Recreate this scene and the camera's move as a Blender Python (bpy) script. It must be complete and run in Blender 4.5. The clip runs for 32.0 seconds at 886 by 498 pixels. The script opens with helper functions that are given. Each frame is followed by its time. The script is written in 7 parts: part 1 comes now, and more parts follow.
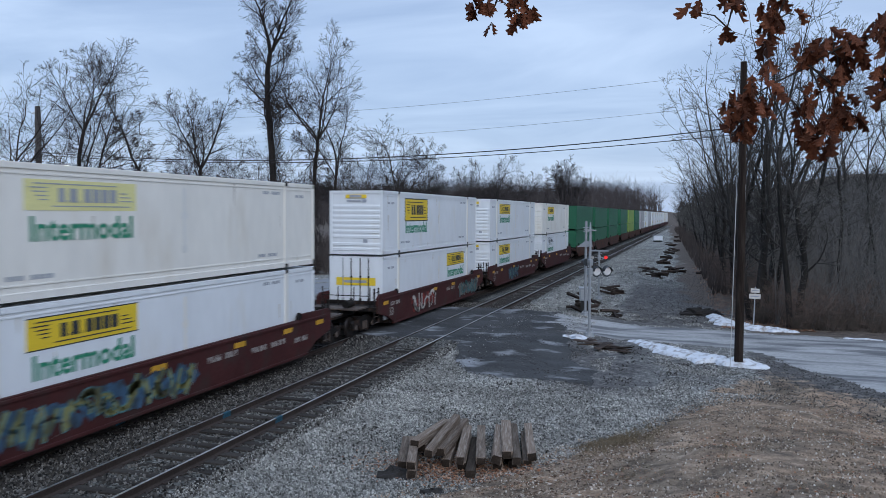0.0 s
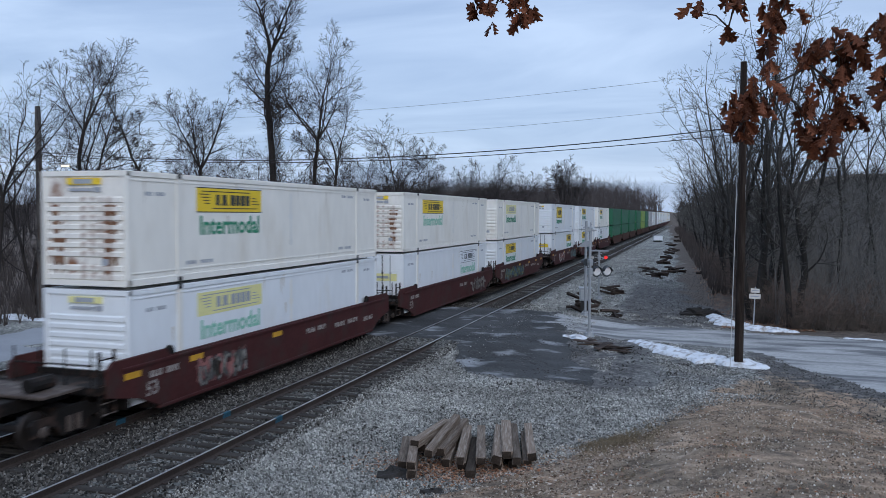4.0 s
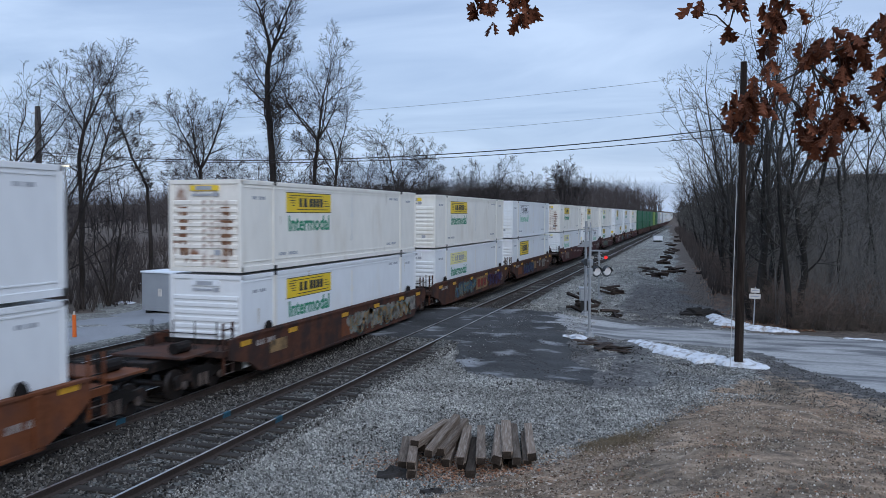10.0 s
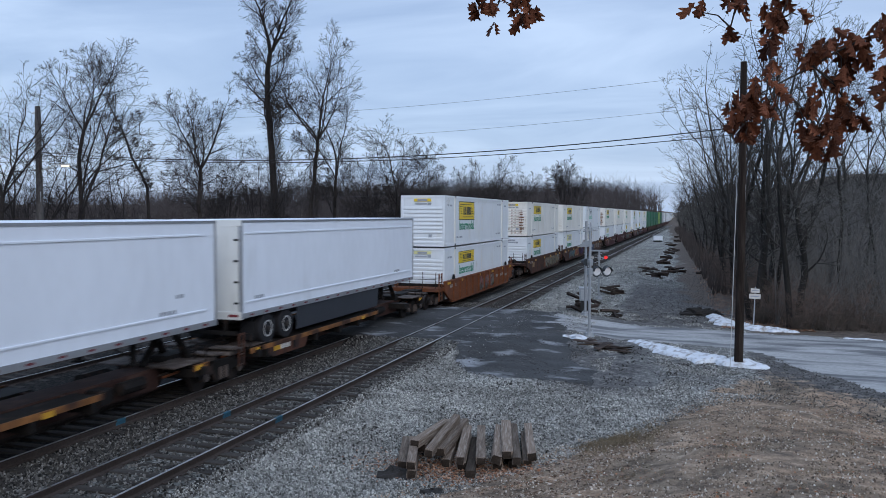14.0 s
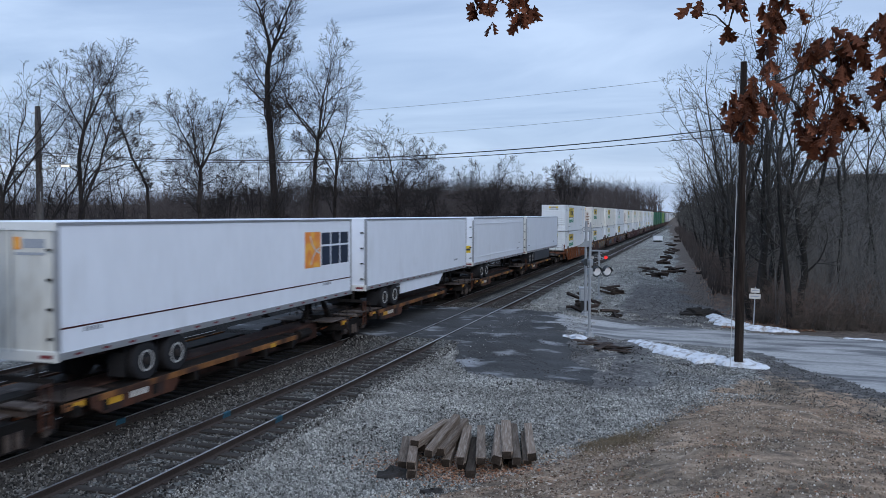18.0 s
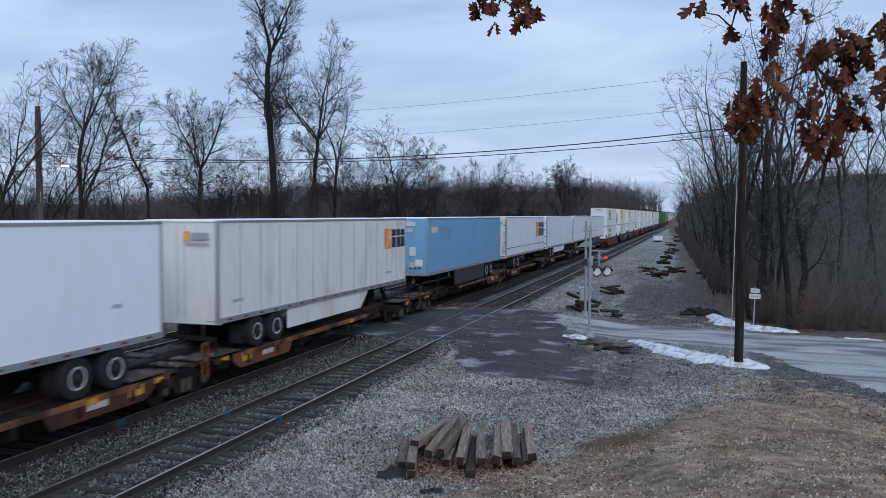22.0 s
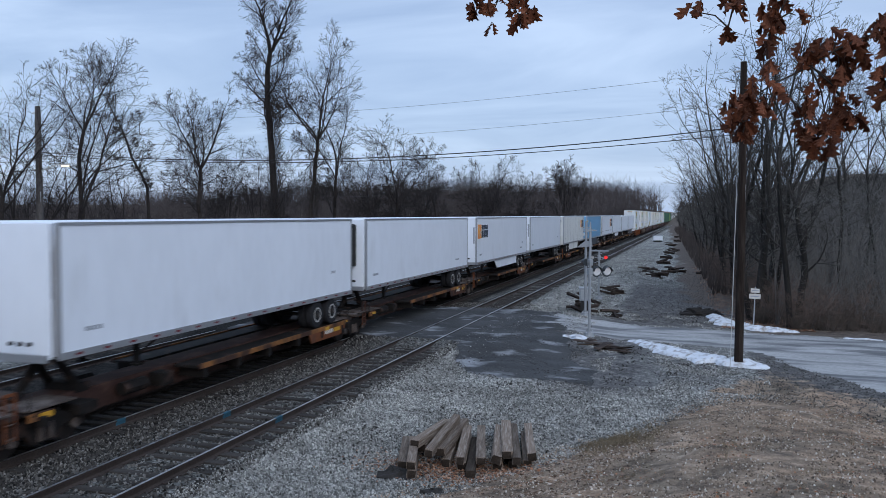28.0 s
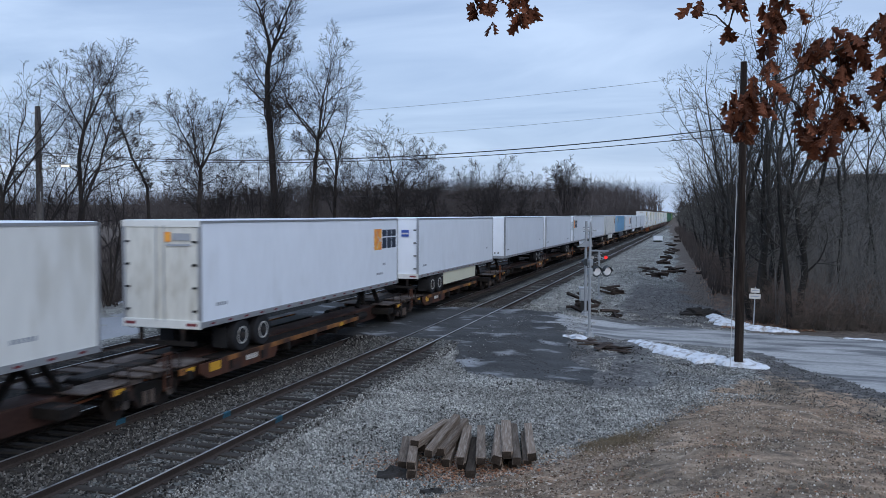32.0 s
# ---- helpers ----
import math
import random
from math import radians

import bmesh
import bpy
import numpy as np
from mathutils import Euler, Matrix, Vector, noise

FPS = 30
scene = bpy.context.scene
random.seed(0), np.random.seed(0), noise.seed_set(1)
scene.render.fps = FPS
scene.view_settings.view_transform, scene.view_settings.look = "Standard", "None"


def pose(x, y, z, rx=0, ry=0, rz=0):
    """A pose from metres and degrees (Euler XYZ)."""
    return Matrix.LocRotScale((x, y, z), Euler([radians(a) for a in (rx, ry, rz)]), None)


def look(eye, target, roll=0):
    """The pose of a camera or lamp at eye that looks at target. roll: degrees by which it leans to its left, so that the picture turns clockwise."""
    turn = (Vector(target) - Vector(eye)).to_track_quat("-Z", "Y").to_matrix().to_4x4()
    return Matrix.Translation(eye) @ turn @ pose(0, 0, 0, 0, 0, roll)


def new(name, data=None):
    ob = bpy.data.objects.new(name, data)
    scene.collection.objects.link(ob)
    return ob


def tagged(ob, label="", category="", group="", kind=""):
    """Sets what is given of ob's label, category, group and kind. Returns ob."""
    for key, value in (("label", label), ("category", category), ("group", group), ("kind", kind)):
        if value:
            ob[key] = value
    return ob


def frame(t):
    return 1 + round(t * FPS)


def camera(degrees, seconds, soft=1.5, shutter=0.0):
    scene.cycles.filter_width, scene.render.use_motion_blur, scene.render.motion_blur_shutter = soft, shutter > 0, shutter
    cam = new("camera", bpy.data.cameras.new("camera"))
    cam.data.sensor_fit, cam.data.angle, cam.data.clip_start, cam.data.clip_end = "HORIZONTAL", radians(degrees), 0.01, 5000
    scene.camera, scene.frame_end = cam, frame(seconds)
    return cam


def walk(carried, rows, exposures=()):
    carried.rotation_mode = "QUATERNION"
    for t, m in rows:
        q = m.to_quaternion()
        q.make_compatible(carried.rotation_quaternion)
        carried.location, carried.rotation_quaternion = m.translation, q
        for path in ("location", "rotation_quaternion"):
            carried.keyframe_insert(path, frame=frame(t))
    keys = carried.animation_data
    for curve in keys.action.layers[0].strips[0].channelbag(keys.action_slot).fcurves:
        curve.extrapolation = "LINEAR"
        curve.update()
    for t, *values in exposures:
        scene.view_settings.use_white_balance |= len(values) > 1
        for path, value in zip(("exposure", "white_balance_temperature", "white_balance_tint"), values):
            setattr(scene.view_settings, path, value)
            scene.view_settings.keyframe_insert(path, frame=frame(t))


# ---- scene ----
# Plan: the railway runs along +Y. Rail tops at z = 0. Two main tracks at x = -10.65 and -14.45, a siding at -20.9.
# A gravel road crosses at y = 31 to 42. The camera stands on a dirt bank to the east.
NEAR_X, FAR_X, SIDING_X = -10.65, -14.45, -20.9
FAR_Z = -0.07
DECK = 32.0

cam = camera(57.81, DECK, soft=0.7, shutter=0.5)
EYE = (0.0, 0.0, 5.133)
AIM = (-math.sin(radians(17.282)) * math.cos(radians(2.51)), math.cos(radians(17.282)) * math.cos(radians(2.51)), -math.sin(radians(2.51)))
CAM_POSE = look(EYE, [e + a for e, a in zip(EYE, AIM)], roll=0.249)
walk(cam, [(0.0, CAM_POSE), (DECK, CAM_POSE)], exposures=[(0.0, 0.0), (DECK, 0.0)])


# ---- world and sun ----
def make_world():
    world = bpy.data.worlds.new("overcast_sky")
    scene.world = world
    world.use_nodes = True
    nt = world.node_tree
    nt.nodes.clear()
    N = nt.nodes.new
    out, bg = N("ShaderNodeOutputWorld"), N("ShaderNodeBackground")
    sky = N("ShaderNodeTexSky")
    sky.sky_type = "NISHITA"
    sky.sun_disc = False
    sky.sun_elevation, sky.sun_rotation = radians(18), radians(146)
    tc = N("ShaderNodeTexCoord")
    sep = N("ShaderNodeSeparateXYZ")
    nt.links.new(tc.outputs["Generated"], sep.inputs[0])
    # project the view ray on a flat cloud deck, so that the banks flatten to the horizon
    lift = N("ShaderNodeMath"); lift.operation = "ADD"; lift.inputs[1].default_value = 0.16
    nt.links.new(sep.outputs["Z"], lift.inputs[0])
    absz = N("ShaderNodeMath"); absz.operation = "MAXIMUM"; absz.inputs[1].default_value = 0.05
    nt.links.new(lift.outputs[0], absz.inputs[0])
    div = N("ShaderNodeVectorMath"); div.operation = "DIVIDE"
    comb = N("ShaderNodeCombineXYZ")
    for k in range(3):
        nt.links.new(absz.outputs[0], comb.inputs[k])
    nt.links.new(tc.outputs["Generated"], div.inputs[0])
    nt.links.new(comb.outputs[0], div.inputs[1])
    mp = N("ShaderNodeMapping")
    mp.inputs["Scale"].default_value = (0.55, 0.95, 0.0)
    mp.inputs["Rotation"].default_value = (0, 0, radians(22))
    nt.links.new(div.outputs[0], mp.inputs["Vector"])
    n1 = N("ShaderNodeTexNoise"); n1.inputs["Scale"].default_value = 1.5; n1.inputs["Detail"].default_value = 6; n1.inputs["Roughness"].default_value = 0.52
    n1.inputs["Distortion"].default_value = 0.6
    nt.links.new(mp.outputs[0], n1.inputs["Vector"])
    ramp = N("ShaderNodeValToRGB")
    ramp.color_ramp.elements[0].position, ramp.color_ramp.elements[0].color = 0.30, (0.285, 0.405, 0.65, 1)
    ramp.color_ramp.elements[1].position, ramp.color_ramp.elements[1].color = 0.72, (0.545, 0.69, 0.95, 1)
    nt.links.new(n1.outputs["Fac"], ramp.inputs[0])
    hz = N("ShaderNodeMapRange"); hz.inputs["From Min"].default_value = 0.0; hz.inputs["From Max"].default_value = 0.16
    hz.inputs["To Min"].default_value = 0.04; hz.inputs["To Max"].default_value = 0.0
    nt.links.new(sep.outputs["Z"], hz.inputs["Value"])
    mix = N("ShaderNodeMix"); mix.data_type = "RGBA"
    nt.links.new(hz.outputs[0], mix.inputs["Factor"])
    nt.links.new(ramp.outputs[0], mix.inputs[6])
    mix.inputs[7].default_value = (0.57, 0.71, 0.96, 1)
    add = N("ShaderNodeMix"); add.data_type = "RGBA"; add.blend_type = "ADD"; add.inputs["Factor"].default_value = 0.02
    nt.links.new(mix.outputs[2], add.inputs[6])
    nt.links.new(sky.outputs[0], add.inputs[7])
    # an overcast sky is brightest overhead
    zen = N("ShaderNodeMapRange"); zen.inputs["From Min"].default_value = 0.25; zen.inputs["From Max"].default_value = 0.9
    zen.inputs["To Min"].default_value = 1.0; zen.inputs["To Max"].default_value = 1.55
    nt.links.new(sep.outputs["Z"], zen.inputs["Value"])
    top = N("ShaderNodeVectorMath"); top.operation = "SCALE"
    nt.links.new(add.outputs[2], top.inputs[0])
    nt.links.new(zen.outputs[0], top.inputs["Scale"])
    nt.links.new(top.outputs[0], bg.inputs["Color"])
    bg.inputs["Strength"].default_value = 0.96
    nt.links.new(bg.outputs[0], out.inputs[0])


make_world()
sun = new("sun", bpy.data.lights.new("sun", "SUN"))
sun.data.energy, sun.data.angle, sun.data.color = 1.15, radians(35), (0.96, 0.97, 1.0)
sun.matrix_world = look((30, -36, 40), (-8, 20, 0))


# ---- materials ----
def material(name, base, rough=0.7, metal=0.0, var=0.25, fine=18.0, coarse=1.3, bump=0.25, second=None, second_at=(0.52, 0.7), stretch=(1, 1, 1), per_object=0.0, dust=None):
    """A surface with a coarse and a fine variation of its colour, an optional second colour in stains, and fine relief."""
    m = bpy.data.materials.new(name)
    m.use_nodes = True
    nt = m.node_tree
    b = nt.nodes["Principled BSDF"]
    N, L = nt.nodes.new, nt.links.new
    tc, mp = N("ShaderNodeTexCoord"), N("ShaderNodeMapping")
    mp.inputs["Scale"].default_value = stretch
    L(tc.outputs["Object"], mp.inputs["Vector"])
    def tex(scale, detail):
        t = N("ShaderNodeTexNoise")
        t.inputs["Scale"].default_value, t.inputs["Detail"].default_value = scale, detail
        L(mp.outputs[0], t.inputs["Vector"])
        return t
    n1, n2 = tex(coarse, 4), tex(fine, 3)
    avg = N("ShaderNodeMath"); avg.operation = "ADD"
    L(n1.outputs["Fac"], avg.inputs[0]); L(n2.outputs["Fac"], avg.inputs[1])
    rng = N("ShaderNodeMapRange")
    rng.inputs["From Min"].default_value, rng.inputs["From Max"].default_value = 0.7, 1.3
    rng.inputs["To Min"].default_value, rng.inputs["To Max"].default_value = 1 - var, 1 + var
    L(avg.outputs[0], rng.inputs["Value"])
    col = N("ShaderNodeMix"); col.data_type = "RGBA"; col.blend_type = "MULTIPLY"; col.inputs["Factor"].default_value = 1
    col.inputs[6].default_value = (*base, 1)
    L(rng.outputs[0], col.inputs[7])
    last = col.outputs[2]
    if second:
        n3 = tex(coarse * 1.9, 6)
        st = N("ShaderNodeMapRange")
        st.inputs["From Min"].default_value, st.inputs["From Max"].default_value = second_at
        L(n3.outputs["Fac"], st.inputs["Value"])
        mx = N("ShaderNodeMix"); mx.data_type = "RGBA"
        L(st.outputs[0], mx.inputs["Factor"]); L(last, mx.inputs[6])
        mx.inputs[7].default_value = (*second, 1)
        last = mx.outputs[2]
    if per_object:
        oi = N("ShaderNodeObjectInfo")
        r2 = N("ShaderNodeMapRange")
        r2.inputs["To Min"].default_value, r2.inputs["To Max"].default_value = 1 - per_object, 1 + per_object
        L(oi.outputs["Random"], r2.inputs["Value"])
        mo = N("ShaderNodeMix"); mo.data_type = "RGBA"; mo.blend_type = "MULTIPLY"; mo.inputs["Factor"].default_value = 1
        L(last, mo.inputs[6]); L(r2.outputs[0], mo.inputs[7])
        last = mo.outputs[2]
    L(last, b.inputs["Base Color"])
    b.inputs["Roughness"].default_value, b.inputs["Metallic"].default_value = rough, metal
    b.inputs["Specular IOR Level"].default_value = 0.5 if rough < 0.6 else 0.12
    if bump:
        bp = N("ShaderNodeBump"); bp.inputs["Strength"].default_value = bump; bp.inputs["Distance"].default_value = 0.02
        L(n2.outputs["Fac"], bp.inputs["Height"]); L(bp.outputs[0], b.inputs["Normal"])
    return m


def glowing(name, colour, strength):
    m = bpy.data.materials.new(name)
    m.use_nodes = True
    b = m.node_tree.nodes["Principled BSDF"]
    b.inputs["Base Color"].default_value = (*colour, 1)
    b.inputs["Emission Color"].default_value = (*colour, 1)
    b.inputs["Emission Strength"].default_value = strength
    return m


M = {}
M["white"] = material("white_container_paint", (0.70, 0.725, 0.74), 0.45, var=0.05, coarse=0.5, fine=3, bump=0.04, second=(0.66, 0.64, 0.58), second_at=(0.6, 0.85), stretch=(1, 1, 0.35))
M["cream"] = material("aged_white_container_paint", (0.74, 0.72, 0.66), 0.5, var=0.06, coarse=0.5, fine=3, bump=0.04, second=(0.58, 0.53, 0.44), second_at=(0.58, 0.85), stretch=(1, 1, 0.35))
M["rusty_white"] = material("rust_streaked_white_paint", (0.74, 0.71, 0.65), 0.55, var=0.08, coarse=0.8, fine=5, bump=0.06, second=(0.22, 0.09, 0.04), second_at=(0.53, 0.66), stretch=(1.4, 1.4, 0.7))
M["trailer"] = material("white_trailer_aluminium", (0.74, 0.775, 0.825), 0.36, metal=0.0, var=0.04, coarse=0.4, fine=2.5, bump=0.03, second=(0.58, 0.60, 0.62), second_at=(0.6, 0.9), stretch=(1, 1, 0.4))
M["trailer_dull"] = material("dusty_white_trailer_paint", (0.66, 0.66, 0.63), 0.5, var=0.07, coarse=0.6, fine=3, bump=0.04, second=(0.44, 0.42, 0.36), second_at=(0.55, 0.85), stretch=(1, 1, 0.3))
M["door_grime"] = material("grimy_white_trailer_door", (0.60, 0.59, 0.54), 0.55, var=0.1, coarse=1.2, fine=6, bump=0.05, second=(0.33, 0.30, 0.24), second_at=(0.52, 0.8), stretch=(1, 1, 0.3))
M["blue"] = material("blue_trailer_paint", (0.15, 0.345, 0.54), 0.42, var=0.08, coarse=0.6, fine=3, bump=0.03, second=(0.19, 0.34, 0.47), second_at=(0.55, 0.85), stretch=(1, 1, 0.4))
M["green"] = material("green_container_paint", (0.012, 0.105, 0.05), 0.5, var=0.12, coarse=0.7, bump=0.05, second=(0.025, 0.14, 0.07), second_at=(0.55, 0.8))
M["lime"] = material("lime_container_paint", (0.2, 0.30, 0.06), 0.5, var=0.12, coarse=0.7, bump=0.05)
M["grey_box"] = material("grey_container_paint", (0.36, 0.36, 0.37), 0.5, var=0.1, coarse=0.7, bump=0.05)
M["alu"] = material("brushed_aluminium", (0.40, 0.41, 0.425), 0.38, metal=0.6, var=0.1, fine=30, bump=0.05)
M["seam"] = material("dark_gap_rubber", (0.03, 0.03, 0.03), 0.8, var=0.2)
M["yellow"] = material("yellow_sign_vinyl", (0.74, 0.52, 0.03), 0.45, var=0.05, bump=0.0)
M["pale_yellow"] = material("faded_yellow_sign_vinyl", (0.70, 0.66, 0.30), 0.5, var=0.08, bump=0.0)
M["pale_sign"] = material("faded_white_sign_vinyl", (0.70, 0.73, 0.76), 0.5, var=0.08, bump=0.0)
M["black"] = material("black_vinyl", (0.025, 0.03, 0.035), 0.5, var=0.1, bump=0.0)
M["green_letter"] = material("green_letter_vinyl", (0.02, 0.22, 0.12), 0.5, var=0.1, bump=0.0)
M["pale_green"] = material("faded_green_letter_vinyl", (0.22, 0.48, 0.36), 0.5, var=0.1, bump=0.0)
M["dark_letter"] = material("dark_grey_letter_vinyl", (0.07, 0.08, 0.09), 0.5, var=0.1, bump=0.0)
M["grey_letter"] = material("grey_stencil_paint", (0.32, 0.34, 0.37), 0.6, var=0.1, bump=0.0)
M["orange_vinyl"] = material("orange_logo_vinyl", (0.75, 0.24, 0.05), 0.45, var=0.1, bump=0.0, second=(0.85, 0.42, 0.06), second_at=(0.45, 0.6))
M["navy"] = material("navy_logo_vinyl", (0.012, 0.022, 0.045), 0.5, var=0.1, bump=0.0)
M["blue_logo"] = material("royal_blue_vinyl", (0.03, 0.08, 0.35), 0.5, var=0.1, bump=0.0)
M["red_mark"] = material("red_marker_vinyl", (0.17, 0.025, 0.03), 0.5, var=0.1, bump=0.0)
M["rust"] = material("run_down_rust", (0.17, 0.085, 0.05), 0.8, var=0.3, coarse=3, second=(0.3, 0.2, 0.14), second_at=(0.5, 0.65), bump=0.0)
M["grime_stain"] = material("faint_dirt_runs", (0.58, 0.55, 0.49), 0.6, var=0.1, bump=0.0)
M["repaint"] = material("dull_repainted_blue", (0.15, 0.29, 0.42), 0.5, var=0.06, bump=0.0)
M["maroon"] = material("maroon_well_car_paint", (0.058, 0.019, 0.018), 0.65, var=0.2, coarse=0.8, fine=8, bump=0.1, second=(0.05, 0.028, 0.025), second_at=(0.5, 0.7))
M["rust_brown"] = material("rusty_brown_well_car_paint", (0.078, 0.034, 0.022), 0.7, var=0.25, coarse=0.8, fine=8, bump=0.12, second=(0.04, 0.026, 0.023), second_at=(0.46, 0.62))
M["rust_orange"] = material("orange_brown_car_paint", (0.15, 0.053, 0.024), 0.7, var=0.2, coarse=0.8, fine=8, bump=0.1, second=(0.10, 0.046, 0.032), second_at=(0.5, 0.72))
M["deck_orange"] = material("weathered_yellow_deck_edge", (0.215, 0.093, 0.034), 0.65, var=0.35, coarse=0.5, fine=9, bump=0.1, second=(0.055, 0.030, 0.022), second_at=(0.45, 0.58))
M["spine_brown"] = material("dark_brown_spine_paint", (0.050, 0.027, 0.022), 0.7, var=0.3, coarse=0.9, fine=9, bump=0.15, second=(0.09, 0.05, 0.038), second_at=(0.52, 0.7))
M["grime"] = material("sooty_underframe_steel", (0.014, 0.012, 0.011), 0.7, var=0.4, fine=12, bump=0.2, second=(0.062, 0.038, 0.029), second_at=(0.55, 0.72))
M["rust_deck"] = material("rusty_deck_steel", (0.075, 0.058, 0.050), 0.7, var=0.35, fine=12, bump=0.2, second=(0.16, 0.135, 0.12), second_at=(0.52, 0.7))
M["yellow_mark"] = material("safety_yellow_paint", (0.52, 0.27, 0.02), 0.55, var=0.15, bump=0.0)
M["stencil"] = material("white_stencil_paint", (0.55, 0.52, 0.48), 0.6, var=0.2, bump=0.0)
M["worn_stencil"] = material("worn_off_white_stencil", (0.30, 0.27, 0.25), 0.65, var=0.3, coarse=4, bump=0.0, second=(0.10, 0.055, 0.05), second_at=(0.5, 0.62))
M["tyre"] = material("worn_tyre_rubber", (0.022, 0.022, 0.024), 0.85, var=0.2)
M["rim"] = material("white_wheel_rim", (0.40, 0.395, 0.38), 0.45, var=0.2, second=(0.24, 0.19, 0.14), second_at=(0.55, 0.75))
M["skirt_black"] = material("black_side_skirt", (0.03, 0.033, 0.04), 0.5, var=0.15, coarse=0.8, bump=0.03)
M["skirt_cream"] = material("cream_side_skirt", (0.62, 0.60, 0.46), 0.5, var=0.06, coarse=0.8, bump=0.03)
M["wheel_steel"] = material("worn_wheel_steel", (0.035, 0.028, 0.025), 0.5, metal=0.5, var=0.2)
M["rail_side"] = material("rusty_rail_steel", (0.055, 0.042, 0.036), 0.7, metal=0.2, var=0.25, fine=20, bump=0.1)
M["rail_top"] = material("polished_rail_head", (0.55, 0.55, 0.56), 0.32, metal=0.9, var=0.1, bump=0.0)
M["tie"] = material("weathered_creosote_tie", (0.042, 0.037, 0.033), 0.9, var=0.3, fine=22, coarse=2, bump=0.5, stretch=(0.4, 3, 3), per_object=0.25)
M["heap_tie"] = material("dark_old_tie_wood", (0.045, 0.034, 0.029), 0.9, var=0.35, fine=24, coarse=2.5, bump=0.5, stretch=(3, 0.35, 3), second=(0.09, 0.065, 0.05), second_at=(0.5, 0.7), per_object=0.4)
M["old_tie"] = material("old_cut_tie_wood", (0.125, 0.094, 0.072), 0.9, var=0.35, fine=30, coarse=4.5, bump=0.3, stretch=(4, 0.25, 4), second=(0.22, 0.185, 0.152), second_at=(0.48, 0.7), per_object=0.7)
# rotten end grain, with the shade of upright end faces put into its colour
M["shaded_end"] = material("rotten_end_grain_with_shade", (0.036, 0.027, 0.021), 0.95, var=0.4, fine=30, coarse=6, bump=0.4, second=(0.085, 0.064, 0.05), second_at=(0.55, 0.7))
M["bark"] = material("grey_brown_bark", (0.036, 0.030, 0.027), 0.95, var=0.3, fine=20, bump=0.6, stretch=(2, 2, 0.4))
M["twig"] = material("thin_winter_twigs", (0.030, 0.026, 0.025), 0.95, var=0.25, bump=0.0)
M["far_wood"] = material("far_bare_woodland", (0.070, 0.060, 0.058), 1.0, var=0.3, coarse=0.05, fine=0.6, bump=0.0)
M["slope_wood"] = material("grey_brown_slope_woodland", (0.092, 0.088, 0.082), 1.0, var=0.35, coarse=0.08, fine=0.7, bump=0.0)
M["far_brush"] = material("brown_far_brush", (0.075, 0.062, 0.057), 1.0, var=0.35, coarse=0.1, fine=0.9, bump=0.0)
M["forest_bark"] = material("grey_forest_bark", (0.026, 0.024, 0.022), 0.95, var=0.35, fine=20, bump=0.6, stretch=(2, 2, 0.4), per_object=0.35)
M["forest_twig"] = material("grey_forest_twigs", (0.042, 0.039, 0.036), 0.95, var=0.3, bump=0.0)
M["sapling"] = material("grey_sapling_bark", (0.13, 0.122, 0.115), 0.95, var=0.3, bump=0.0)
M["briar"] = material("brown_briar_stems", (0.13, 0.095, 0.078), 0.95, var=0.35, bump=0.0)
M["tangle"] = material("pale_grey_twig_tangle", (0.118, 0.115, 0.108), 0.95, var=0.3, bump=0.0)
M["brush"] = material("dead_brush_stems", (0.085, 0.071, 0.061), 0.95, var=0.35, bump=0.0)
M["vine"] = material("vine_covered_bark", (0.035, 0.03, 0.027), 0.95, var=0.3, bump=0.4)
M["leaf"] = material("dry_brown_oak_leaf", (0.10, 0.034, 0.017), 0.72, var=0.35, coarse=6, fine=60, bump=0.25, second=(0.17, 0.075, 0.042), second_at=(0.58, 0.78), per_object=0.55)
M["litter"] = material("fallen_brown_leaves", (0.22, 0.10, 0.055), 0.8, var=0.35, bump=0.0, coarse=3)
M["pole"] = material("creosoted_pole_wood", (0.022, 0.016, 0.013), 0.9, var=0.3, fine=20, bump=0.4, stretch=(3, 3, 0.3), second=(0.04, 0.032, 0.027), second_at=(0.5, 0.7))
M["grey_pole"] = material("weathered_grey_pole_wood", (0.085, 0.078, 0.074), 0.9, var=0.3, fine=20, bump=0.4, stretch=(3, 3, 0.3), second=(0.05, 0.03, 0.02), second_at=(0.55, 0.7))
M["galv"] = material("galvanised_steel", (0.40, 0.42, 0.44), 0.45, metal=0.5, var=0.12, fine=25, bump=0.03)
M["silver"] = material("silver_painted_mast", (0.27, 0.285, 0.30), 0.5, metal=0.2, var=0.12, fine=15, bump=0.03)
M["hut"] = material("grey_equipment_cabinet", (0.30, 0.32, 0.34), 0.5, metal=0.2, var=0.08, bump=0.03)
M["grass"] = material("dead_olive_grass", (0.17, 0.135, 0.09), 0.95, var=0.4, bump=0.0)
M["snow"] = material("old_dirty_snow", (0.62, 0.64, 0.67), 0.75, var=0.06, coarse=2, fine=14, bump=0.5, second=(0.30, 0.28, 0.26), second_at=(0.48, 0.66))
M["stone"] = material("ballast_stone", (0.21, 0.215, 0.22), 0.9, var=0.45, coarse=7, fine=40, bump=0.2)
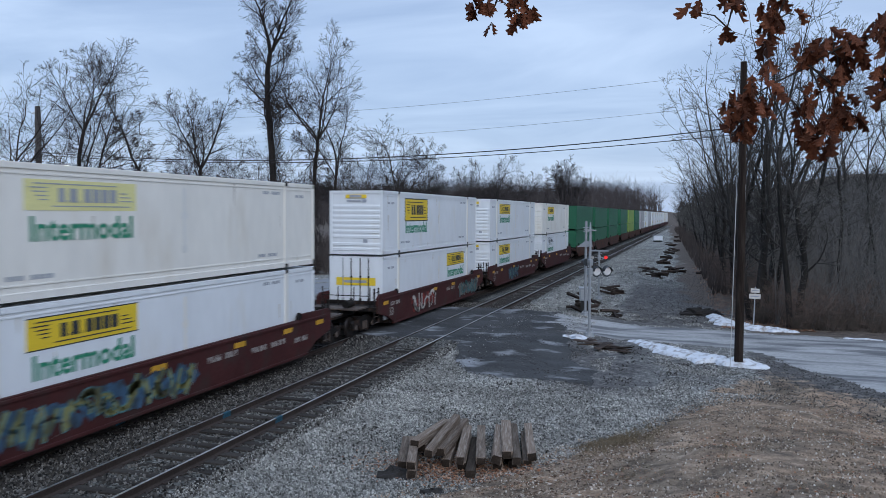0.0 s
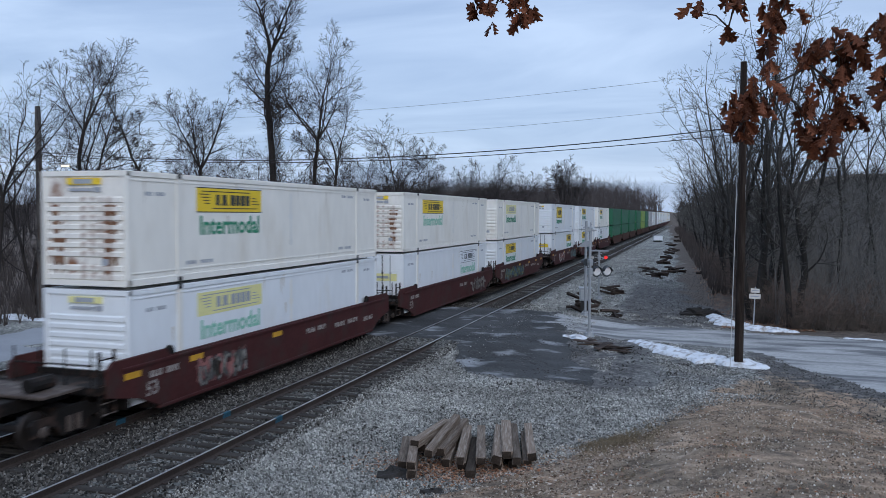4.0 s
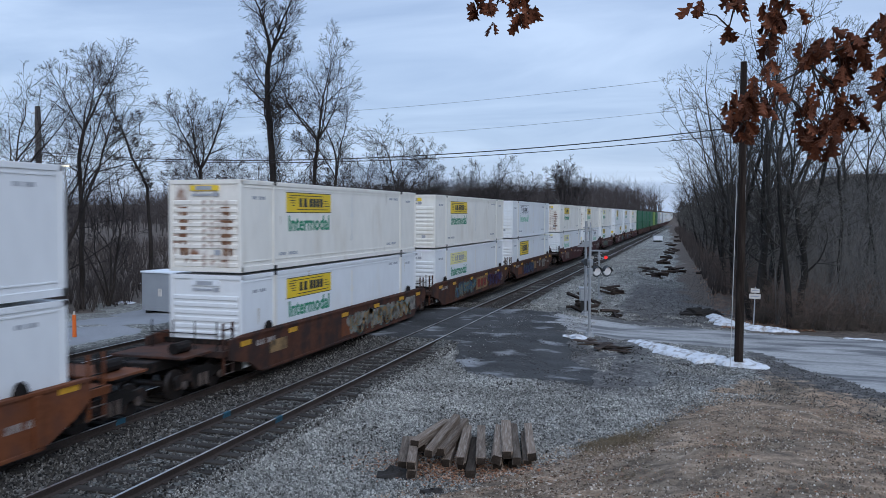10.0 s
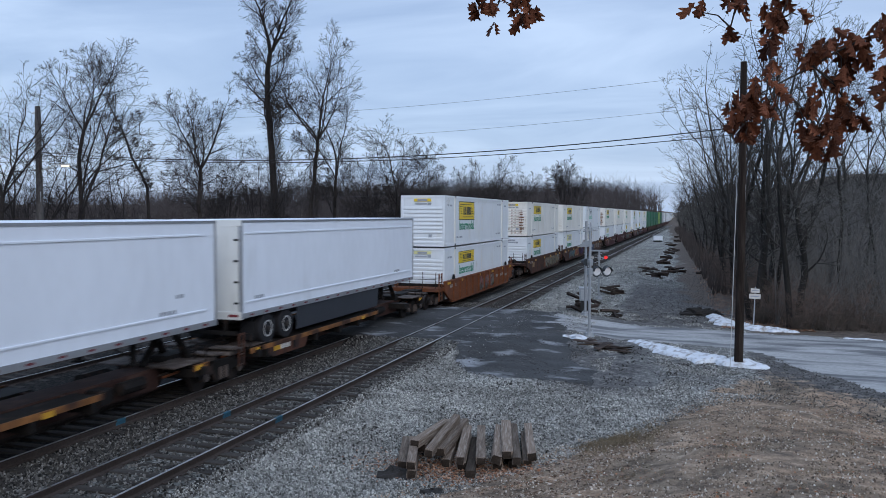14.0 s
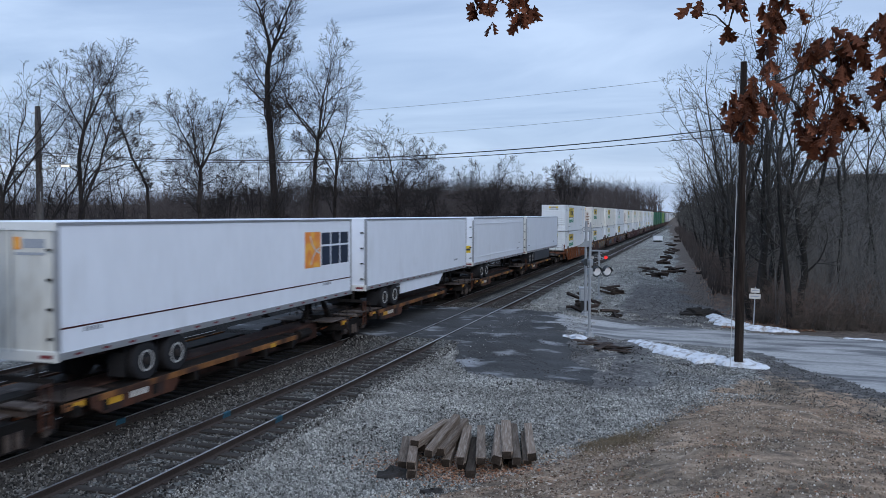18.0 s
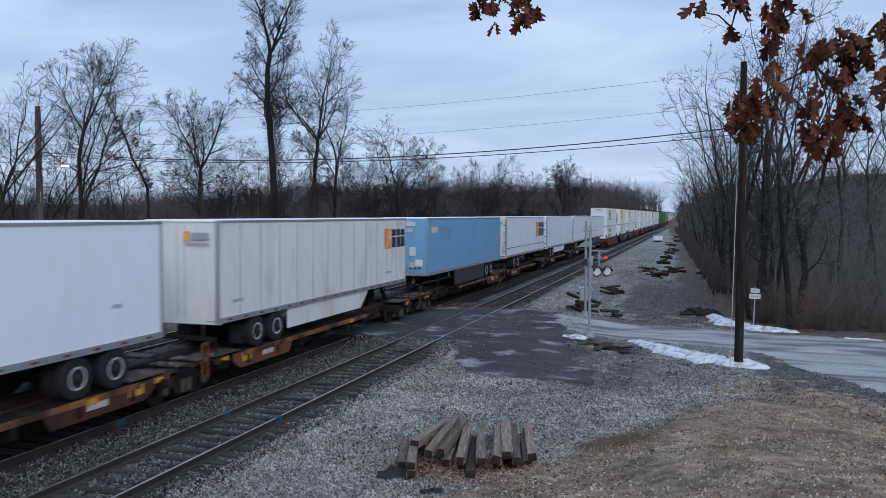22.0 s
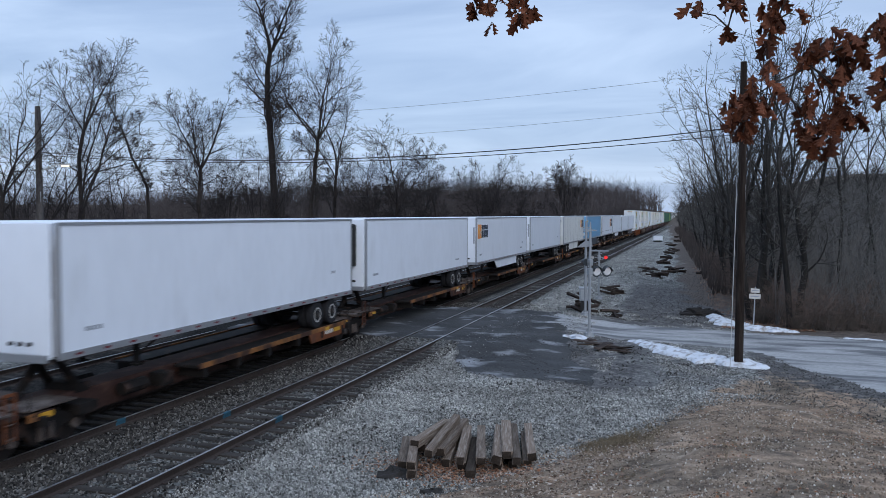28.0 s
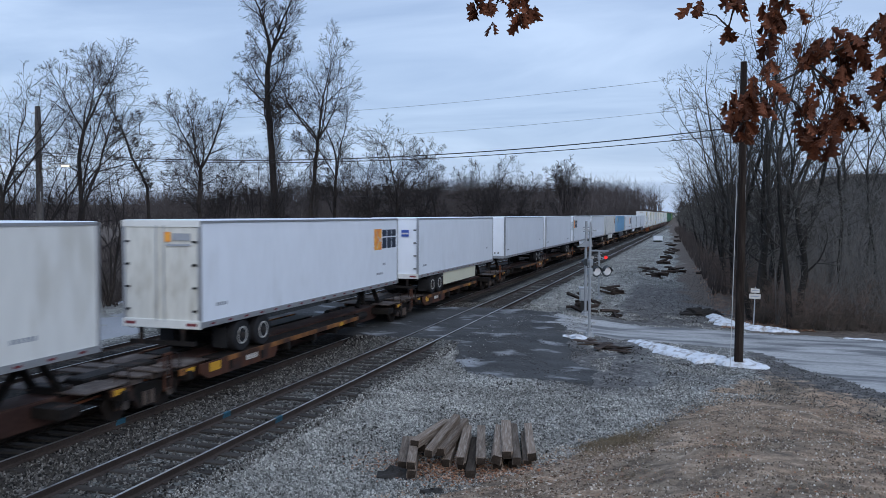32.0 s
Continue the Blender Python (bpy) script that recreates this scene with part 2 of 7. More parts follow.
def per_piece(m, stops, patchy=False):
    """Give every loose piece of one mesh a colour of its own."""
    nt = m.node_tree
    geo, ramp = nt.nodes.new("ShaderNodeNewGeometry"), nt.nodes.new("ShaderNodeValToRGB")
    els = ramp.color_ramp.elements
    while len(els) < len(stops):
        els.new(0.5)
    for e, (q, c) in zip(els, stops):
        e.position, e.color = q, (*c, 1)
    nt.links.new(geo.outputs["Random Per Island"], ramp.inputs[0])
    last = ramp.outputs[0]
    if patchy:
        tc = nt.nodes.new("ShaderNodeTexCoord")
        for scale, (lo, hi) in ((0.30, (0.62, 1.18)), (2.2, (0.66, 1.22))):
            n, r = nt.nodes.new("ShaderNodeTexNoise"), nt.nodes.new("ShaderNodeMapRange")
            n.inputs["Scale"].default_value, n.inputs["Detail"].default_value = scale, 5
            r.inputs["From Min"].default_value, r.inputs["From Max"].default_value = 0.33, 0.67
            r.inputs["To Min"].default_value, r.inputs["To Max"].default_value = lo, hi
            m2 = nt.nodes.new("ShaderNodeMix")
            m2.data_type, m2.blend_type = "RGBA", "MULTIPLY"
            m2.inputs["Factor"].default_value = 1
            nt.links.new(tc.outputs["Object"], n.inputs["Vector"])
            nt.links.new(n.outputs["Fac"], r.inputs["Value"])
            nt.links.new(last, m2.inputs[6])
            nt.links.new(r.outputs[0], m2.inputs[7])
            last = m2.outputs[2]
    nt.links.new(last, nt.nodes["Principled BSDF"].inputs["Base Color"])


per_piece(M["stone"], [(0.0, (0.0735, 0.071, 0.0652)), (0.35, (0.21, 0.207, 0.193)), (0.75, (0.362, 0.356, 0.331)), (1.0, (0.567, 0.55, 0.506))], patchy=True)
per_piece(M["litter"], [(0.0, (0.07, 0.04, 0.03)), (0.4, (0.24, 0.11, 0.06)), (0.8, (0.36, 0.20, 0.125)), (1.0, (0.46, 0.36, 0.28))])
M["chip"] = material("split_bark_and_wood_chips", (0.3, 0.24, 0.18), 0.85, bump=0.1)
per_piece(M["chip"], [(0.0, (0.05, 0.035, 0.028)), (0.4, (0.22, 0.15, 0.105)), (0.8, (0.42, 0.34, 0.27)), (1.0, (0.62, 0.56, 0.49))])
M["soil_crumb"] = material("soil_crumbs_and_pebbles", (0.2, 0.16, 0.12), 0.95, bump=0.3)
per_piece(M["soil_crumb"], [(0.0, (0.07, 0.055, 0.045)), (0.25, (0.17, 0.128, 0.095)), (0.8, (0.30, 0.235, 0.18)), (1.0, (0.6, 0.55, 0.48))])
M["dark_stone"] = material("oily_track_ballast", (0.1, 0.1, 0.1), 0.9, bump=0.2)
per_piece(M["dark_stone"], [(0.0, (0.014, 0.014, 0.013)), (0.5, (0.065, 0.06, 0.055)), (0.85, (0.135, 0.128, 0.118)), (1.0, (0.235, 0.225, 0.21))])
M["dirt_clod"] = material("dark_soil_clods", (0.035, 0.032, 0.03), 0.95, var=0.3, bump=0.5)
M["clod_dark"] = material("dark_clods_and_chips", (0.03, 0.027, 0.024), 0.95, var=0.3, bump=0.3)
M["wire"] = material("black_cable", (0.03, 0.03, 0.032), 0.6, var=0.1, bump=0.0)
M["white_pvc"] = material("white_plastic_guard", (0.40, 0.40, 0.39), 0.5, var=0.08, bump=0.0)
M["lamp_glow"] = glowing("lit_street_lamp_lens", (1.0, 0.86, 0.62), 2.5)
M["red_glow"] = glowing("lit_red_signal_lens", (0.9, 0.03, 0.03), 0.9)
M["lens"] = material("pale_signal_lens", (0.62, 0.62, 0.62), 0.15, var=0.05, bump=0.0)
M["orange_tube"] = material("orange_plastic_marker", (0.7, 0.14, 0.02), 0.5, var=0.1, bump=0.0)


# ---- mesh helpers ----
class Geo:
    """Vertices and faces of one part."""

    def __init__(self):
        self.v, self.f = [], []

    def add(self, verts, faces):
        o = len(self.v)
        self.v.extend(verts)
        self.f.extend([tuple(i + o for i in face) for face in faces])
        return self

    def box(self, x0, x1, y0, y1, z0, z1, c=0.0):
        """A box; c cuts its upright edges and its upper rim."""
        if not c:
            vs = [(x, y, z) for z in (z0, z1) for x, y in ((x0, y0), (x1, y0), (x1, y1), (x0, y1))]
            return self.add(vs, [(3, 2, 1, 0), (4, 5, 6, 7), (0, 1, 5, 4), (1, 2, 6, 5), (2, 3, 7, 6), (3, 0, 4, 7)])
        ring = [(x0 + c, y0), (x1 - c, y0), (x1, y0 + c), (x1, y1 - c), (x1 - c, y1), (x0 + c, y1), (x0, y1 - c), (x0, y0 + c)]
        cx, cy = (x0 + x1) / 2, (y0 + y1) / 2
        top = [(x + (c if x < cx else -c), y + (c if y < cy else -c)) for x, y in ring]
        vs = [(x, y, z0) for x, y in ring] + [(x, y, z1 - c) for x, y in ring] + [(x, y, z1) for x, y in top]
        fs = [tuple(reversed(range(8))), tuple(range(16, 24))]
        for k in (0, 8):
            fs += [(k + i, k + (i + 1) % 8, k + 8 + (i + 1) % 8, k + 8 + i) for i in range(8)]
        return self.add(vs, fs)

    def prism_x(self, profile, x0, x1):
        """A profile in (y, z), drawn out from x0 to x1."""
        n = len(profile)
        vs = [(x0, y, z) for y, z in profile] + [(x1, y, z) for y, z in profile]
        fs = [tuple(range(n)), tuple(reversed(range(n, 2 * n)))] + [(i, n + i, n + (i + 1) % n, (i + 1) % n) for i in range(n)]
        return self.add(vs, fs)

    def prism_y(self, profile, y0, y1):
        """A profile in (x, z), drawn out from y0 to y1."""
        n = len(profile)
        vs = [(x, y0, z) for x, z in profile] + [(x, y1, z) for x, z in profile]
        fs = [tuple(reversed(range(n))), tuple(range(n, 2 * n))] + [(i, (i + 1) % n, n + (i + 1) % n, n + i) for i in range(n)]
        return self.add(vs, fs)

    def tube(self, pts, radii, sides=6, cap=True):
        """A round bar through pts."""
        rings = []
        last = None
        for i, p in enumerate(pts):
            a, b = Vector(pts[max(i - 1, 0)]), Vector(pts[min(i + 1, len(pts) - 1)])
            d = (b - a).normalized()
            if last is None:
                ref = Vector((0, 0, 1)) if abs(d.z) < 0.9 else Vector((1, 0, 0))
                u = d.cross(ref).normalized()
            else:
                u = (last - d * last.dot(d)).normalized()
            last = u
            w = d.cross(u)
            rings.append([tuple(Vector(p) + (u * math.cos(t) + w * math.sin(t)) * radii[i]) for t in [2 * math.pi * k / sides for k in range(sides)]])
        vs = [v for r in rings for v in r]
        fs = []
        for i in range(len(pts) - 1):
            for k in range(sides):
                a, b = i * sides + k, i * sides + (k + 1) % sides
                fs.append((a, b, b + sides, a + sides))
        if cap:
            fs.append(tuple(reversed(range(sides))))
            fs.append(tuple(range(len(vs) - sides, len(vs))))
        return self.add(vs, fs)

    def disc_x(self, x0, x1, y, z, r, sides=20, bevel=0.0):
        """A wheel-like disc across the x axis."""
        rs = [(x0, r - bevel), (x0 + bevel, r), (x1 - bevel, r), (x1, r - bevel)] if bevel else [(x0, r), (x1, r)]
        vs = [(x, y + q * math.cos(2 * math.pi * k / sides), z + q * math.sin(2 * math.pi * k / sides)) for x, q in rs for k in range(sides)]
        fs = [tuple(reversed(range(sides))), tuple(range(len(vs) - sides, len(vs)))]
        for i in range(len(rs) - 1):
            fs += [(i * sides + k, i * sides + (k + 1) % sides, (i + 1) * sides + (k + 1) % sides, (i + 1) * sides + k) for k in range(sides)]
        return self.add(vs, fs)

    def lump(self, cx, cy, cz, rx, ry, rz, rng, rings=5, seg=9, rough=0.25):
        """A rough rounded lump, flat below."""
        vs, fs = [], []
        for i in range(rings + 1):
            a = (i / rings) * math.pi / 2
            for k in range(seg):
                t = 2 * math.pi * k / seg
                q = 1 + rng.uniform(-rough, rough)
                vs.append((cx + rx * math.cos(a) * math.cos(t) * q, cy + ry * math.cos(a) * math.sin(t) * q, cz + rz * math.sin(a) * q))
        for i in range(rings):
            fs += [(i * seg + k, i * seg + (k + 1) % seg, (i + 1) * seg + (k + 1) % seg, (i + 1) * seg + k) for k in range(seg)]
        fs.append(tuple(range(rings * seg, (rings + 1) * seg)))
        return self.add(vs, fs)

    def mesh(self, name, mat, smooth=False):
        me = bpy.data.meshes.new(name)
        me.from_pydata(self.v, [], self.f)
        me.materials.append(mat)
        if smooth:
            me.polygons.foreach_set("use_smooth", [True] * len(me.polygons))
        me.validate()
        return me


SHARED = {}


def part(name, g, mat, parent=None, label="", key=None, at=None, smooth=False, kind=""):
    """One mesh object under a thing or a part; parts of one key share their mesh."""
    if key is not None and (key, mat) in SHARED:
        me = SHARED[key, mat]
    else:
        g = g() if callable(g) else g
        me = g.mesh(name, M[mat], smooth)
        if key is not None:
            SHARED[key, mat] = me
    ob = new(name, me)
    if parent is not None:
        ob.parent = parent
    if at is not None:
        ob.matrix_basis = at
    if label:
        ob["label"] = label
    if kind:
        ob["kind"] = kind
    return ob


def thing(name, at, label, category, group=""):
    ob = new(name)
    ob.empty_display_size = 0.2
    ob.matrix_basis = at
    return tagged(ob, label, category, group)


def smooth01(a, b, t):
    t = min(1.0, max(0.0, (t - a) / (b - a)))
    return t * t * (3 - 2 * t)


# ---- ground ----
FOOT = [(-14, 10.0), (-6.5, 13.0), (-5.0, 14.8), (-2.7, 18.2), (-1.0, 21.5), (0.6, 25.2), (1.8, 26.4), (2.8, 26.4), (3.6, 25.8), (5.0, 23.8), (7.0, 22.0), (14, 20), (60, 19)]


def foot_y(x):
    """Where the bank's foot runs."""
    if x <= FOOT[0][0]:
        return FOOT[0][1]
    for (xa, ya), (xb, yb) in zip(FOOT, FOOT[1:]):
        if x <= xb:
            return ya + (yb - ya) * (x - xa) / (xb - xa)
    return FOOT[-1][1]


def edge_x(y):
    """The west edge of the eastern wood."""
    return max(-7.5, 2.6 - 0.032 * max(0.0, y - 44))


def ground_z(x, y):
    z = -0.36
    # ballast shoulders of the two main tracks and of the siding
    for cx, half, top in ((NEAR_X, 2.0, -0.235), (FAR_X, 2.1, -0.30), (SIDING_X, 1.7, -0.25)):
        z = max(z, top - max(0.0, abs(x - cx) - half) * 0.42) if abs(x - cx) < 3.4 else z
    if abs(x - NEAR_X) < 1.9:
        z = -0.196 + 0.05 * noise.noise((x * 1.1, y * 1.1, 21)) + 0.03 * noise.noise((x * 3.3, y * 3.3, 22)) - 0.04 * smooth01(1.2, 1.9, abs(x - NEAR_X))
    if -14.45 < x < -12.6:
        z = max(z, -0.27)
    # the road climbs to the rails at the crossing
    road = smooth01(29.5, 31.2, y) * (1 - smooth01(42.5, 44, y)) * smooth01(-31, -24, x) * (1 - smooth01(-6.5, -2.5, x))
    z = z + (-0.045 - z) * road
    # the bank on which the camera stands
    f = foot_y(x)
    if y < f:
        q = (f - max(y, -6)) / f
        rise = 3.66 * min(1.0, q) ** 1.25
        west = smooth01(-9.0, -3.2, x + 0.10 * (y - 12))
        z += rise * west
        z += 0.16 * west * min(1, q * 5) * (noise.noise((x * 0.45, y * 0.35, 0.3)) + 0.5 * noise.noise((x * 1.3, y * 1.1, 4.0)) + 0.24 * noise.noise((x * 3.1, y * 2.2, 8.0)) + 0.06 * noise.noise((x * 7.0, y * 5.0, 2.0)))
    # hill in the eastern wood
    if x > edge_x(y) + 1 and y > 40:
        d = x - edge_x(y) - 1
        z += min(0.05 * d + 0.17 * max(0.0, d - 5), 21.0) * smooth01(41, 58, y)
    # heap of spare gravel on the lot
    z += 0.75 * math.exp(-((x + 5.1) ** 2 + 0.35 * (y - 68) ** 2) / 3.2) if abs(x + 5.1) < 6 and abs(y - 68) < 10 else 0
    # ridge far up the line
    z += 9.0 * 1.4 * smooth01(380, 620, y) * (1 - 0.75 * smooth01(-60, -8, x) * (1 - smooth01(-4, 30, x)))
    z += 0.05 * noise.noise((x * 0.6, y * 0.6, 1.7)) + 0.02 * noise.noise((x * 2.5, y * 2.5, 2.7)) if abs(x + 15) > 7 else 0
    return z


def spread(a, b, fine_a, fine_b, step, grow=1.18):
    out, x = [], fine_a
    while x < fine_b:
        out.append(x)
        x += step
    s = step
    while x < b:
        out.append(x)
        s *= grow
        x += s
    out.append(b)
    s, x = step, fine_a
    while x > a:
        s *= grow
        x -= s
        out.insert(0, max(x, a))
    return out


def make_ground():
    xs = spread(-2600, 2600, -13, 9, 0.16)
    ys = spread(-400, 3200, 5, 46, 0.17, 1.06)
    nx, ny = len(xs), len(ys)
    verts = [(x, y, ground_z(x, y)) for y in ys for x in xs]
    faces = [(j * nx + i, j * nx + i + 1, (j + 1) * nx + i + 1, (j + 1) * nx + i) for j in range(ny - 1) for i in range(nx - 1)]
    me = bpy.data.meshes.new("ground")
    me.from_pydata(verts, [], faces)
    # surface zones: 0 ballast and gravel, 1 brown soil; wet dark drive; wood floor
    soil, drive, wood, bed = [], [], [], []
    for x, y, z in verts:
        f = foot_y(x)
        n = noise.noise((x * 0.5, y * 0.5, 9)) * 1.2 + noise.noise((x * 1.7, y * 1.7, 3)) * 0.5
        soil.append(smooth01(-1.6 - 4.2 * smooth01(0.3, 2.5, x), 1.0, f - y + n * 1.1) * smooth01(-8.0, -5.0, x + n * 0.6))
        a = smooth01(-4.6, -2.9, x + 0.7 * n + 0.03 * (y - 42)) * (1 - smooth01(0.5, 2.5, x - edge_x(y) + 1.5 + n)) * smooth01(39.5, 41.5, y + n) * (1 - smooth01(56, 76, y + n * 4))
        a2 = smooth01(-9.0, -8.0, x + n * 0.4) * (1 - smooth01(-3, 0, x + n)) * smooth01(26.0, 29.5, y + 0.55 * (x + 8) + n) * (1 - smooth01(40, 44, y))
        a3 = 0.5 * smooth01(-6, -4.5, x) * (1 - smooth01(1.0, 3.0, x)) * smooth01(24.5, 27, y + n) * (1 - smooth01(36, 38, y))
        a4 = smooth01(1.6, 3.0, x + 0.6 * n) * smooth01(-0.5, 0.8, y - f + 0.5 * n) * (1 - smooth01(36, 38, y))
        drive.append(max(a, a2, a3, a4))
        # Darkest under the far track, where the train's shade is added to dirty ballast.
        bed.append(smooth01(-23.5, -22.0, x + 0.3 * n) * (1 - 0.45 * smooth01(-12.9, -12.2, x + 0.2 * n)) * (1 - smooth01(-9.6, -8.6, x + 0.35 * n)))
        wood.append(max(smooth01(-3.7, -1.2, x - edge_x(y) + n * 1.2) * smooth01(46, 54, y), smooth01(-0.8, 0.8, x - edge_x(y) + n * 0.6) * smooth01(38, 41, y), smooth01(31.5, 33.5, -x + n), smooth01(350, 450, y)))
    for name, vals in (("soil", soil), ("drive", drive), ("wood_floor", wood), ("bed_dirt_and_shade", bed)):
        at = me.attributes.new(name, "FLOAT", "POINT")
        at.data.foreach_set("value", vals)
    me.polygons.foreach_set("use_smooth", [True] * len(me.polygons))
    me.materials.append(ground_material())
    ob = tagged(new("ground", me), "grey gravel, brown soil and leaf litter ground", "ground", kind="structure")
    return ob


def ground_material():
    m = bpy.data.materials.new("gravel_soil_and_litter")
    m.use_nodes = True
    nt = m.node_tree
    b = nt.nodes["Principled BSDF"]
    N, L = nt.nodes.new, nt.links.new
    tc = N("ShaderNodeTexCoord")
    def noise_at(scale, detail=4, rough=0.55):
        t = N("ShaderNodeTexNoise")
        t.inputs["Scale"].default_value, t.inputs["Detail"].default_value, t.inputs["Roughness"].default_value = scale, detail, rough
        L(tc.outputs["Object"], t.inputs["Vector"])
        return t
    def ramp(src, stops):
        r = N("ShaderNodeValToRGB")
        els = r.color_ramp.elements
        while len(els) < len(stops):
            els.new(0.5)
        for e, (p, c) in zip(els, stops):
            e.position, e.color = p, (*c, 1)
        L(src, r.inputs[0])
        return r.outputs[0]
    def mix(fac, a, c, blend="MIX"):
        x = N("ShaderNodeMix"); x.data_type = "RGBA"; x.blend_type = blend
        if isinstance(fac, float):
            x.inputs["Factor"].default_value = fac
        else:
            L(fac, x.inputs["Factor"])
        L(a, x.inputs[6]); L(c, x.inputs[7])
        return x.outputs[2]
    vor = N("ShaderNodeTexVoronoi"); vor.inputs["Scale"].default_value = 17
    L(tc.outputs["Object"], vor.inputs["Vector"])
    stone = N("ShaderNodeSeparateColor"); L(vor.outputs["Color"], stone.inputs[0])
    stones = ramp(stone.outputs[0], [(0.0, (0.063, 0.062, 0.0576)), (0.4, (0.163, 0.161, 0.149)), (0.75, (0.315, 0.31, 0.285)), (1.0, (0.546, 0.53, 0.487))])
    n_big = noise_at(0.35)
    tone = ramp(n_big.outputs["Fac"], [(0.3, (0.62, 0.62, 0.62)), (0.7, (1.2, 1.2, 1.17))])
    gravel = mix(1.0, stones, tone, "MULTIPLY")
    n_mid = noise_at(2.2, 8, 0.65)
    soil = ramp(n_mid.outputs["Fac"], [(0.30, (0.105, 0.079, 0.060)), (0.43, (0.20, 0.147, 0.108)), (0.55, (0.28, 0.21, 0.153)), (0.74, (0.42, 0.34, 0.265))])
    n_fine = noise_at(23, 5, 0.7)
    litter = ramp(n_fine.outputs["Fac"], [(0.35, (0.5, 0.5, 0.5)), (0.55, (1.0, 1.0, 1.0)), (0.75, (1.7, 1.6, 1.5))])
    crumb = ramp(noise_at(7.5, 6, 0.75).outputs["Fac"], [(0.34, (0.35, 0.35, 0.36)), (0.5, (0.95, 0.95, 0.95)), (0.68, (1.5, 1.45, 1.4))])
    grain = ramp(n_fine.outputs["Fac"], [(0.35, (0.72, 0.72, 0.72)), (0.52, (1.0, 1.0, 1.0)), (0.72, (1.35, 1.32, 1.28))])
    wear = ramp(noise_at(0.55, 5, 0.6).outputs["Fac"], [(0.34, (0.52, 0.55, 0.55)), (0.48, (0.95, 0.95, 0.93)), (0.66, (1.3, 1.2, 1.1))])
    soil = mix(1.0, mix(1.0, soil, grain, "MULTIPLY"), wear, "MULTIPLY")
    tar = ramp(n_mid.outputs["Fac"], [(0.3, (0.0683, 0.066, 0.0633)), (0.55, (0.137, 0.132, 0.127)), (0.72, (0.284, 0.272, 0.255))])
    tar = mix(1.0, mix(1.0, tar, litter, "MULTIPLY"), crumb, "MULTIPLY")
    duff = ramp(noise_at(3.5, 7, 0.7).outputs["Fac"], [(0.3, (0.06, 0.05, 0.042)), (0.55, (0.125, 0.10, 0.082)), (0.75, (0.21, 0.165, 0.132))])
    def zone(name, spread_by):
        a = N("ShaderNodeAttribute"); a.attribute_name = name
        s = N("ShaderNodeMath"); s.operation = "ADD"
        L(a.outputs["Fac"], s.inputs[0])
        off = N("ShaderNodeMapRange")
        off.inputs["From Min"].default_value, off.inputs["From Max"].default_value = 0.3, 0.7
        off.inputs["To Min"].default_value, off.inputs["To Max"].default_value = -spread_by, spread_by
        L(n_mid.outputs["Fac"], off.inputs["Value"]); L(off.outputs[0], s.inputs[1])
        r = N("ShaderNodeMapRange")
        r.inputs["From Min"].default_value, r.inputs["From Max"].default_value = 0.35, 0.65
        L(s.outputs[0], r.inputs["Value"])
        return r.outputs[0]
    # Multiplier for dirty ballast; it also carries the dark of shade under the train.
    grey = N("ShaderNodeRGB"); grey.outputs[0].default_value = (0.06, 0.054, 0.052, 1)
    oily_shaded = mix(1.0, gravel, grey.outputs[0], "MULTIPLY")
    bed = N("ShaderNodeAttribute"); bed.attribute_name = "bed_dirt_and_shade"
    col = mix(bed.outputs["Fac"], gravel, oily_shaded)
    col = mix(zone("drive", 0.35), col, tar)
    col = mix(zone("soil", 0.3), col, soil)
    col = mix(zone("wood_floor", 0.2), col, duff)
    L(col, b.inputs["Base Color"])
    b.inputs["Roughness"].default_value = 0.92
    b.inputs["Specular IOR Level"].default_value = 0.12
    bp = N("ShaderNodeBump"); bp.inputs["Strength"].default_value = 0.65; bp.inputs["Distance"].default_value = 0.025
    h = N("ShaderNodeMath"); h.operation = "ADD"
    L(vor.outputs["Distance"], h.inputs[0]); L(n_fine.outputs["Fac"], h.inputs[1])
    L(h.outputs[0], bp.inputs["Height"]); L(bp.outputs[0], b.inputs["Normal"])
    return m


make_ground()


def sheet(name, label, mat, outline_fn, x0, x1, y0, y1, step, lift):
    """A thin worn surface laid on the ground where outline_fn is true."""
    g = Geo()
    nx, ny = int((x1 - x0) / step), int((y1 - y0) / step)
    idx = {}
    for j in range(ny + 1):
        for i in range(nx + 1):
            x, y = x0 + i * step, y0 + j * step
            idx[i, j] = len(g.v)
            g.v.append((x, y, ground_z(x, y) + lift * min(1.0, max(-3.0, 4 * outline_fn(x, y)))))
    for j in range(ny):
        for i in range(nx):
            c = [(i, j), (i + 1, j), (i + 1, j + 1), (i, j + 1)]
            if max(outline_fn(x0 + a * step, y0 + d * step) for a, d in c) > -0.5:
                g.f.append(tuple(idx[q] for q in c))
    ob = part(name, g, mat, smooth=True)
    return tagged(ob, label, "road", kind="structure")


M["worn_road"] = material("worn_grey_road", (0.325, 0.32, 0.31), 0.85, var=0.3, coarse=0.45, fine=16, bump=0.3, second=(0.13, 0.13, 0.132), second_at=(0.46, 0.64), stretch=(0.35, 1.6, 1))
M["asphalt"] = material("dark_asphalt_apron", (0.052, 0.052, 0.052), 0.88, var=0.5, coarse=0.5, fine=26, bump=0.5, second=(0.25, 0.255, 0.26), second_at=(0.56, 0.68), stretch=(0.62, 0.9, 1))
M["salt_road"] = material("pale_back_road", (0.25, 0.255, 0.265), 0.85, var=0.15, coarse=0.5, fine=14, bump=0.2)


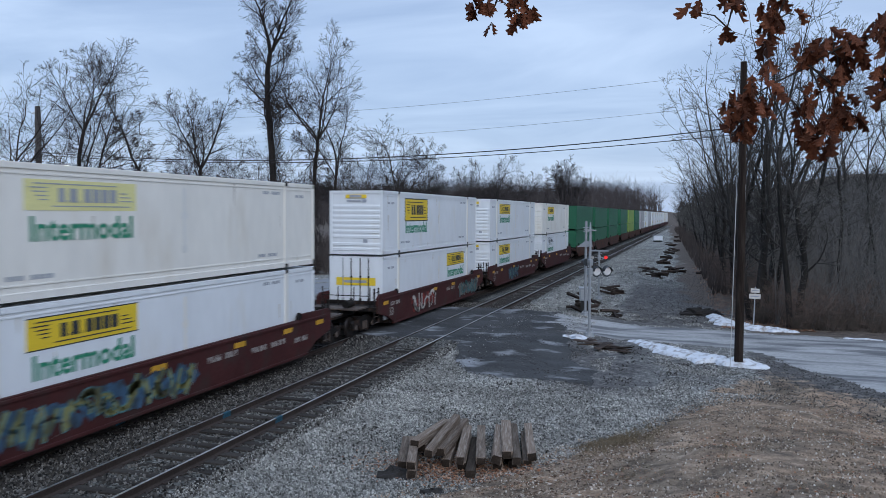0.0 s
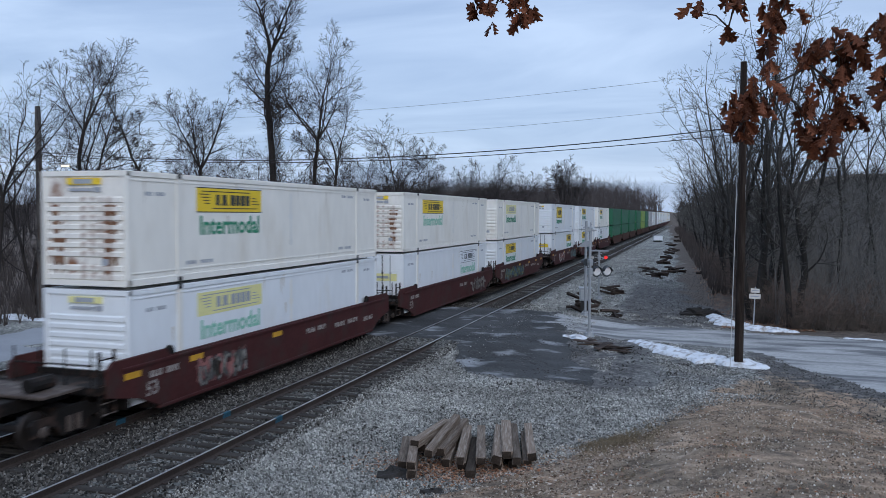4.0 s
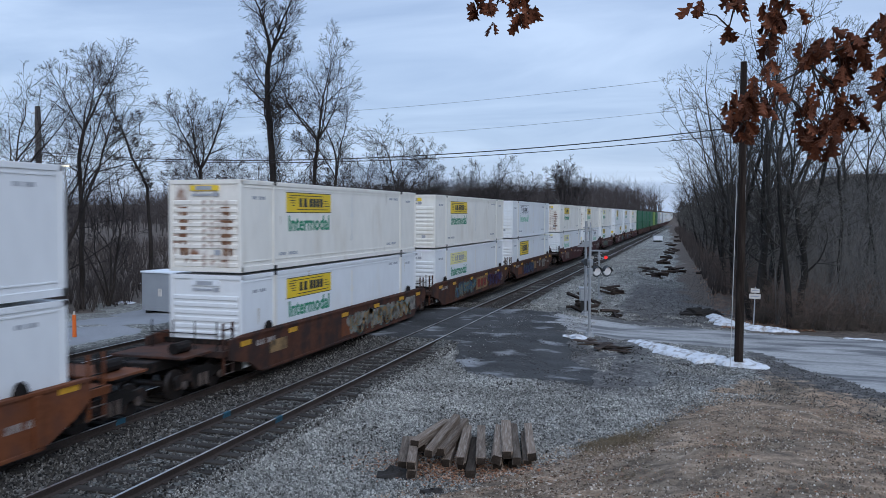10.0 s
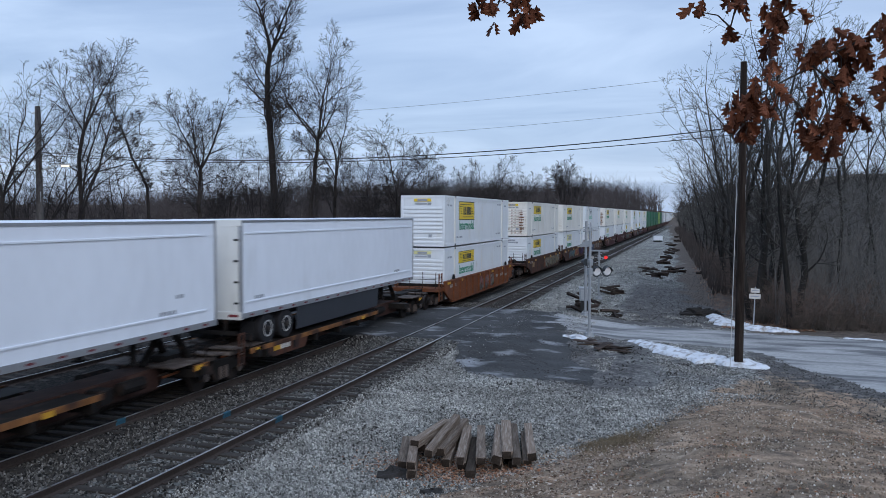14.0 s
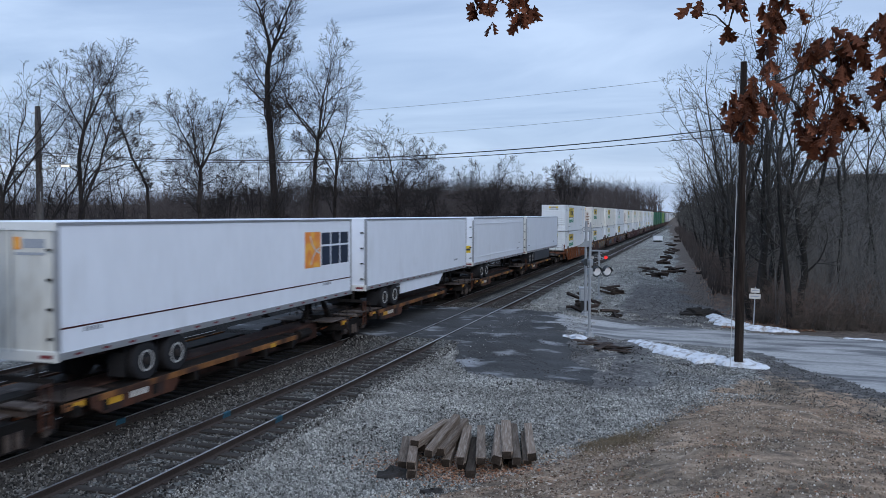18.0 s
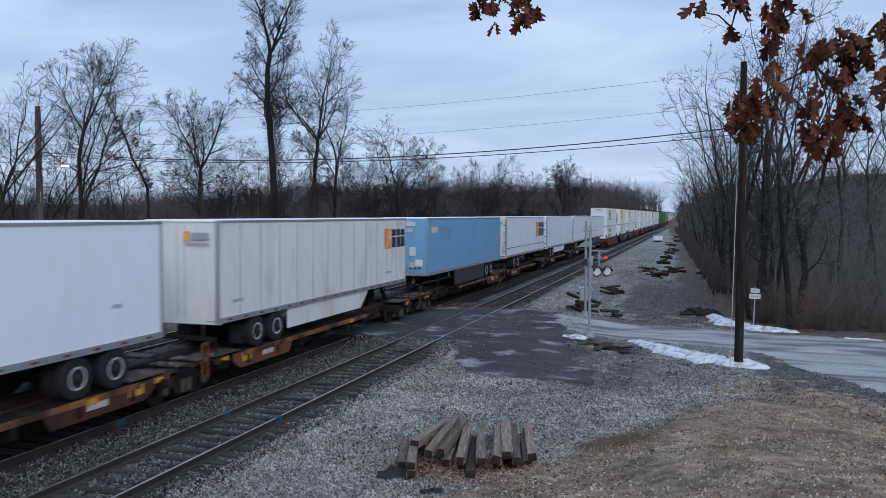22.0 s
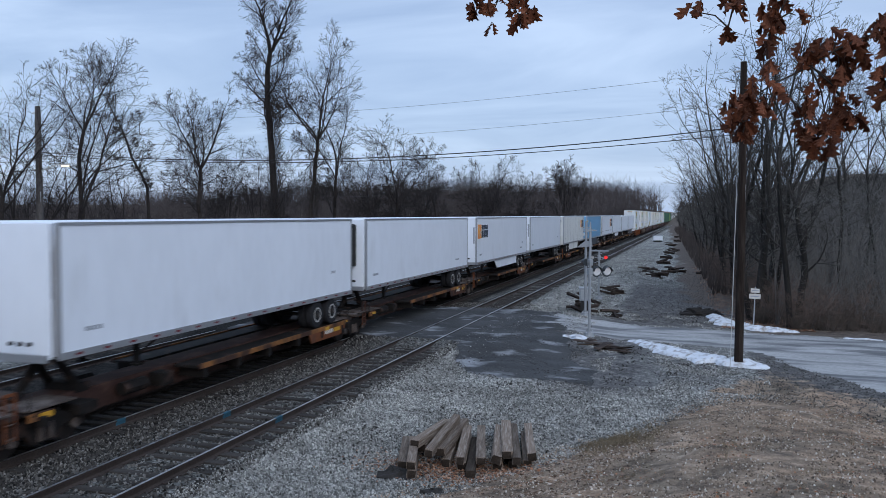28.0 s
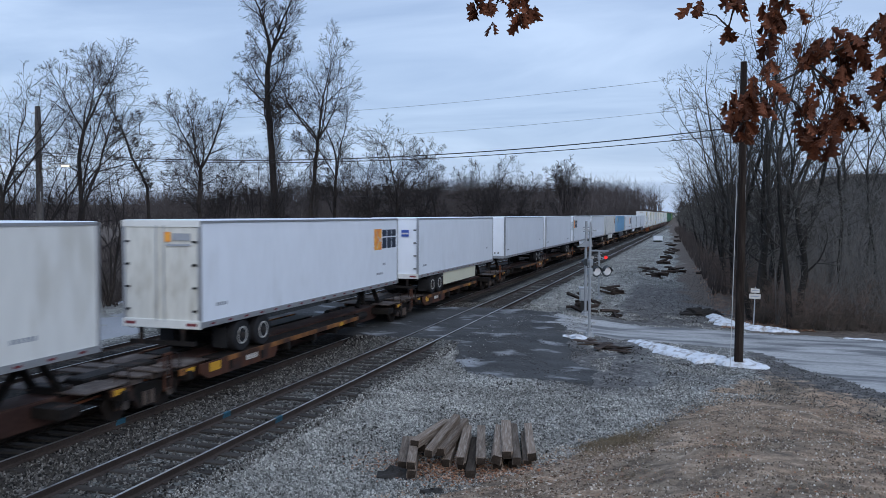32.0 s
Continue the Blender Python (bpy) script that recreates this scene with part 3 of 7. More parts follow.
def road_shape(x, y):
    """Positive inside the lane that leads from the crossing to the east."""
    n = 0.5 * noise.noise((x * 0.5, y * 0.5, 6)) + 0.25 * noise.noise((x * 1.6, y * 1.6, 8))
    lo = 36.0 - 0.12 * max(0, x + 4) - 1.9 * max(0, x - 1.8) + (0.5 * max(0, -5 - x))
    hi = 41.2 - 0.16 * (x + 5)
    lo = max(lo, 24.0 - 0.5 * max(0, x - 9))
    return min(y - lo, hi - y, x + 7.2) + n


def apron_shape(x, y):
    n = 0.9 * noise.noise((x * 0.55, y * 0.55, 16)) + 0.45 * noise.noise((x * 1.9, y * 1.9, 18)) + 0.15 * noise.noise((x * 5, y * 5, 18))
    if x < -9.3:
        return min(y - 31.4, 43.0 - y, x + 30) + n
    lo = 26.2 + 4.9 * (1 - smooth01(-9.6, -6.6, x)) ** 1.4
    return min(y - lo, 43.0 - 0.5 * max(0, x + 9) - y, -3.4 - 0.25 * (y - 28) - x) + 0.75 * n * smooth01(-9.3, -6.0, x) + 0.3 * n


sheet("road_lane", "worn pale grey lane with tyre-polished streaks", "worn_road", road_shape, -8, 30, 18, 44, 0.35, 0.012)
sheet("road_apron", "dark asphalt apron at the level crossing", "asphalt", apron_shape, -20, -3, 25, 45, 0.25, 0.02)
sheet("road_back", "pale back road beyond the siding", "salt_road", lambda x, y: min(x + 29.5, -23.4 - x) + 0.3 * noise.noise((x * .4, y * .4, 2)), -31, -22, -10, 140, 0.9, 0.02)


# ---- railway tracks ----
def rail_profile(cx):
    return [(cx - 0.07, -0.172), (cx + 0.07, -0.172), (cx + 0.065, -0.155), (cx + 0.012, -0.13), (cx + 0.012, -0.045), (cx + 0.037, -0.035), (cx + 0.037, -0.006), (cx + 0.030, 0.0), (cx - 0.030, 0.0), (cx - 0.037, -0.006), (cx - 0.037, -0.035), (cx - 0.012, -0.045), (cx - 0.012, -0.13), (cx - 0.065, -0.155)]


def tie_mesh(rng):
    g = Geo()
    return g.box(-1.3, 1.3, -0.115, 0.115, -0.335, -0.165 + rng.uniform(-0.01, 0.006), c=0.012)


def make_track(x, z, label, y0, y1, single, far_end):
    rng = random.Random(int(-x * 10))
    tr = thing("railway_track", pose(x, 0, z), label, "railway track", "railway tracks")
    for cx in (-0.754, 0.754):
        r = part("rail", Geo().prism_y(rail_profile(cx), -60, far_end), "rail_side", tr)
        part("rail_head", Geo().box(cx - 0.028, cx + 0.028, -60, far_end, -0.001, 0.0035), "rail_top", r, "polished rail head")
    meshes = [tie_mesh(rng) for _ in range(4)]
    y, k, rest = y0, 0, Geo()
    while y < y1:
        turn = rng.uniform(-1.6, 1.6)
        if not 31.6 < y < 42.4:
            if k < single and y > 9:
                i = rng.randrange(4)
                part("tie", meshes[i], "tie", tr, key=("tie", i), at=pose(rng.uniform(-0.06, 0.06), y, rng.uniform(-0.012, 0.008), 0, rng.uniform(-0.4, 0.4), turn))
                k += 1
            else:
                rest.box(-1.3, 1.3, y - 0.115, y + 0.115, -0.32, -0.165)
        y += 0.53 + rng.uniform(-0.03, 0.03)
    if rest.v:
        part("far_tie", rest, "tie", tr, kind="stuff")
    plates = Geo()
    for k in range(0, 130):
        for cx in (-0.754, 0.754):
            yy = 9 + k * 0.53
            if not 31.6 < yy < 42.4:
                plates.box(cx - 0.15, cx + 0.15, yy - 0.09, yy + 0.09, -0.17, -0.155)
    part("tie_plate", plates, "rail_side", tr, kind="stuff")
    return tr


def rail_mark(track, cx, y):
    part("paint_mark", Geo().box(cx - 0.04, cx + 0.041, y - 0.16, y + 0.16, -0.034, 0.0045).box(cx + 0.0125, cx + 0.0145, y - 0.18, y + 0.18, -0.13, -0.045), "blue_mark", track, "faded blue paint mark on the rail")


M["blue_mark"] = material("faded_blue_marking_paint", (0.035, 0.10, 0.14), 0.6, var=0.3, fine=30, bump=0.0)
near_track = make_track(NEAR_X, 0.0, "main railway track with shiny rails on dark ties", -20, 260, 150, 900)
far_track = make_track(FAR_X, FAR_Z, "railway track under the passing freight train", -20, 200, 100, 900)
rail_mark(near_track, 0.754, 17.9)
rail_mark(near_track, -0.754, 17.9)
rail_mark(far_track, 0.754, 16.7)
make_track(SIDING_X, -0.08, "rusty siding track beyond the train", -10, 160, 60, 500)


# ---- loose ballast stones near the camera ----
def stones(name, label, n, region, size, mat, seed):
    rng = random.Random(seed)
    g = Geo()
    while n:
        x, y = region(rng)
        s = rng.uniform(*size)
        z = ground_z(x, y) - s * 0.15
        a = rng.uniform(0, 6.28)
        p = [(math.cos(a + t) * s * rng.uniform(0.6, 1.2), math.sin(a + t) * s * rng.uniform(0.6, 1.2)) for t in (0, 1.57, 3.14, 4.71)]
        h = s * rng.uniform(0.7, 1.5)
        o = len(g.v)
        g.v += [(x + px, y + py, z) for px, py in p] + [(x + px * 0.55, y + py * 0.55, z + h * rng.uniform(0.8, 1.2)) for px, py in p]
        g.f += [(o + 4, o + 5, o + 6, o + 7)] + [(o + i, o + (i + 1) % 4, o + 4 + (i + 1) % 4, o + 4 + i) for i in range(4)]
        n -= 1
    return tagged(part(name, g, mat), label, "stones", kind="stuff")


def ballast_spot(rng):
    while True:
        y = 11 + 36 * rng.random() ** 1.4
        x = rng.uniform(-9.3, 2.5)
        ap = apron_shape(x, y)
        if ap > -0.2 and rng.random() > 0.05 or ap > -2.2 and x > -7.5 and rng.random() < (ap + 2.2) / 2.6:
            continue
        if y > foot_y(x) - 1.5 * rng.random() and not (x > -4.5 and road_shape(x, y) > 0) and not (x > -5 and y > 26 and noise.noise((x * 0.8, y * 0.8, 5)) < 0.15 + 0.1 * rng.random()):
            return x, y


def bed_spot(rng):
    while True:
        y = 11 + 36 * rng.random() ** 1.4
        x = rng.uniform(-13.6, -8.9)
        if not 31.4 < y < 42.6 and min(abs(x - NEAR_X - 0.754), abs(x - NEAR_X + 0.754)) > 0.1 and not (abs(x - NEAR_X) < 1.35 and rng.random() < 0.72):
            return x, y


stones("ballast_stones", "loose pale grey crushed-stone gravel", 62000, ballast_spot, (0.012, 0.036), "stone", 5)
stones("track_ballast", "dark oily ballast stones round the track", 20000, bed_spot, (0.018, 0.045), "dark_stone", 7)
stones("lane_gravel", "coarse grey gravel scattered over the lot", 6000, lambda r: (r.uniform(-5.5, 1.6), 42 + 40 * r.random() ** 1.3), (0.015, 0.04), "dark_stone", 8)
stones("shoulder_gravel", "pale gravel shoulder beside the main track", 14000, lambda r: (r.uniform(-9.0, -4.4), 43 + 90 * r.random() ** 1.3), (0.018, 0.045), "stone", 9)
def apron_spot(r):
    while True:
        x, y = r.uniform(-9.2, -3), r.uniform(25.5, 42)
        if apron_shape(x, y) > -0.3 and noise.noise((x * 0.9, y * 0.6, 31)) > -0.35 + 0.8 * r.random():
            return x, y


stones("apron_grit", "loose dark grit on the asphalt apron", 9000, apron_spot, (0.010, 0.028), "dark_stone", 12)
def rubble_spot(r):
    while True:
        x, y = r.uniform(-8.6, 0.5), r.uniform(14, 34)
        if y > foot_y(x) + 0.3 and noise.noise((x * 0.7, y * 0.7, 55)) > 0.3 * r.random():
            return x, y


def grit_spot(r):
    while True:
        x, y = r.uniform(-1.0, 9.5), r.uniform(20, 33)
        if y > foot_y(x) - 1.5 and road_shape(x, y) < 0.4:
            return x, y


stones("dark_rubble", "scattered dark clods and chips on the gravel", 1300, rubble_spot, (0.012, 0.042), "clod_dark", 13)
stones("roadside_grit", "dark dirt and grit beside the lane", 7000, grit_spot, (0.008, 0.03), "dark_stone", 14)
def crumb_spot(r):
    while True:
        x, y = r.uniform(-5.5, 7.5), 7.5 + 19 * r.random()
        if y < foot_y(x) + 0.6 and noise.noise((x * 0.9, y * 0.7, 63)) > -0.45 + 0.7 * r.random():
            return x, y


stones("soil_pebbles", "small pebbles and clods on the brown bank", 34000, crumb_spot, (0.005, 0.026), "soil_crumb", 6)


# ---- the train: all of it rolls north along the far track ----
RUNNERS, WHEELSETS = [], []
V0, SLOW = 11.22, 0.0055


def rolled(t):
    """How far the train has come after t seconds."""
    return V0 * t - SLOW * t * t


def runner(name, s, label, category, group, z=0.0):
    """A thing on the far track; s is its place at a steady 11.05 m/s, true where it passes the camera."""
    tm = max(0.0, (14 - s) / 11.05)
    s = s + 11.05 * tm - rolled(tm)
    ob = thing(name, pose(FAR_X, s, FAR_Z + z), label, category, group)
    RUNNERS.append((ob, s, z))
    return ob


TEXT = {}


def lettering(body, size, mat, parent, at, label="", bold=0.018):
    """A word as a flat mesh, in the built-in font."""
    if (body, size) not in TEXT:
        cu = bpy.data.curves.new("lettering", "FONT")
        cu.body, cu.size, cu.align_x, cu.offset, cu.extrude = body, size, "CENTER", bold, 0.002
        cu.resolution_u = 2
        tmp = bpy.data.objects.new("tmp_word", cu)
        scene.collection.objects.link(tmp)
        bpy.context.view_layer.update()
        TEXT[body, size] = bpy.data.meshes.new_from_object(tmp.evaluated_get(bpy.context.evaluated_depsgraph_get()))
        bpy.data.objects.remove(tmp)
        bpy.data.curves.remove(cu)
    me = TEXT[body, size].copy()
    me.materials.clear()
    me.materials.append(M[mat])
    ob = new("lettering", me)
    ob.parent, ob.matrix_basis = parent, at
    if label:
        ob["label"] = label
    return ob


def side_face(x, y, z):
    """A pose on the east side of a box: text runs along +y and stands up in z."""
    return Matrix.Translation((x, y, z)) @ Matrix(((0, 0, 1, 0), (1, 0, 0, 0), (0, 1, 0, 0), (0, 0, 0, 1)))


# ---- containers ----
CL, CH, CW = 16.15, 2.86, 1.295


def bars(rng, y0, y1, z0, z1, x, count, gaps=()):
    """Plain bars in place of a name that is not lettered."""
    g = Geo()
    w = (y1 - y0) / count
    for i in range(count):
        if i in gaps:
            continue
        g.box(x - 0.002, x + 0.002, y0 + i * w + 0.04 * w, y0 + (i + 0.80) * w, z0, z1)
    return g


def sign(ob, x, y0, y1, z0, z1, style, rng):
    """A long name board on the east side: coloured panel, frame lines and plain bars."""
    panel_mat, bar_mat = {"yellow": ("yellow", "black"), "pale": ("pale_yellow", "grey_letter"), "white": ("pale_sign", "dark_letter"), "boxed": ("yellow", "black")}[style]
    w = y1 - y0
    p = part("name_board", Geo().box(x, x + 0.004, y0, y1, z0, z1), panel_mat, ob, key=("board", round(w, 2), round(z1 - z0, 2), x, round(y0, 2), round(z0, 2)))
    h = z1 - z0
    g = Geo()
    for qa, qb in ((0.27, 0.325), (0.345, 0.355), (0.365, 0.43), (0.445, 0.455), (0.49, 0.555), (0.57, 0.635), (0.65, 0.715), (0.73, 0.795)):
        g.box(x + 0.006, x + 0.010, y0 + qa * w, y0 + qb * w, z0 + 0.27 * h, z0 + (0.74 if qb - qa > 0.02 else 0.36) * h)
    g.box(x + 0.006, x + 0.010, y0 + 0.22 * w, y0 + 0.93 * w, z0 + 0.12 * h, z0 + 0.16 * h)
    g.box(x + 0.006, x + 0.010, y0 + 0.07 * w, y0 + 0.8 * w, z0 + 0.85 * h, z0 + 0.89 * h)
    for k in range(3):
        g.box(x + 0.006, x + 0.010, y0 + 0.83 * w, y0 + (0.90 + 0.03 * k) * w, z0 + (0.60 - 0.14 * k) * h, z0 + (0.64 - 0.14 * k) * h)
    for k in range(4):
        g.box(x + 0.006, x + 0.010, y0 + (0.04 + 0.025 * k) * w, y0 + 0.18 * w, z0 + (0.72 - 0.13 * k) * h, z0 + (0.76 - 0.13 * k) * h)
    part("name_bar", g, bar_mat, p, kind="stuff")
    if style != "pale":
        e = 0.05 if style == "boxed" else 0.025
        fr = Geo()
        fr.box(x + 0.002, x + 0.007, y0 - e, y1 + e, z1, z1 + e).box(x + 0.002, x + 0.007, y0 - e, y1 + e, z0 - e, z0)
        if style == "boxed":
            fr.box(x + 0.002, x + 0.007, y0 - e, y0, z0, z1).box(x + 0.002, x + 0.007, y1, y1 + e, z0, z1)
        part("board_frame", fr, "black", p)


def container(s, z, spec):
    """A 53-foot box. Its south end shows to the camera."""
    paint = spec.get("paint", "white")
    door = spec.get("end") == "door"
    rng = random.Random(spec.get("seed", 1))
    colour = {"white": "white", "cream": "aged off-white", "rusty_white": "rust-streaked white", "green": "dark green", "lime": "lime green", "grey_box": "grey"}[paint]
    ob = runner("shipping_container", s, spec.get("label") or "%s long shipping container riding on a railway car" % colour, "container", "stacked containers", z)
    h = CL / 2
    trim = paint if paint not in ("rusty_white",) else "cream"
    skin = "cream" if paint == "rusty_white" else paint
    part("body", lambda: Geo().box(-CW + 0.03, CW - 0.03, -h + 0.05, h - 0.05, 0.10, CH - 0.04), skin, ob, key="box_body")
    part("roof", lambda: Geo().box(-CW + 0.02, CW - 0.02, -h + 0.02, h - 0.02, CH - 0.045, CH - 0.012, c=0.01), skin, ob, key="box_roof")
    for x0 in (-CW, CW - 0.05):
        part("top_rail", lambda: Geo().box(0, 0.05, -h, h, CH - 0.13, CH, c=0.008), trim, ob, key="top_rail", at=pose(x0, 0, 0))
        part("bottom_rail", lambda: Geo().box(0, 0.05, -h, h, 0.0, 0.17, c=0.008), trim, ob, key="bottom_rail", at=pose(x0, 0, 0))
        for y0 in (-h, h - 0.14):
            part("corner_post", lambda: Geo().box(0, 0.12, 0, 0.14, 0.0, CH, c=0.012), trim, ob, key="corner_post", at=pose(x0 if x0 < 0 else x0 - 0.07, y0, 0))
        for y0 in () if spec.get("far") else (-h + 1.98, h - 2.2):
            part("lift_post", lambda: Geo().box(-0.004, 0.046, 0, 0.2, 0.05, CH - 0.02), "cream" if skin == "white" else trim, ob, key="lift_post", at=pose(x0 + (0.006 if x0 > 0 else 0), y0, 0))
            part("corner_casting", lambda: Geo().box(-0.01, 0.07, 0.02, 0.19, CH - 0.12, CH + 0.02, c=0.01).box(-0.01, 0.07, 0.02, 0.19, -0.01, 0.12, c=0.01), "seam", ob, key="casting", at=pose(x0 - (0.0 if x0 > 0 else 0.012), y0, 0))
    # low strake along the foot of the side wall
    part("side_strake", lambda: Geo().box(CW - 0.032, CW - 0.012, -h + 0.2, h - 0.2, 0.30, 0.33).box(CW - 0.032, CW - 0.012, -h + 0.2, h - 0.2, CH - 0.24, CH - 0.21), trim, ob, key="strake")
    end = "rusty_white" if paint == "rusty_white" else trim
    if spec.get("far"):
        part("end_wall", lambda: Geo().box(-CW + 0.1, CW - 0.1, -h + 0.012, -h + 0.06, 0.1, CH - 0.1), end, ob, key="door_wall")
    elif door:
        part("end_wall", lambda: Geo().box(-CW + 0.1, CW - 0.1, -h + 0.012, -h + 0.06, 0.1, CH - 0.1), end, ob, key="door_wall")
        for x in (-0.62, -0.22, 0.22, 0.62):
            part("lock_rod", lambda: Geo().tube([(0, -h - 0.02, 0.1), (0, -h - 0.02, CH - 0.08)], [0.022] * 2, 8).box(-0.05, 0.05, -h - 0.04, -h + 0.02, 0.85, 0.97).box(-0.04, 0.04, -h - 0.04, -h + 0.02, 1.9, 1.98), "galv" if rng.random() < 0.5 else "seam", ob, key="lock_rod", at=pose(x, 0, 0))
        for z0 in (0.45, 1.25, 2.05, 2.6):
            part("door_rib", lambda: Geo().box(-CW + 0.12, CW - 0.12, -h - 0.005, -h + 0.02, 0, 0.05), end, ob, key="door_rib", at=pose(0, 0, z0))
    else:
        part("end_wall", lambda: Geo().box(-CW + 0.1, CW - 0.1, -h + 0.04, -h + 0.09, 0.1, CH - 0.1), end, ob, key="end_wall")
        for k in range(9):
            w0 = 0.16
            part("end_rib", lambda: Geo().prism_x([(-h + 0.045, 0.0), (-h + 0.004, 0.03), (-h + 0.004, 0.13), (-h + 0.045, 0.17)], -CW + w0, CW - w0), end, ob, key="end_rib", at=pose(0, 0, 0.14 + k * 0.225 + (0.12 if k > 1 else 0)))
        part("end_sill", lambda: Geo().box(-CW + 0.1, CW - 0.1, -h, -h + 0.05, 0.0, 0.14), trim, ob, key="end_sill")
        part("end_header", lambda: Geo().box(-CW + 0.1, CW - 0.1, -h, -h + 0.05, CH - 0.13, CH), trim, ob, key="end_header")
        part("vent_cover", lambda: Geo().box(-0.1, 0.1, -h + 0.005, -h + 0.05, 0, 0.16), "grey_letter", ob, key="vent_cover", at=pose(rng.choice([0.45, 0.62]), 0, 0.52))
        part("serial_plate", lambda: Geo().box(-0.45, 0.25, -h + 0.0, -h + 0.045, 0, 0.07).box(0.3, 0.5, -h + 0.0, -h + 0.045, -0.02, 0.1), "grey_letter", ob, key="serial", at=pose(0, 0, 2.36))
    if paint == "rusty_white" and not door:
        # rust that has run down over the ribs beside the corner posts
        for sgn in (-1, 1):
            for k in range(4):
                zt = 2.0 - 0.42 * k
                g = Geo()
                for j in range(5):
                    xa = sgn * (0.78 + rng.uniform(-0.16, 0.16))
                    w, l = rng.uniform(0.03, 0.085), rng.uniform(0.2, 0.6)
                    yy = -h + 0.009 - 0.0004 * j
                    g.add([(xa - w, yy, zt), (xa + w, yy, zt + 0.03), (xa + w * 0.6, yy, zt - l * 0.7), (xa, yy, zt - l), (xa - w * 0.7, yy, zt - l * 0.5)], [(0, 1, 2, 3, 4)])
                part("rust_stain", g, "rust", ob, "brown rust streaks", kind="stuff")
    if skin in ("white", "cream") and not spec.get("far"):
        g = Geo()
        for j in range(7):
            ya, zt, w, l = rng.uniform(-h + 0.5, h - 0.5), rng.choice([CH - 0.15, 1.75, 0.36, CH - 0.25]), rng.uniform(0.02, 0.07), rng.uniform(0.15, 0.8)
            l = min(l, zt - 0.05)
            xx = CW - 0.0285 + 0.0004 * j
            g.add([(xx, ya - w, zt), (xx, ya + w, zt), (xx, ya + w * 0.5, zt - l * 0.7), (xx, ya, zt - l), (xx, ya - w * 0.6, zt - l * 0.6)], [(0, 1, 2, 3, 4)])
        part("side_stain", g, "grime_stain", ob, kind="stuff")
    tag = spec.get("end_sign", "yellow")
    if tag:
        zz = (1.55, 1.9) if door else (2.52, 2.68)
        ww = 0.95 if door else 0.5
        key = {"yellow": "yellow", "pale": "pale_yellow", "white": "pale_sign"}[tag]
        p = part("end_board", lambda: Geo().box(-ww, ww, -h - 0.014, -h + 0.06, zz[0], zz[1]), key, ob, key=("end_board", door))
        part("end_bar", lambda: Geo().box(-ww * 0.6, ww * 0.55, -h - 0.018, -h - 0.012, zz[0] * 0.5 + zz[1] * 0.5 - 0.06, zz[0] * 0.5 + zz[1] * 0.5 + 0.06), "grey_letter", p, key=("end_bar", door))
    style = spec.get("side", "yellow")
    if style:
        y0 = -h + 2.9 if not door else h - 6.3
        z1 = CH - 0.33
        if style == "boxed":
            sign(ob, CW - 0.028, y0 + 0.1, y0 + 3.45, z1 - 1.02, z1, style, rng)
            zt = z1 - 1.62
        else:
            sign(ob, CW - 0.028, y0, y0 + 3.5, z1 - 0.66, z1, style, rng)
            zt = z1 - 1.30
        if spec.get("word", True):
            lettering("Intermodal", 0.74, spec.get("word_mat", "green_letter"), ob, side_face(CW - 0.022, y0 + 1.75, zt), "green lettering")
    if spec.get("far"):
        return ob
    for yy, zz, ww in ((-h + 2.4, 0.42, 1.3), (h - 3.9, 0.42, 1.2), (h - 3.6, CH - 0.42, 1.1), (h - 1.4, CH - 0.5, 0.6), (-h + 0.7, CH - 0.6, 0.8)):
        part("stencil_line", bars(rng, yy, yy + ww, zz, zz + 0.10, CW - 0.026, 8, (3,)), "grey_letter", ob, kind="stuff")
    if skin == "white" or skin == "cream":
        part("marker_patch", lambda: Geo().disc_x(CW - 0.03, CW - 0.022, 0.3, 1.75, 0.14, 10).disc_x(CW - 0.03, CW - 0.022, 0.3, 0.85, 0.12, 10).box(CW - 0.03, CW - 0.024, 0.24, 0.36, 0.9, 2.5), "cream" if skin == "white" else "trailer_dull", ob, key="patch")
    return ob


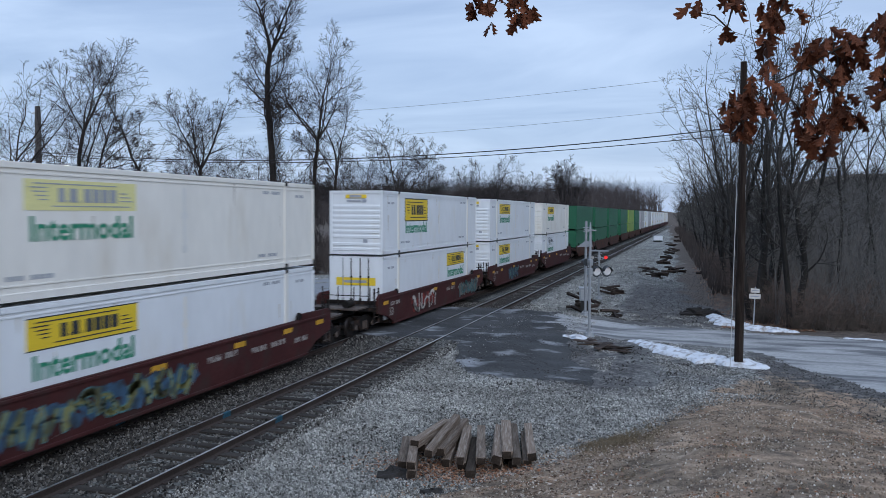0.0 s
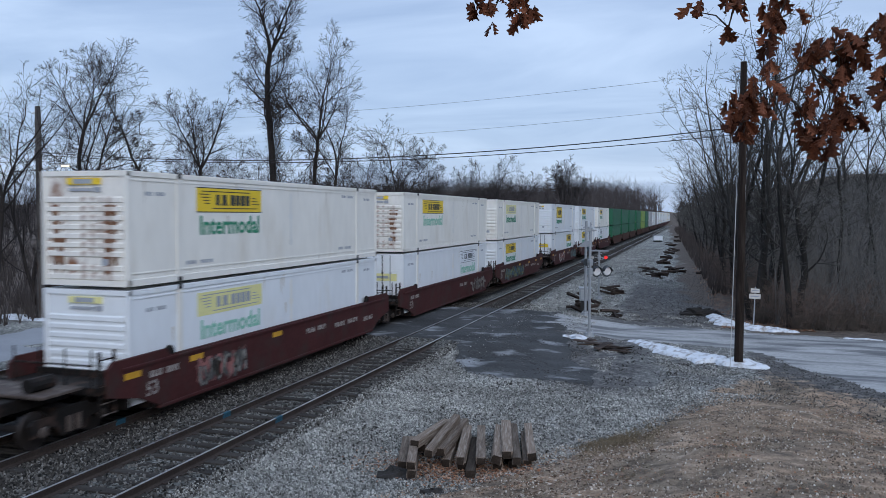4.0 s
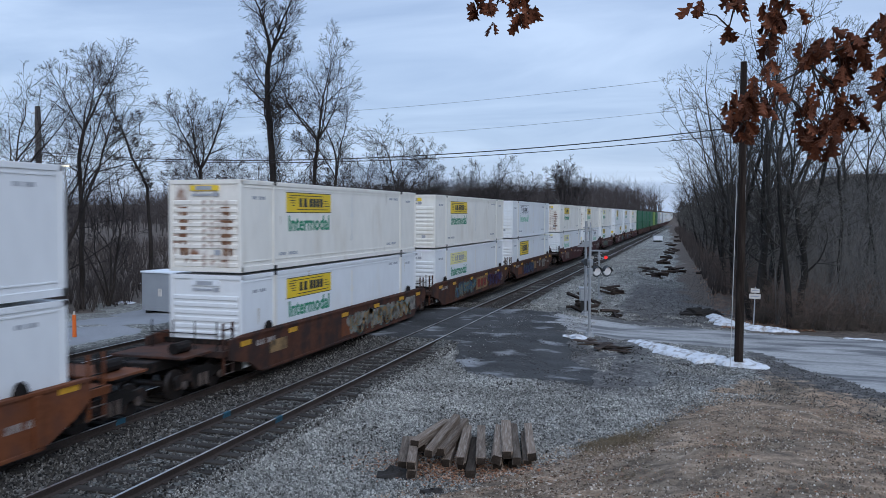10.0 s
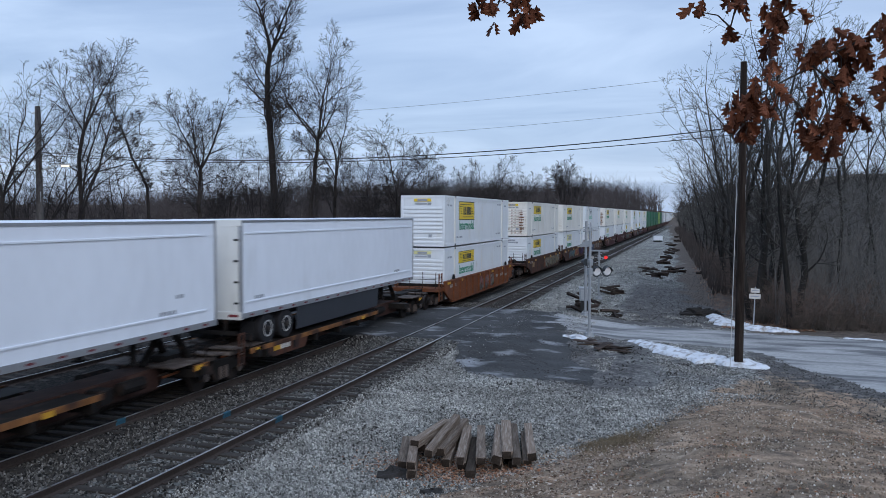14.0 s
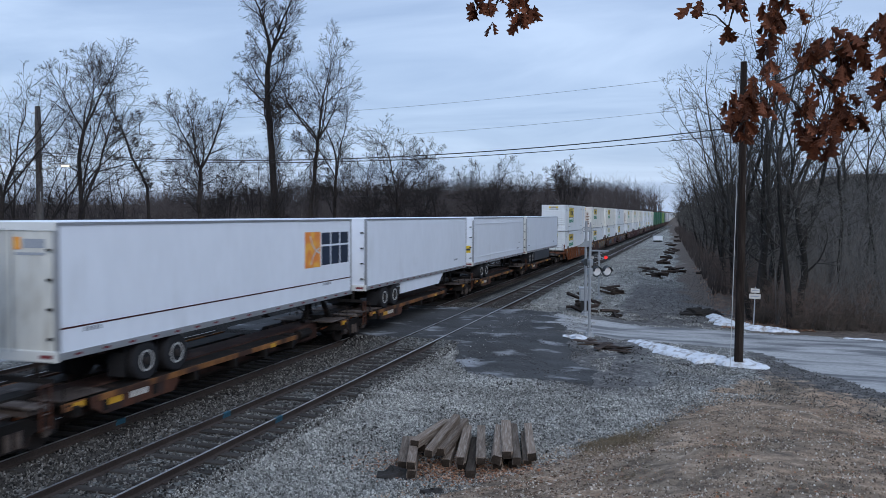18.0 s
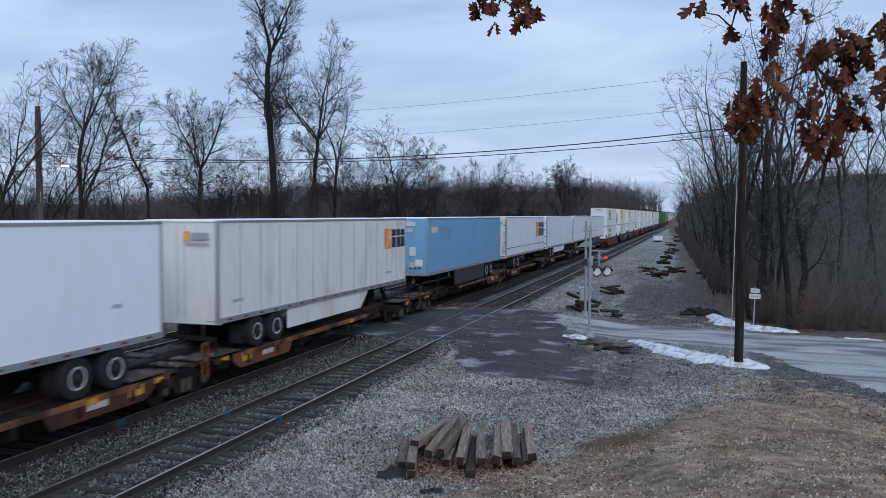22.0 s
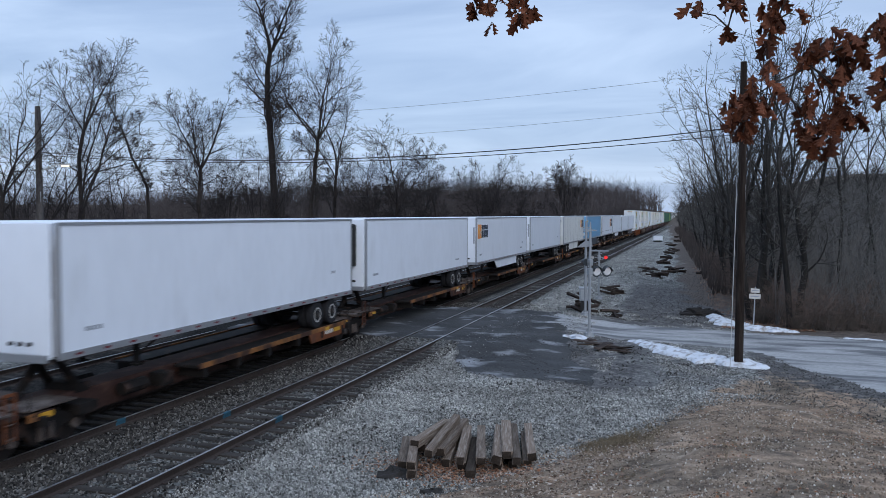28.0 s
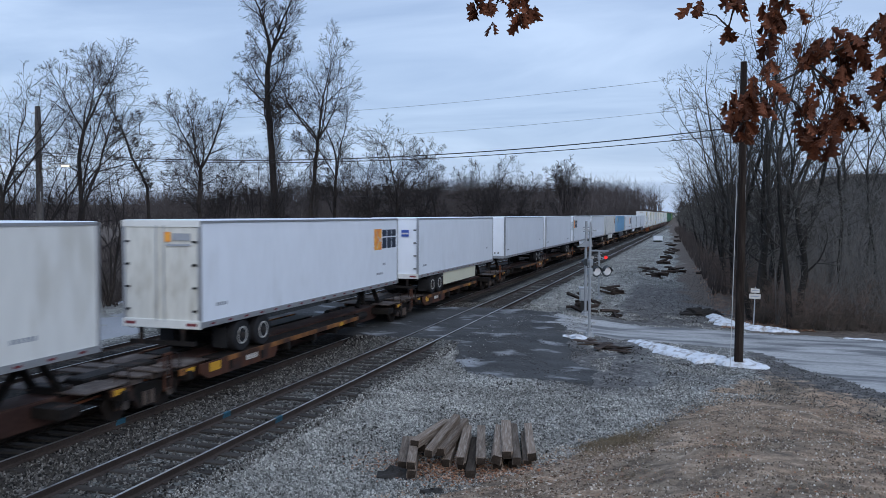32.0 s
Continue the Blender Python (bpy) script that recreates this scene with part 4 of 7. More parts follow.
# ---- bogies ----
def bogie(s):
    ob = runner("railway_bogie", s, "dark grimy four-wheel steel railway bogie", "bogie", "bogies under the train")
    prof = [(-1.25, 0.62), (-1.12, 0.72), (-0.7, 0.70), (-0.42, 0.82), (0.42, 0.82), (0.7, 0.70), (1.12, 0.72), (1.25, 0.62), (1.2, 0.34), (1.02, 0.34), (0.92, 0.5), (0.55, 0.46), (0.38, 0.22), (-0.38, 0.22), (-0.55, 0.46), (-0.92, 0.5), (-1.02, 0.34), (-1.2, 0.34)]
    for x in (-1.06, 0.94):
        f = part("side_frame", lambda: Geo().prism_x(prof, 0, 0.12), "grime", ob, key="side_frame", at=pose(x, 0, 0))
        for y in (-0.14, 0.14):
            part("spring", lambda: Geo().tube([(0.06, 0, 0.27), (0.06, 0, 0.62)], [0.1, 0.1], 8), "rust_deck", f, key="spring", at=pose(0.03 if x > 0 else -0.03, y, 0))
    for y in (-0.89, 0.89):
        w = part("wheelset", lambda: Geo().tube([(-1.0, 0, 0), (1.0, 0, 0)], [0.085] * 2, 10), "wheel_steel", ob, key="axle", at=pose(0, y, 0.42))
        WHEELSETS.append((w, s, y))
        for x in (-0.80, 0.68):
            part("wheel", lambda: Geo().disc_x(0, 0.12, 0, 0, 0.42, 26, 0.015), "wheel_steel", w, key="rail_wheel", at=pose(x, 0, 0))
        for x in (-1.1, 1.03):
            part("axle_cap", lambda: Geo().disc_x(0, 0.07, 0, 0, 0.12, 12, 0.01), "rust_deck", w, key="axle_cap", at=pose(x, 0, 0))
    part("bolster", lambda: Geo().box(-1.0, 1.0, -0.24, 0.24, 0.5, 0.78, c=0.03), "grime", ob, key="bolster")
    return ob


# ---- well cars ----
GRAF = [("graf_blue", (0.05, 0.095, 0.15)), ("graf_teal", (0.09, 0.20, 0.205)), ("graf_olive", (0.20, 0.20, 0.085)), ("graf_violet", (0.045, 0.042, 0.125)), ("graf_pink", (0.28, 0.12, 0.11)), ("graf_pale", (0.23, 0.215, 0.19)), ("graf_ochre", (0.26, 0.165, 0.08)), ("graf_red", (0.20, 0.032, 0.026))]
for nm, c in GRAF:
    M[nm] = material(nm.replace("graf", "spray_paint"), c, 0.6, var=0.25, coarse=1.5, bump=0.0, second=tuple(0.35 * q + 0.02 for q in c), second_at=(0.47, 0.6))


def spray(parent, x, y0, y1, z0, z1, mats, seed, n=9):
    """Sprayed shapes without letters: a cloudy ground, slanted jagged blocks over their outlines, and strokes."""
    rng = random.Random(seed)
    step = (y1 - y0) / n

    def blob(g, cy, cz, ry, rz, k, xx, jag):
        lean = rng.uniform(-0.35, 0.35)
        ring = []
        for q in range(k):
            t = 6.2832 * (q + rng.uniform(-0.3, 0.3)) / k
            m = 1 - jag * rng.random()
            zz = rz * math.sin(t) * m
            ring.append((xx, cy + ry * math.cos(t) * m + lean * zz, min(z1, max(z0, cz + zz))))
        g.add([(xx, cy, cz)] + ring, [(0, 1 + q, 1 + (q + 1) % k) for q in range(k)])
        return ring

    cloud, block, shade = Geo(), Geo(), Geo()

    def ribbon(g, pts, wide, xx):
        for (ya, za), (yb, zb) in zip(pts, pts[1:]):
            l = math.hypot(yb - ya, zb - za) or 1e-4
            ny, nz = -(zb - za) / l * wide, (yb - ya) / l * wide
            ey, ez = (yb - ya) / l * wide * 0.6, (zb - za) / l * wide * 0.6
            g.add([(xx, yy, min(z1 + 0.06, max(z0 - 0.06, zz))) for yy, zz in ((ya - ey + ny, za - ez + nz), (ya - ey - ny, za - ez - nz), (yb + ey - ny, zb + ez - nz), (yb + ey + ny, zb + ez + nz))], [(0, 1, 2, 3)])

    for i in range(n * 5):
        blob(cloud, y0 + (i + rng.random()) * step / 5, rng.uniform(z0 + 0.2, z1 - 0.15), step * rng.uniform(0.22, 0.5), (z1 - z0) * rng.uniform(0.2, 0.42), 11, x + 0.0002 * i, 0.5)
    zc, hz = (z0 + z1) / 2, (z1 - z0) * 0.40
    for i in range(n * 3):
        cy, cz = y0 + (i + rng.uniform(0.1, 0.9)) * step / 3, zc + rng.uniform(-0.12, 0.12)
        sweep, turn, tall = rng.uniform(0, 6.28), rng.uniform(1.6, 3.6) * rng.choice((-1, 1)), hz * rng.uniform(0.55, 1.0)
        lean = rng.uniform(-0.2, 0.5) * step
        if rng.random() < 0.5:
            pts = [(cy + step * 0.36 * math.cos(sweep + turn * k / 7), cz + tall * math.sin(sweep + turn * k / 7)) for k in range(8)]
        else:
            pts = [(cy - lean * 0.5, cz - tall), (cy + rng.uniform(-0.1, 0.1), cz + rng.uniform(-0.1, 0.1)), (cy + lean * 0.5, cz + tall)]
        wide = rng.uniform(0.03, 0.09)
        ribbon(shade, pts, wide + 0.035, x + 0.0095 + 0.00015 * i)
        ribbon(block, pts, wide, x + 0.0097 + 0.00015 * i)
    part("spray_cloud", cloud, mats[0], parent, "sprayed paint on the side sill", kind="stuff")
    part("spray_shade", shade, mats[2] if len(mats) > 2 else "black", parent, kind="stuff")
    part("spray_block", block, mats[1], parent, kind="stuff")
    slash = Geo()
    for i in range(n):
        cy, w = y0 + rng.random() * (y1 - y0), rng.uniform(0.012, 0.03)
        ya, yb = cy - rng.uniform(0.05, 0.3), cy + rng.uniform(0.05, 0.3)
        za, zb = z0 + rng.random() * (z1 - z0), z0 + rng.random() * (z1 - z0)
        xx = x + 0.021 + 0.0002 * i
        slash.add([(xx, ya - w, za), (xx, ya + w, za), (xx, yb + w, zb), (xx, yb - w, zb)], [(0, 1, 2, 3)])
    part("spray_slash", slash, rng.choice(["graf_pale", mats[1]]), parent, kind="stuff")


def well_car(s, kind, south, north, seed, sprays=(), marks="53", far=False):
    """One well unit; south and north are the distances from its middle to the ends of its platforms."""
    paint = {"maroon": "maroon", "brown": "rust_brown", "ribbed": "rust_orange"}[kind]
    words = {"maroon": "maroon steel well car with sprayed paint and worn stencils", "brown": "rusty brown steel well car with sprayed paint and patches", "ribbed": "orange-brown ribbed steel well car with yellow markers"}[kind]
    ob = runner("well_car", s, words, "freight car", "railway cars")
    rng = random.Random(seed)
    a = 8.55
    for side in (-1, 1):
        x0 = 1.38 if side > 0 else -1.48
        if kind == "ribbed":
            prof = [(-a, 0.95), (-a + 0.5, 0.62), (-a + 1.3, 0.26), (a - 1.3, 0.26), (a - 0.5, 0.62), (a, 0.95), (a, 1.42), (-a, 1.42)]
        elif kind == "maroon":
            prof = [(-a - 0.5, 0.85), (-a + 0.6, 0.62), (-a + 1.5, 0.24), (a - 1.5, 0.24), (a - 0.6, 0.62), (a + 0.5, 0.85), (a + 0.5, 1.50), (a + 0.3, 1.66), (a - 1.7, 1.68), (a - 1.85, 1.50), (-a + 1.85, 1.50), (-a + 1.7, 1.68), (-a - 0.3, 1.66), (-a - 0.5, 1.50)]
        else:
            prof = [(-a - 0.5, 0.85), (-a + 0.6, 0.60), (-a + 1.2, 0.24), (a - 1.2, 0.24), (a - 0.6, 0.60), (a + 0.5, 0.85), (a + 0.5, 1.42), (a - 0.3, 1.50), (-a + 0.3, 1.50), (-a - 0.5, 1.42)]
        sill = part("side_sill", lambda: Geo().prism_x(prof, 0, 0.10), paint, ob, key=("sill", kind), at=pose(x0, 0, 0))
        part("top_chord", lambda: Geo().box(-0.03, 0.14, -a, a, 1.40, 1.47, c=0.01), paint, sill, key=("chord", kind))
        part("bottom_chord", lambda: Geo().box(-0.02, 0.13, -a + 1.4, a - 1.4, 0.20, 0.28, c=0.01), paint, sill, key=("foot", kind))
        if kind == "ribbed":
            for k in range(11):
                part("rib", lambda: Geo().prism_y([(0.10, 0.28), (0.20, 0.32), (0.20, 1.38), (0.10, 1.40)], -0.08, 0.08), paint, sill, key="well_rib", at=pose(0 if side > 0 else -0.20, -a + 1.6 + k * (2 * a - 3.2) / 10, 0))
        for y in (-a + 1.9, a - 1.9):
            part("guide_lug", lambda: Geo().prism_x([(-0.2, 1.44), (0.2, 1.44), (0.13, 1.66), (0.02, 1.74), (-0.1, 1.68)], -0.02, 0.08), "grime", sill, key="lug", at=pose(0, y, 0))
        if side > 0:
            xs = 0.106 if kind != "ribbed" else 0.103
            for y in [] if far else [-a + 0.6, -a + 3.2, -1.0, 2.6, a - 3.0, a - 0.6]:
                if kind != "maroon" or rng.random() < 0.5:
                    part("yellow_marker", lambda: Geo().box(0, 0.004, -0.3, 0.3, 0, 0.16), "yellow_mark", sill, key="marker", at=pose(xs, y + rng.uniform(-0.3, 0.3), 1.16 if kind != "ribbed" else 1.26))
            for y, w, z in () if far else ((a - 5.2, 2.2, 0.85), (-a + 1.0, 1.2, 1.05), (1.0, 1.6, 0.95), (a - 2.4, 1.0, 0.75)):
                part("stencil_bar", bars(rng, y, y + w, z, z + 0.17, xs, 9, (4,)), "worn_stencil", sill, kind="stuff")
            if kind == "brown" and not far:
                for k in range(5):
                    y = rng.uniform(-a + 1.5, a - 2)
                    part("paint_patch", Geo().box(xs - 0.001, xs + 0.002, y, y + rng.uniform(0.6, 1.6), rng.uniform(0.4, 0.7), rng.uniform(0.95, 1.3)), rng.choice(["graf_ochre", "graf_pale", "rust_orange"]), sill)
            if marks and kind == "maroon" and not far:
                lettering(marks, 0.50, "worn_stencil", sill, side_face(xs + 0.004, -a + 1.1, 0.62), "white stencilled number", 0.012)
            for y0, y1, mats, sd in sprays:
                if mats[0] == "panel":
                    board = part("painted_panel", Geo().box(xs + 0.002, xs + 0.005, y0, y1, 0.42, 1.2), "graf_ochre", sill, "tan painted panel with dark red bars")
                    for k in range(3):
                        yk = y0 + 0.3 + k * (y1 - y0 - 0.4) / 3
                        part("panel_bar", Geo().box(xs + 0.007, xs + 0.010, yk, yk + 0.56, 0.56, 1.06), "graf_red", board)
                    continue
                spray(sill, xs + 0.006, y0, y1, 0.34, 1.22, mats, sd, max(4, int((y1 - y0) / 0.75)))
    part("well_floor", lambda: Geo().box(-1.38, 1.38, -a + 1.2, a - 1.2, 0.22, 0.36), "grime", ob, key="well_floor")
    for sgn, reach in ((-1, south), (1, north)):
        e = part("end_platform", Geo().prism_y([(-1.38, 0.95), (1.38, 0.95), (1.42, 1.14), (-1.42, 1.14)], sgn * (a - 0.45), sgn * (a + 0.75)), "grime" if kind == "maroon" else paint, ob)
        part("draft_beam", Geo().box(-0.42, 0.42, min(sgn * (a + 0.5), sgn * (reach - 0.25)), max(sgn * (a + 0.5), sgn * (reach - 0.25)), 0.82, 1.10, c=0.02), "grime", e)
        part("bulkhead", Geo().box(-1.36, 1.36, sgn * (a - 0.32) - 0.05, sgn * (a - 0.32) + 0.05, 0.4, 1.30), "grime", e)
        for x in () if far else (-1.1, -0.35, 0.4, 1.15):
            part("handrail", lambda: Geo().tube([(0, 0, 1.1), (0, 0, 2.0)], [0.022] * 2, 6), "grime", e, key="handrail", at=pose(x, sgn * (a + 0.66), 0))
        part("grab_bar", lambda: Geo().tube([(-1.1, 0, 1.62), (1.15, 0, 1.62)], [0.02] * 2, 6), "grime", e, key="grab_bar", at=pose(0, sgn * (a + 0.66), 0))
        if not far:
            lad = part("end_ladder", lambda: Geo().box(1.30, 1.36, -0.28, -0.22, 0.42, 1.95).box(1.30, 1.36, 0.22, 0.28, 0.42, 1.95), "grime" if kind == "maroon" else paint, e, key=("ladder", kind), at=pose(0, sgn * (a + 0.36), 0))
            for k in range(4):
                part("rung", lambda: Geo().tube([(1.33, -0.24, 0), (1.33, 0.24, 0)], [0.018] * 2, 6), "grime", lad, key="rung", at=pose(0, 0, 0.85 + 0.3 * k))
        for z in () if far else (0.45, 0.72):
            part("step", lambda: Geo().tube([(1.36, -0.25, 0), (1.36, 0.25, 0)], [0.018] * 2, 6), "rust_deck", e, key="step", at=pose(0, sgn * (a + 0.35), z))
        if reach - a > 2.2:
            part("crossover_deck", Geo().box(-1.2, 1.2, min(sgn * (a + 1.0), sgn * (reach - 0.7)), max(sgn * (a + 1.0), sgn * (reach - 0.7)), 1.16, 1.22, c=0.01), "rust_deck" if kind == "maroon" else paint, e)
            part("coupler", Geo().box(-0.14, 0.14, min(sgn * (reach - 0.5), sgn * (reach + 0.06)), max(sgn * (reach - 0.5), sgn * (reach + 0.06)), 0.78, 1.0, c=0.03), "grime", e)
            part("brake_cylinder", Geo().tube([(0.6, sgn * (a + 1.3), 1.38), (0.6, sgn * (a + 2.0), 1.38)], [0.16] * 2, 10), "grime", e)
    return ob


# ---- trailers and spine cars ----
def spine_car(s, south, north, flip, seed):
    """A narrow spine unit: a box beam with wheel decks under the trailer's axles and a hitch under its nose."""
    ob = runner("spine_car", s, "rusty spine car with weathered yellow-edged wheel decks", "freight car", "railway cars")
    sg = 1 if flip else -1
    part("spine_beam", Geo().box(-0.45, 0.45, -south + 2.2, north - 2.2, 0.36, 0.94, c=0.03).box(-0.3, 0.3, -south + 0.3, north - 0.3, 0.55, 0.93, c=0.02), "spine_brown", ob)
    for x in (-1.46, 0.62):
        d = part("wheel_deck", lambda: Geo().box(0, 0.84, -4.9, 4.9, 0.88, 0.95, c=0.01), "grime", ob, key="wheel_deck", at=pose(x, sg * 2.0, 0))
        part("deck_edge", lambda: Geo().prism_y([(0, 0.86), (0.06, 0.86), (0.06, 1.0), (0, 1.0)], -4.9, 4.9), "deck_orange", d, key="deck_edge", at=pose(0.79 if x > 0 else -0.01, 0, 0))
        for y in (-4.6, -2.8, -1.0, 1.0, 2.8, 4.6):
            part("outrigger", lambda: Geo().box(0, 0.84, -0.08, 0.08, 0.6, 0.88), "grime", d, key="outrigger", at=pose(0 if x > 0 else 0, y, 0))
        part("yellow_marker", lambda: Geo().box(0, 0.004, -0.16, 0.16, 0.84, 0.97), "yellow_mark", d, key="deck_marker", at=pose(0.852 if x > 0 else -0.014, 3.2, 0))
        for sgn, reach in ((-1, south), (1, north)):
            e = part("end_step", Geo().box(x + (0.0 if x > 0 else 0.12), x + (0.72 if x > 0 else 0.84), min(sgn * (reach - 1.75), sgn * (reach - 1.2)), max(sgn * (reach - 1.75), sgn * (reach - 1.2)), 0.90, 0.95, c=0.01), "grime", ob)
            part("step_edge", Geo().box(1.28 if x > 0 else -1.34, 1.34 if x > 0 else -1.28, min(sgn * (reach - 1.8), sgn * (reach - 1.15)), max(sgn * (reach - 1.8), sgn * (reach - 1.15)), 0.80, 0.97), "deck_orange", e)
            part("end_marker", Geo().box(1.342 if x > 0 else -1.346, 1.346 if x > 0 else -1.342, min(sgn * (reach - 1.78), sgn * (reach - 1.42)), max(sgn * (reach - 1.78), sgn * (reach - 1.42)), 0.82, 0.95), "yellow_mark", e)
            part("grab_post", Geo().tube([(x + (0.66 if x > 0 else 0.18), sgn * (reach - 1.2), 0.95), (x + (0.66 if x > 0 else 0.18), sgn * (reach - 1.2), 1.42), (x + (0.3 if x > 0 else 0.54), sgn * (reach - 1.2), 1.42), (x + (0.3 if x > 0 else 0.54), sgn * (reach - 1.2), 0.95)], [0.022] * 4, 6), "grime", e)
            part("bolster_arm", Geo().box(min(0, x), max(x + 0.84, 0), sgn * (reach - 1.48) - 0.09, sgn * (reach - 1.48) + 0.09, 0.66, 0.88, c=0.01), "grime", e)
    # deep side plates over the bogie at the trailer's wheels, stencilled and with a yellow block
    reach_w = north if flip else south
    tone = "rust_orange" if seed in (5, 7, 9) else "rust_brown"
    for side in (-1, 1):
        prof = [(sg * q, z) for q, z in ((3.7, 0.985), (4.0, 0.52), (reach_w - 2.3, 0.52), (reach_w - 1.9, 0.74), (reach_w - 1.9, 0.985))]
        sp = part("side_plate", Geo().prism_x(prof if flip else prof[::-1], side * 1.40 if side > 0 else -1.45, 1.45 if side > 0 else -1.40), tone, ob, "rusty side plate")
        if side > 0:
            a, b = sorted((sg * (reach_w - 2.9), sg * (reach_w - 2.35)))
            part("plate_block", Geo().box(1.451, 1.454, a, b, 0.70, 0.95), "yellow_mark", sp)
            rp = random.Random(seed + 400)
            c = sg * 5.4
            part("plate_stencil", bars(rp, c - 0.35, c + 0.35, 0.70, 0.86, 1.454, 4), "stencil", sp, kind="stuff")
    # crossover stand of upright bars and a step plate at either end
    for sgn, reach in ((-1, south), (1, north)):
        ye = sgn * (reach - 0.75)
        if sgn < 0:
            st = part("crossover_stand", Geo().box(1.20, 1.25, ye - 0.15, ye - 0.11, 0.5, 1.5).box(1.20, 1.25, ye + 0.11, ye + 0.15, 0.5, 1.5).box(1.20, 1.25, ye - 0.15, ye + 0.15, 1.44, 1.5), tone, ob, "rusty end stand")
            for z in (0.55, 0.85, 1.15):
                part("rung", lambda: Geo().tube([(1.22, -0.12, 0), (1.22, 0.12, 0)], [0.018] * 2, 6), "rust_deck", st, key="stand_rung", at=pose(0, ye, z))
        part("step_plate", Geo().box(0.35, 1.30, min(ye, sgn * (reach - 0.3)), max(ye, sgn * (reach - 0.3)), 1.05, 1.09), "rust_deck", ob)
        part("far_step_plate", Geo().box(-1.30, -0.35, min(ye, sgn * (reach - 0.3)), max(ye, sgn * (reach - 0.3)), 1.05, 1.09), "rust_deck", ob)
        part("deck_grating", Geo().box(-1.25, -0.34, min(sgn * (reach - 2.6), sgn * (reach - 1.2)), max(sgn * (reach - 2.6), sgn * (reach - 1.2)), 1.0, 1.03).box(0.34, 1.25, min(sgn * (reach - 2.6), sgn * (reach - 1.2)), max(sgn * (reach - 2.6), sgn * (reach - 1.2)), 1.0, 1.03), "rust_deck", ob)
    hy = -sg * 7.0
    h = part("hitch", lambda: Geo().tube([(-0.4, 0.7, 0.95), (-0.32, 0, 1.92)], [0.12, 0.09], 8).tube([(0.4, 0.7, 0.95), (0.32, 0, 1.92)], [0.12, 0.09], 8).tube([(0, -0.9, 0.95), (0, 0, 1.9)], [0.11, 0.1], 8).box(-0.5, 0.5, 0.5, 0.95, 0.9, 1.12, c=0.03), "grime", ob, key="hitch", at=pose(0, hy, 0))
    part("hitch_plate", lambda: Geo().box(-0.45, 0.45, -0.4, 0.4, 1.88, 1.95, c=0.02), "grime", h, key="hitch_plate")
    part("cross_bearer", Geo().box(-1.3, 1.3, hy - 0.3, hy + 0.3, 0.62, 0.86), "grime", ob)
    for sgn, reach in ((-1, south), (1, north)):
        e = part("end_frame", Geo().box(-1.05, 1.05, min(sgn * (reach - 1.15), sgn * (reach - 0.35)), max(sgn * (reach - 1.15), sgn * (reach - 0.35)), 0.86, 0.98, c=0.015), "rust_deck", ob)
        part("draft_pocket", Geo().box(-0.3, 0.3, min(sgn * (reach - 1.6), sgn * (reach - 0.1)), max(sgn * (reach - 1.6), sgn * (reach - 0.1)), 0.6, 1.12, c=0.04), "grime", e)
        part("slack_rod", Geo().tube([(0.75, sgn * (reach - 2.4), 0.72), (0.75, sgn * (reach - 0.4), 0.80)], [0.035] * 2, 6), "rust_orange", e)
        part("hose", Geo().tube([(0.5, sgn * (reach - 0.5), 0.85), (0.55, sgn * (reach - 0.2), 0.5), (0.5, sgn * (reach - 0.02), 0.55)], [0.03] * 3, 6), "seam", e)
    part("brake_reservoir", Geo().tube([(-0.75, -sg * 4.6, 0.78), (-0.75, -sg * 5.6, 0.78)], [0.2] * 2, 10), "grime", ob)
    part("brake_reservoir", Geo().tube([(0.72, -sg * 4.3, 0.74), (0.72, -sg * 5.2, 0.74)], [0.17] * 2, 10), "grime", ob)
    part("valve_box", Geo().box(0.5, 0.95, -sg * 3.6 - 0.25, -sg * 3.6 + 0.25, 0.55, 0.9, c=0.03), "grime", ob)
    part("spine_gusset", Geo().prism_y([(-1.0, 0.94), (-0.3, 0.55), (0.3, 0.55), (1.0, 0.94)], -sg * 2.6 - 0.05, -sg * 2.6 + 0.05), "rust_brown", ob)
    part("air_pipe", Geo().tube([(0.42, -south + 1.2, 0.70), (0.42, north - 1.2, 0.70)], [0.03] * 2, 6), "rust_deck", ob)
    return ob


TZ0, TZ1, TL = 1.05, 4.05, 15.9


def wheel_dish():
    """A road wheel's dished rim: an outer lip that falls back to a flat with hand holes left dark."""
    g = Geo()
    n = 20
    for r0, x0, r1, x1 in ((0.275, 0.0, 0.27, 0.02), (0.27, 0.02, 0.235, 0.018), (0.235, 0.018, 0.20, -0.012), (0.165, -0.012, 0.085, -0.006)):
        for k in range(n):
            a, b = 6.28319 * k / n, 6.28319 * (k + 1) / n
            g.add([(x0, r0 * math.cos(a), r0 * math.sin(a)), (x0, r0 * math.cos(b), r0 * math.sin(b)), (x1, r1 * math.cos(b), r1 * math.sin(b)), (x1, r1 * math.cos(a), r1 * math.sin(a))], [(0, 1, 2, 3)])
    for k in range(n):
        if k % 2:
            a, b = 6.28319 * k / n, 6.28319 * (k + 1) / n
            g.add([(-0.012, q * math.cos(t), q * math.sin(t)) for q, t in ((0.20, a), (0.20, b), (0.165, b), (0.165, a))], [(0, 1, 2, 3)])
    return g


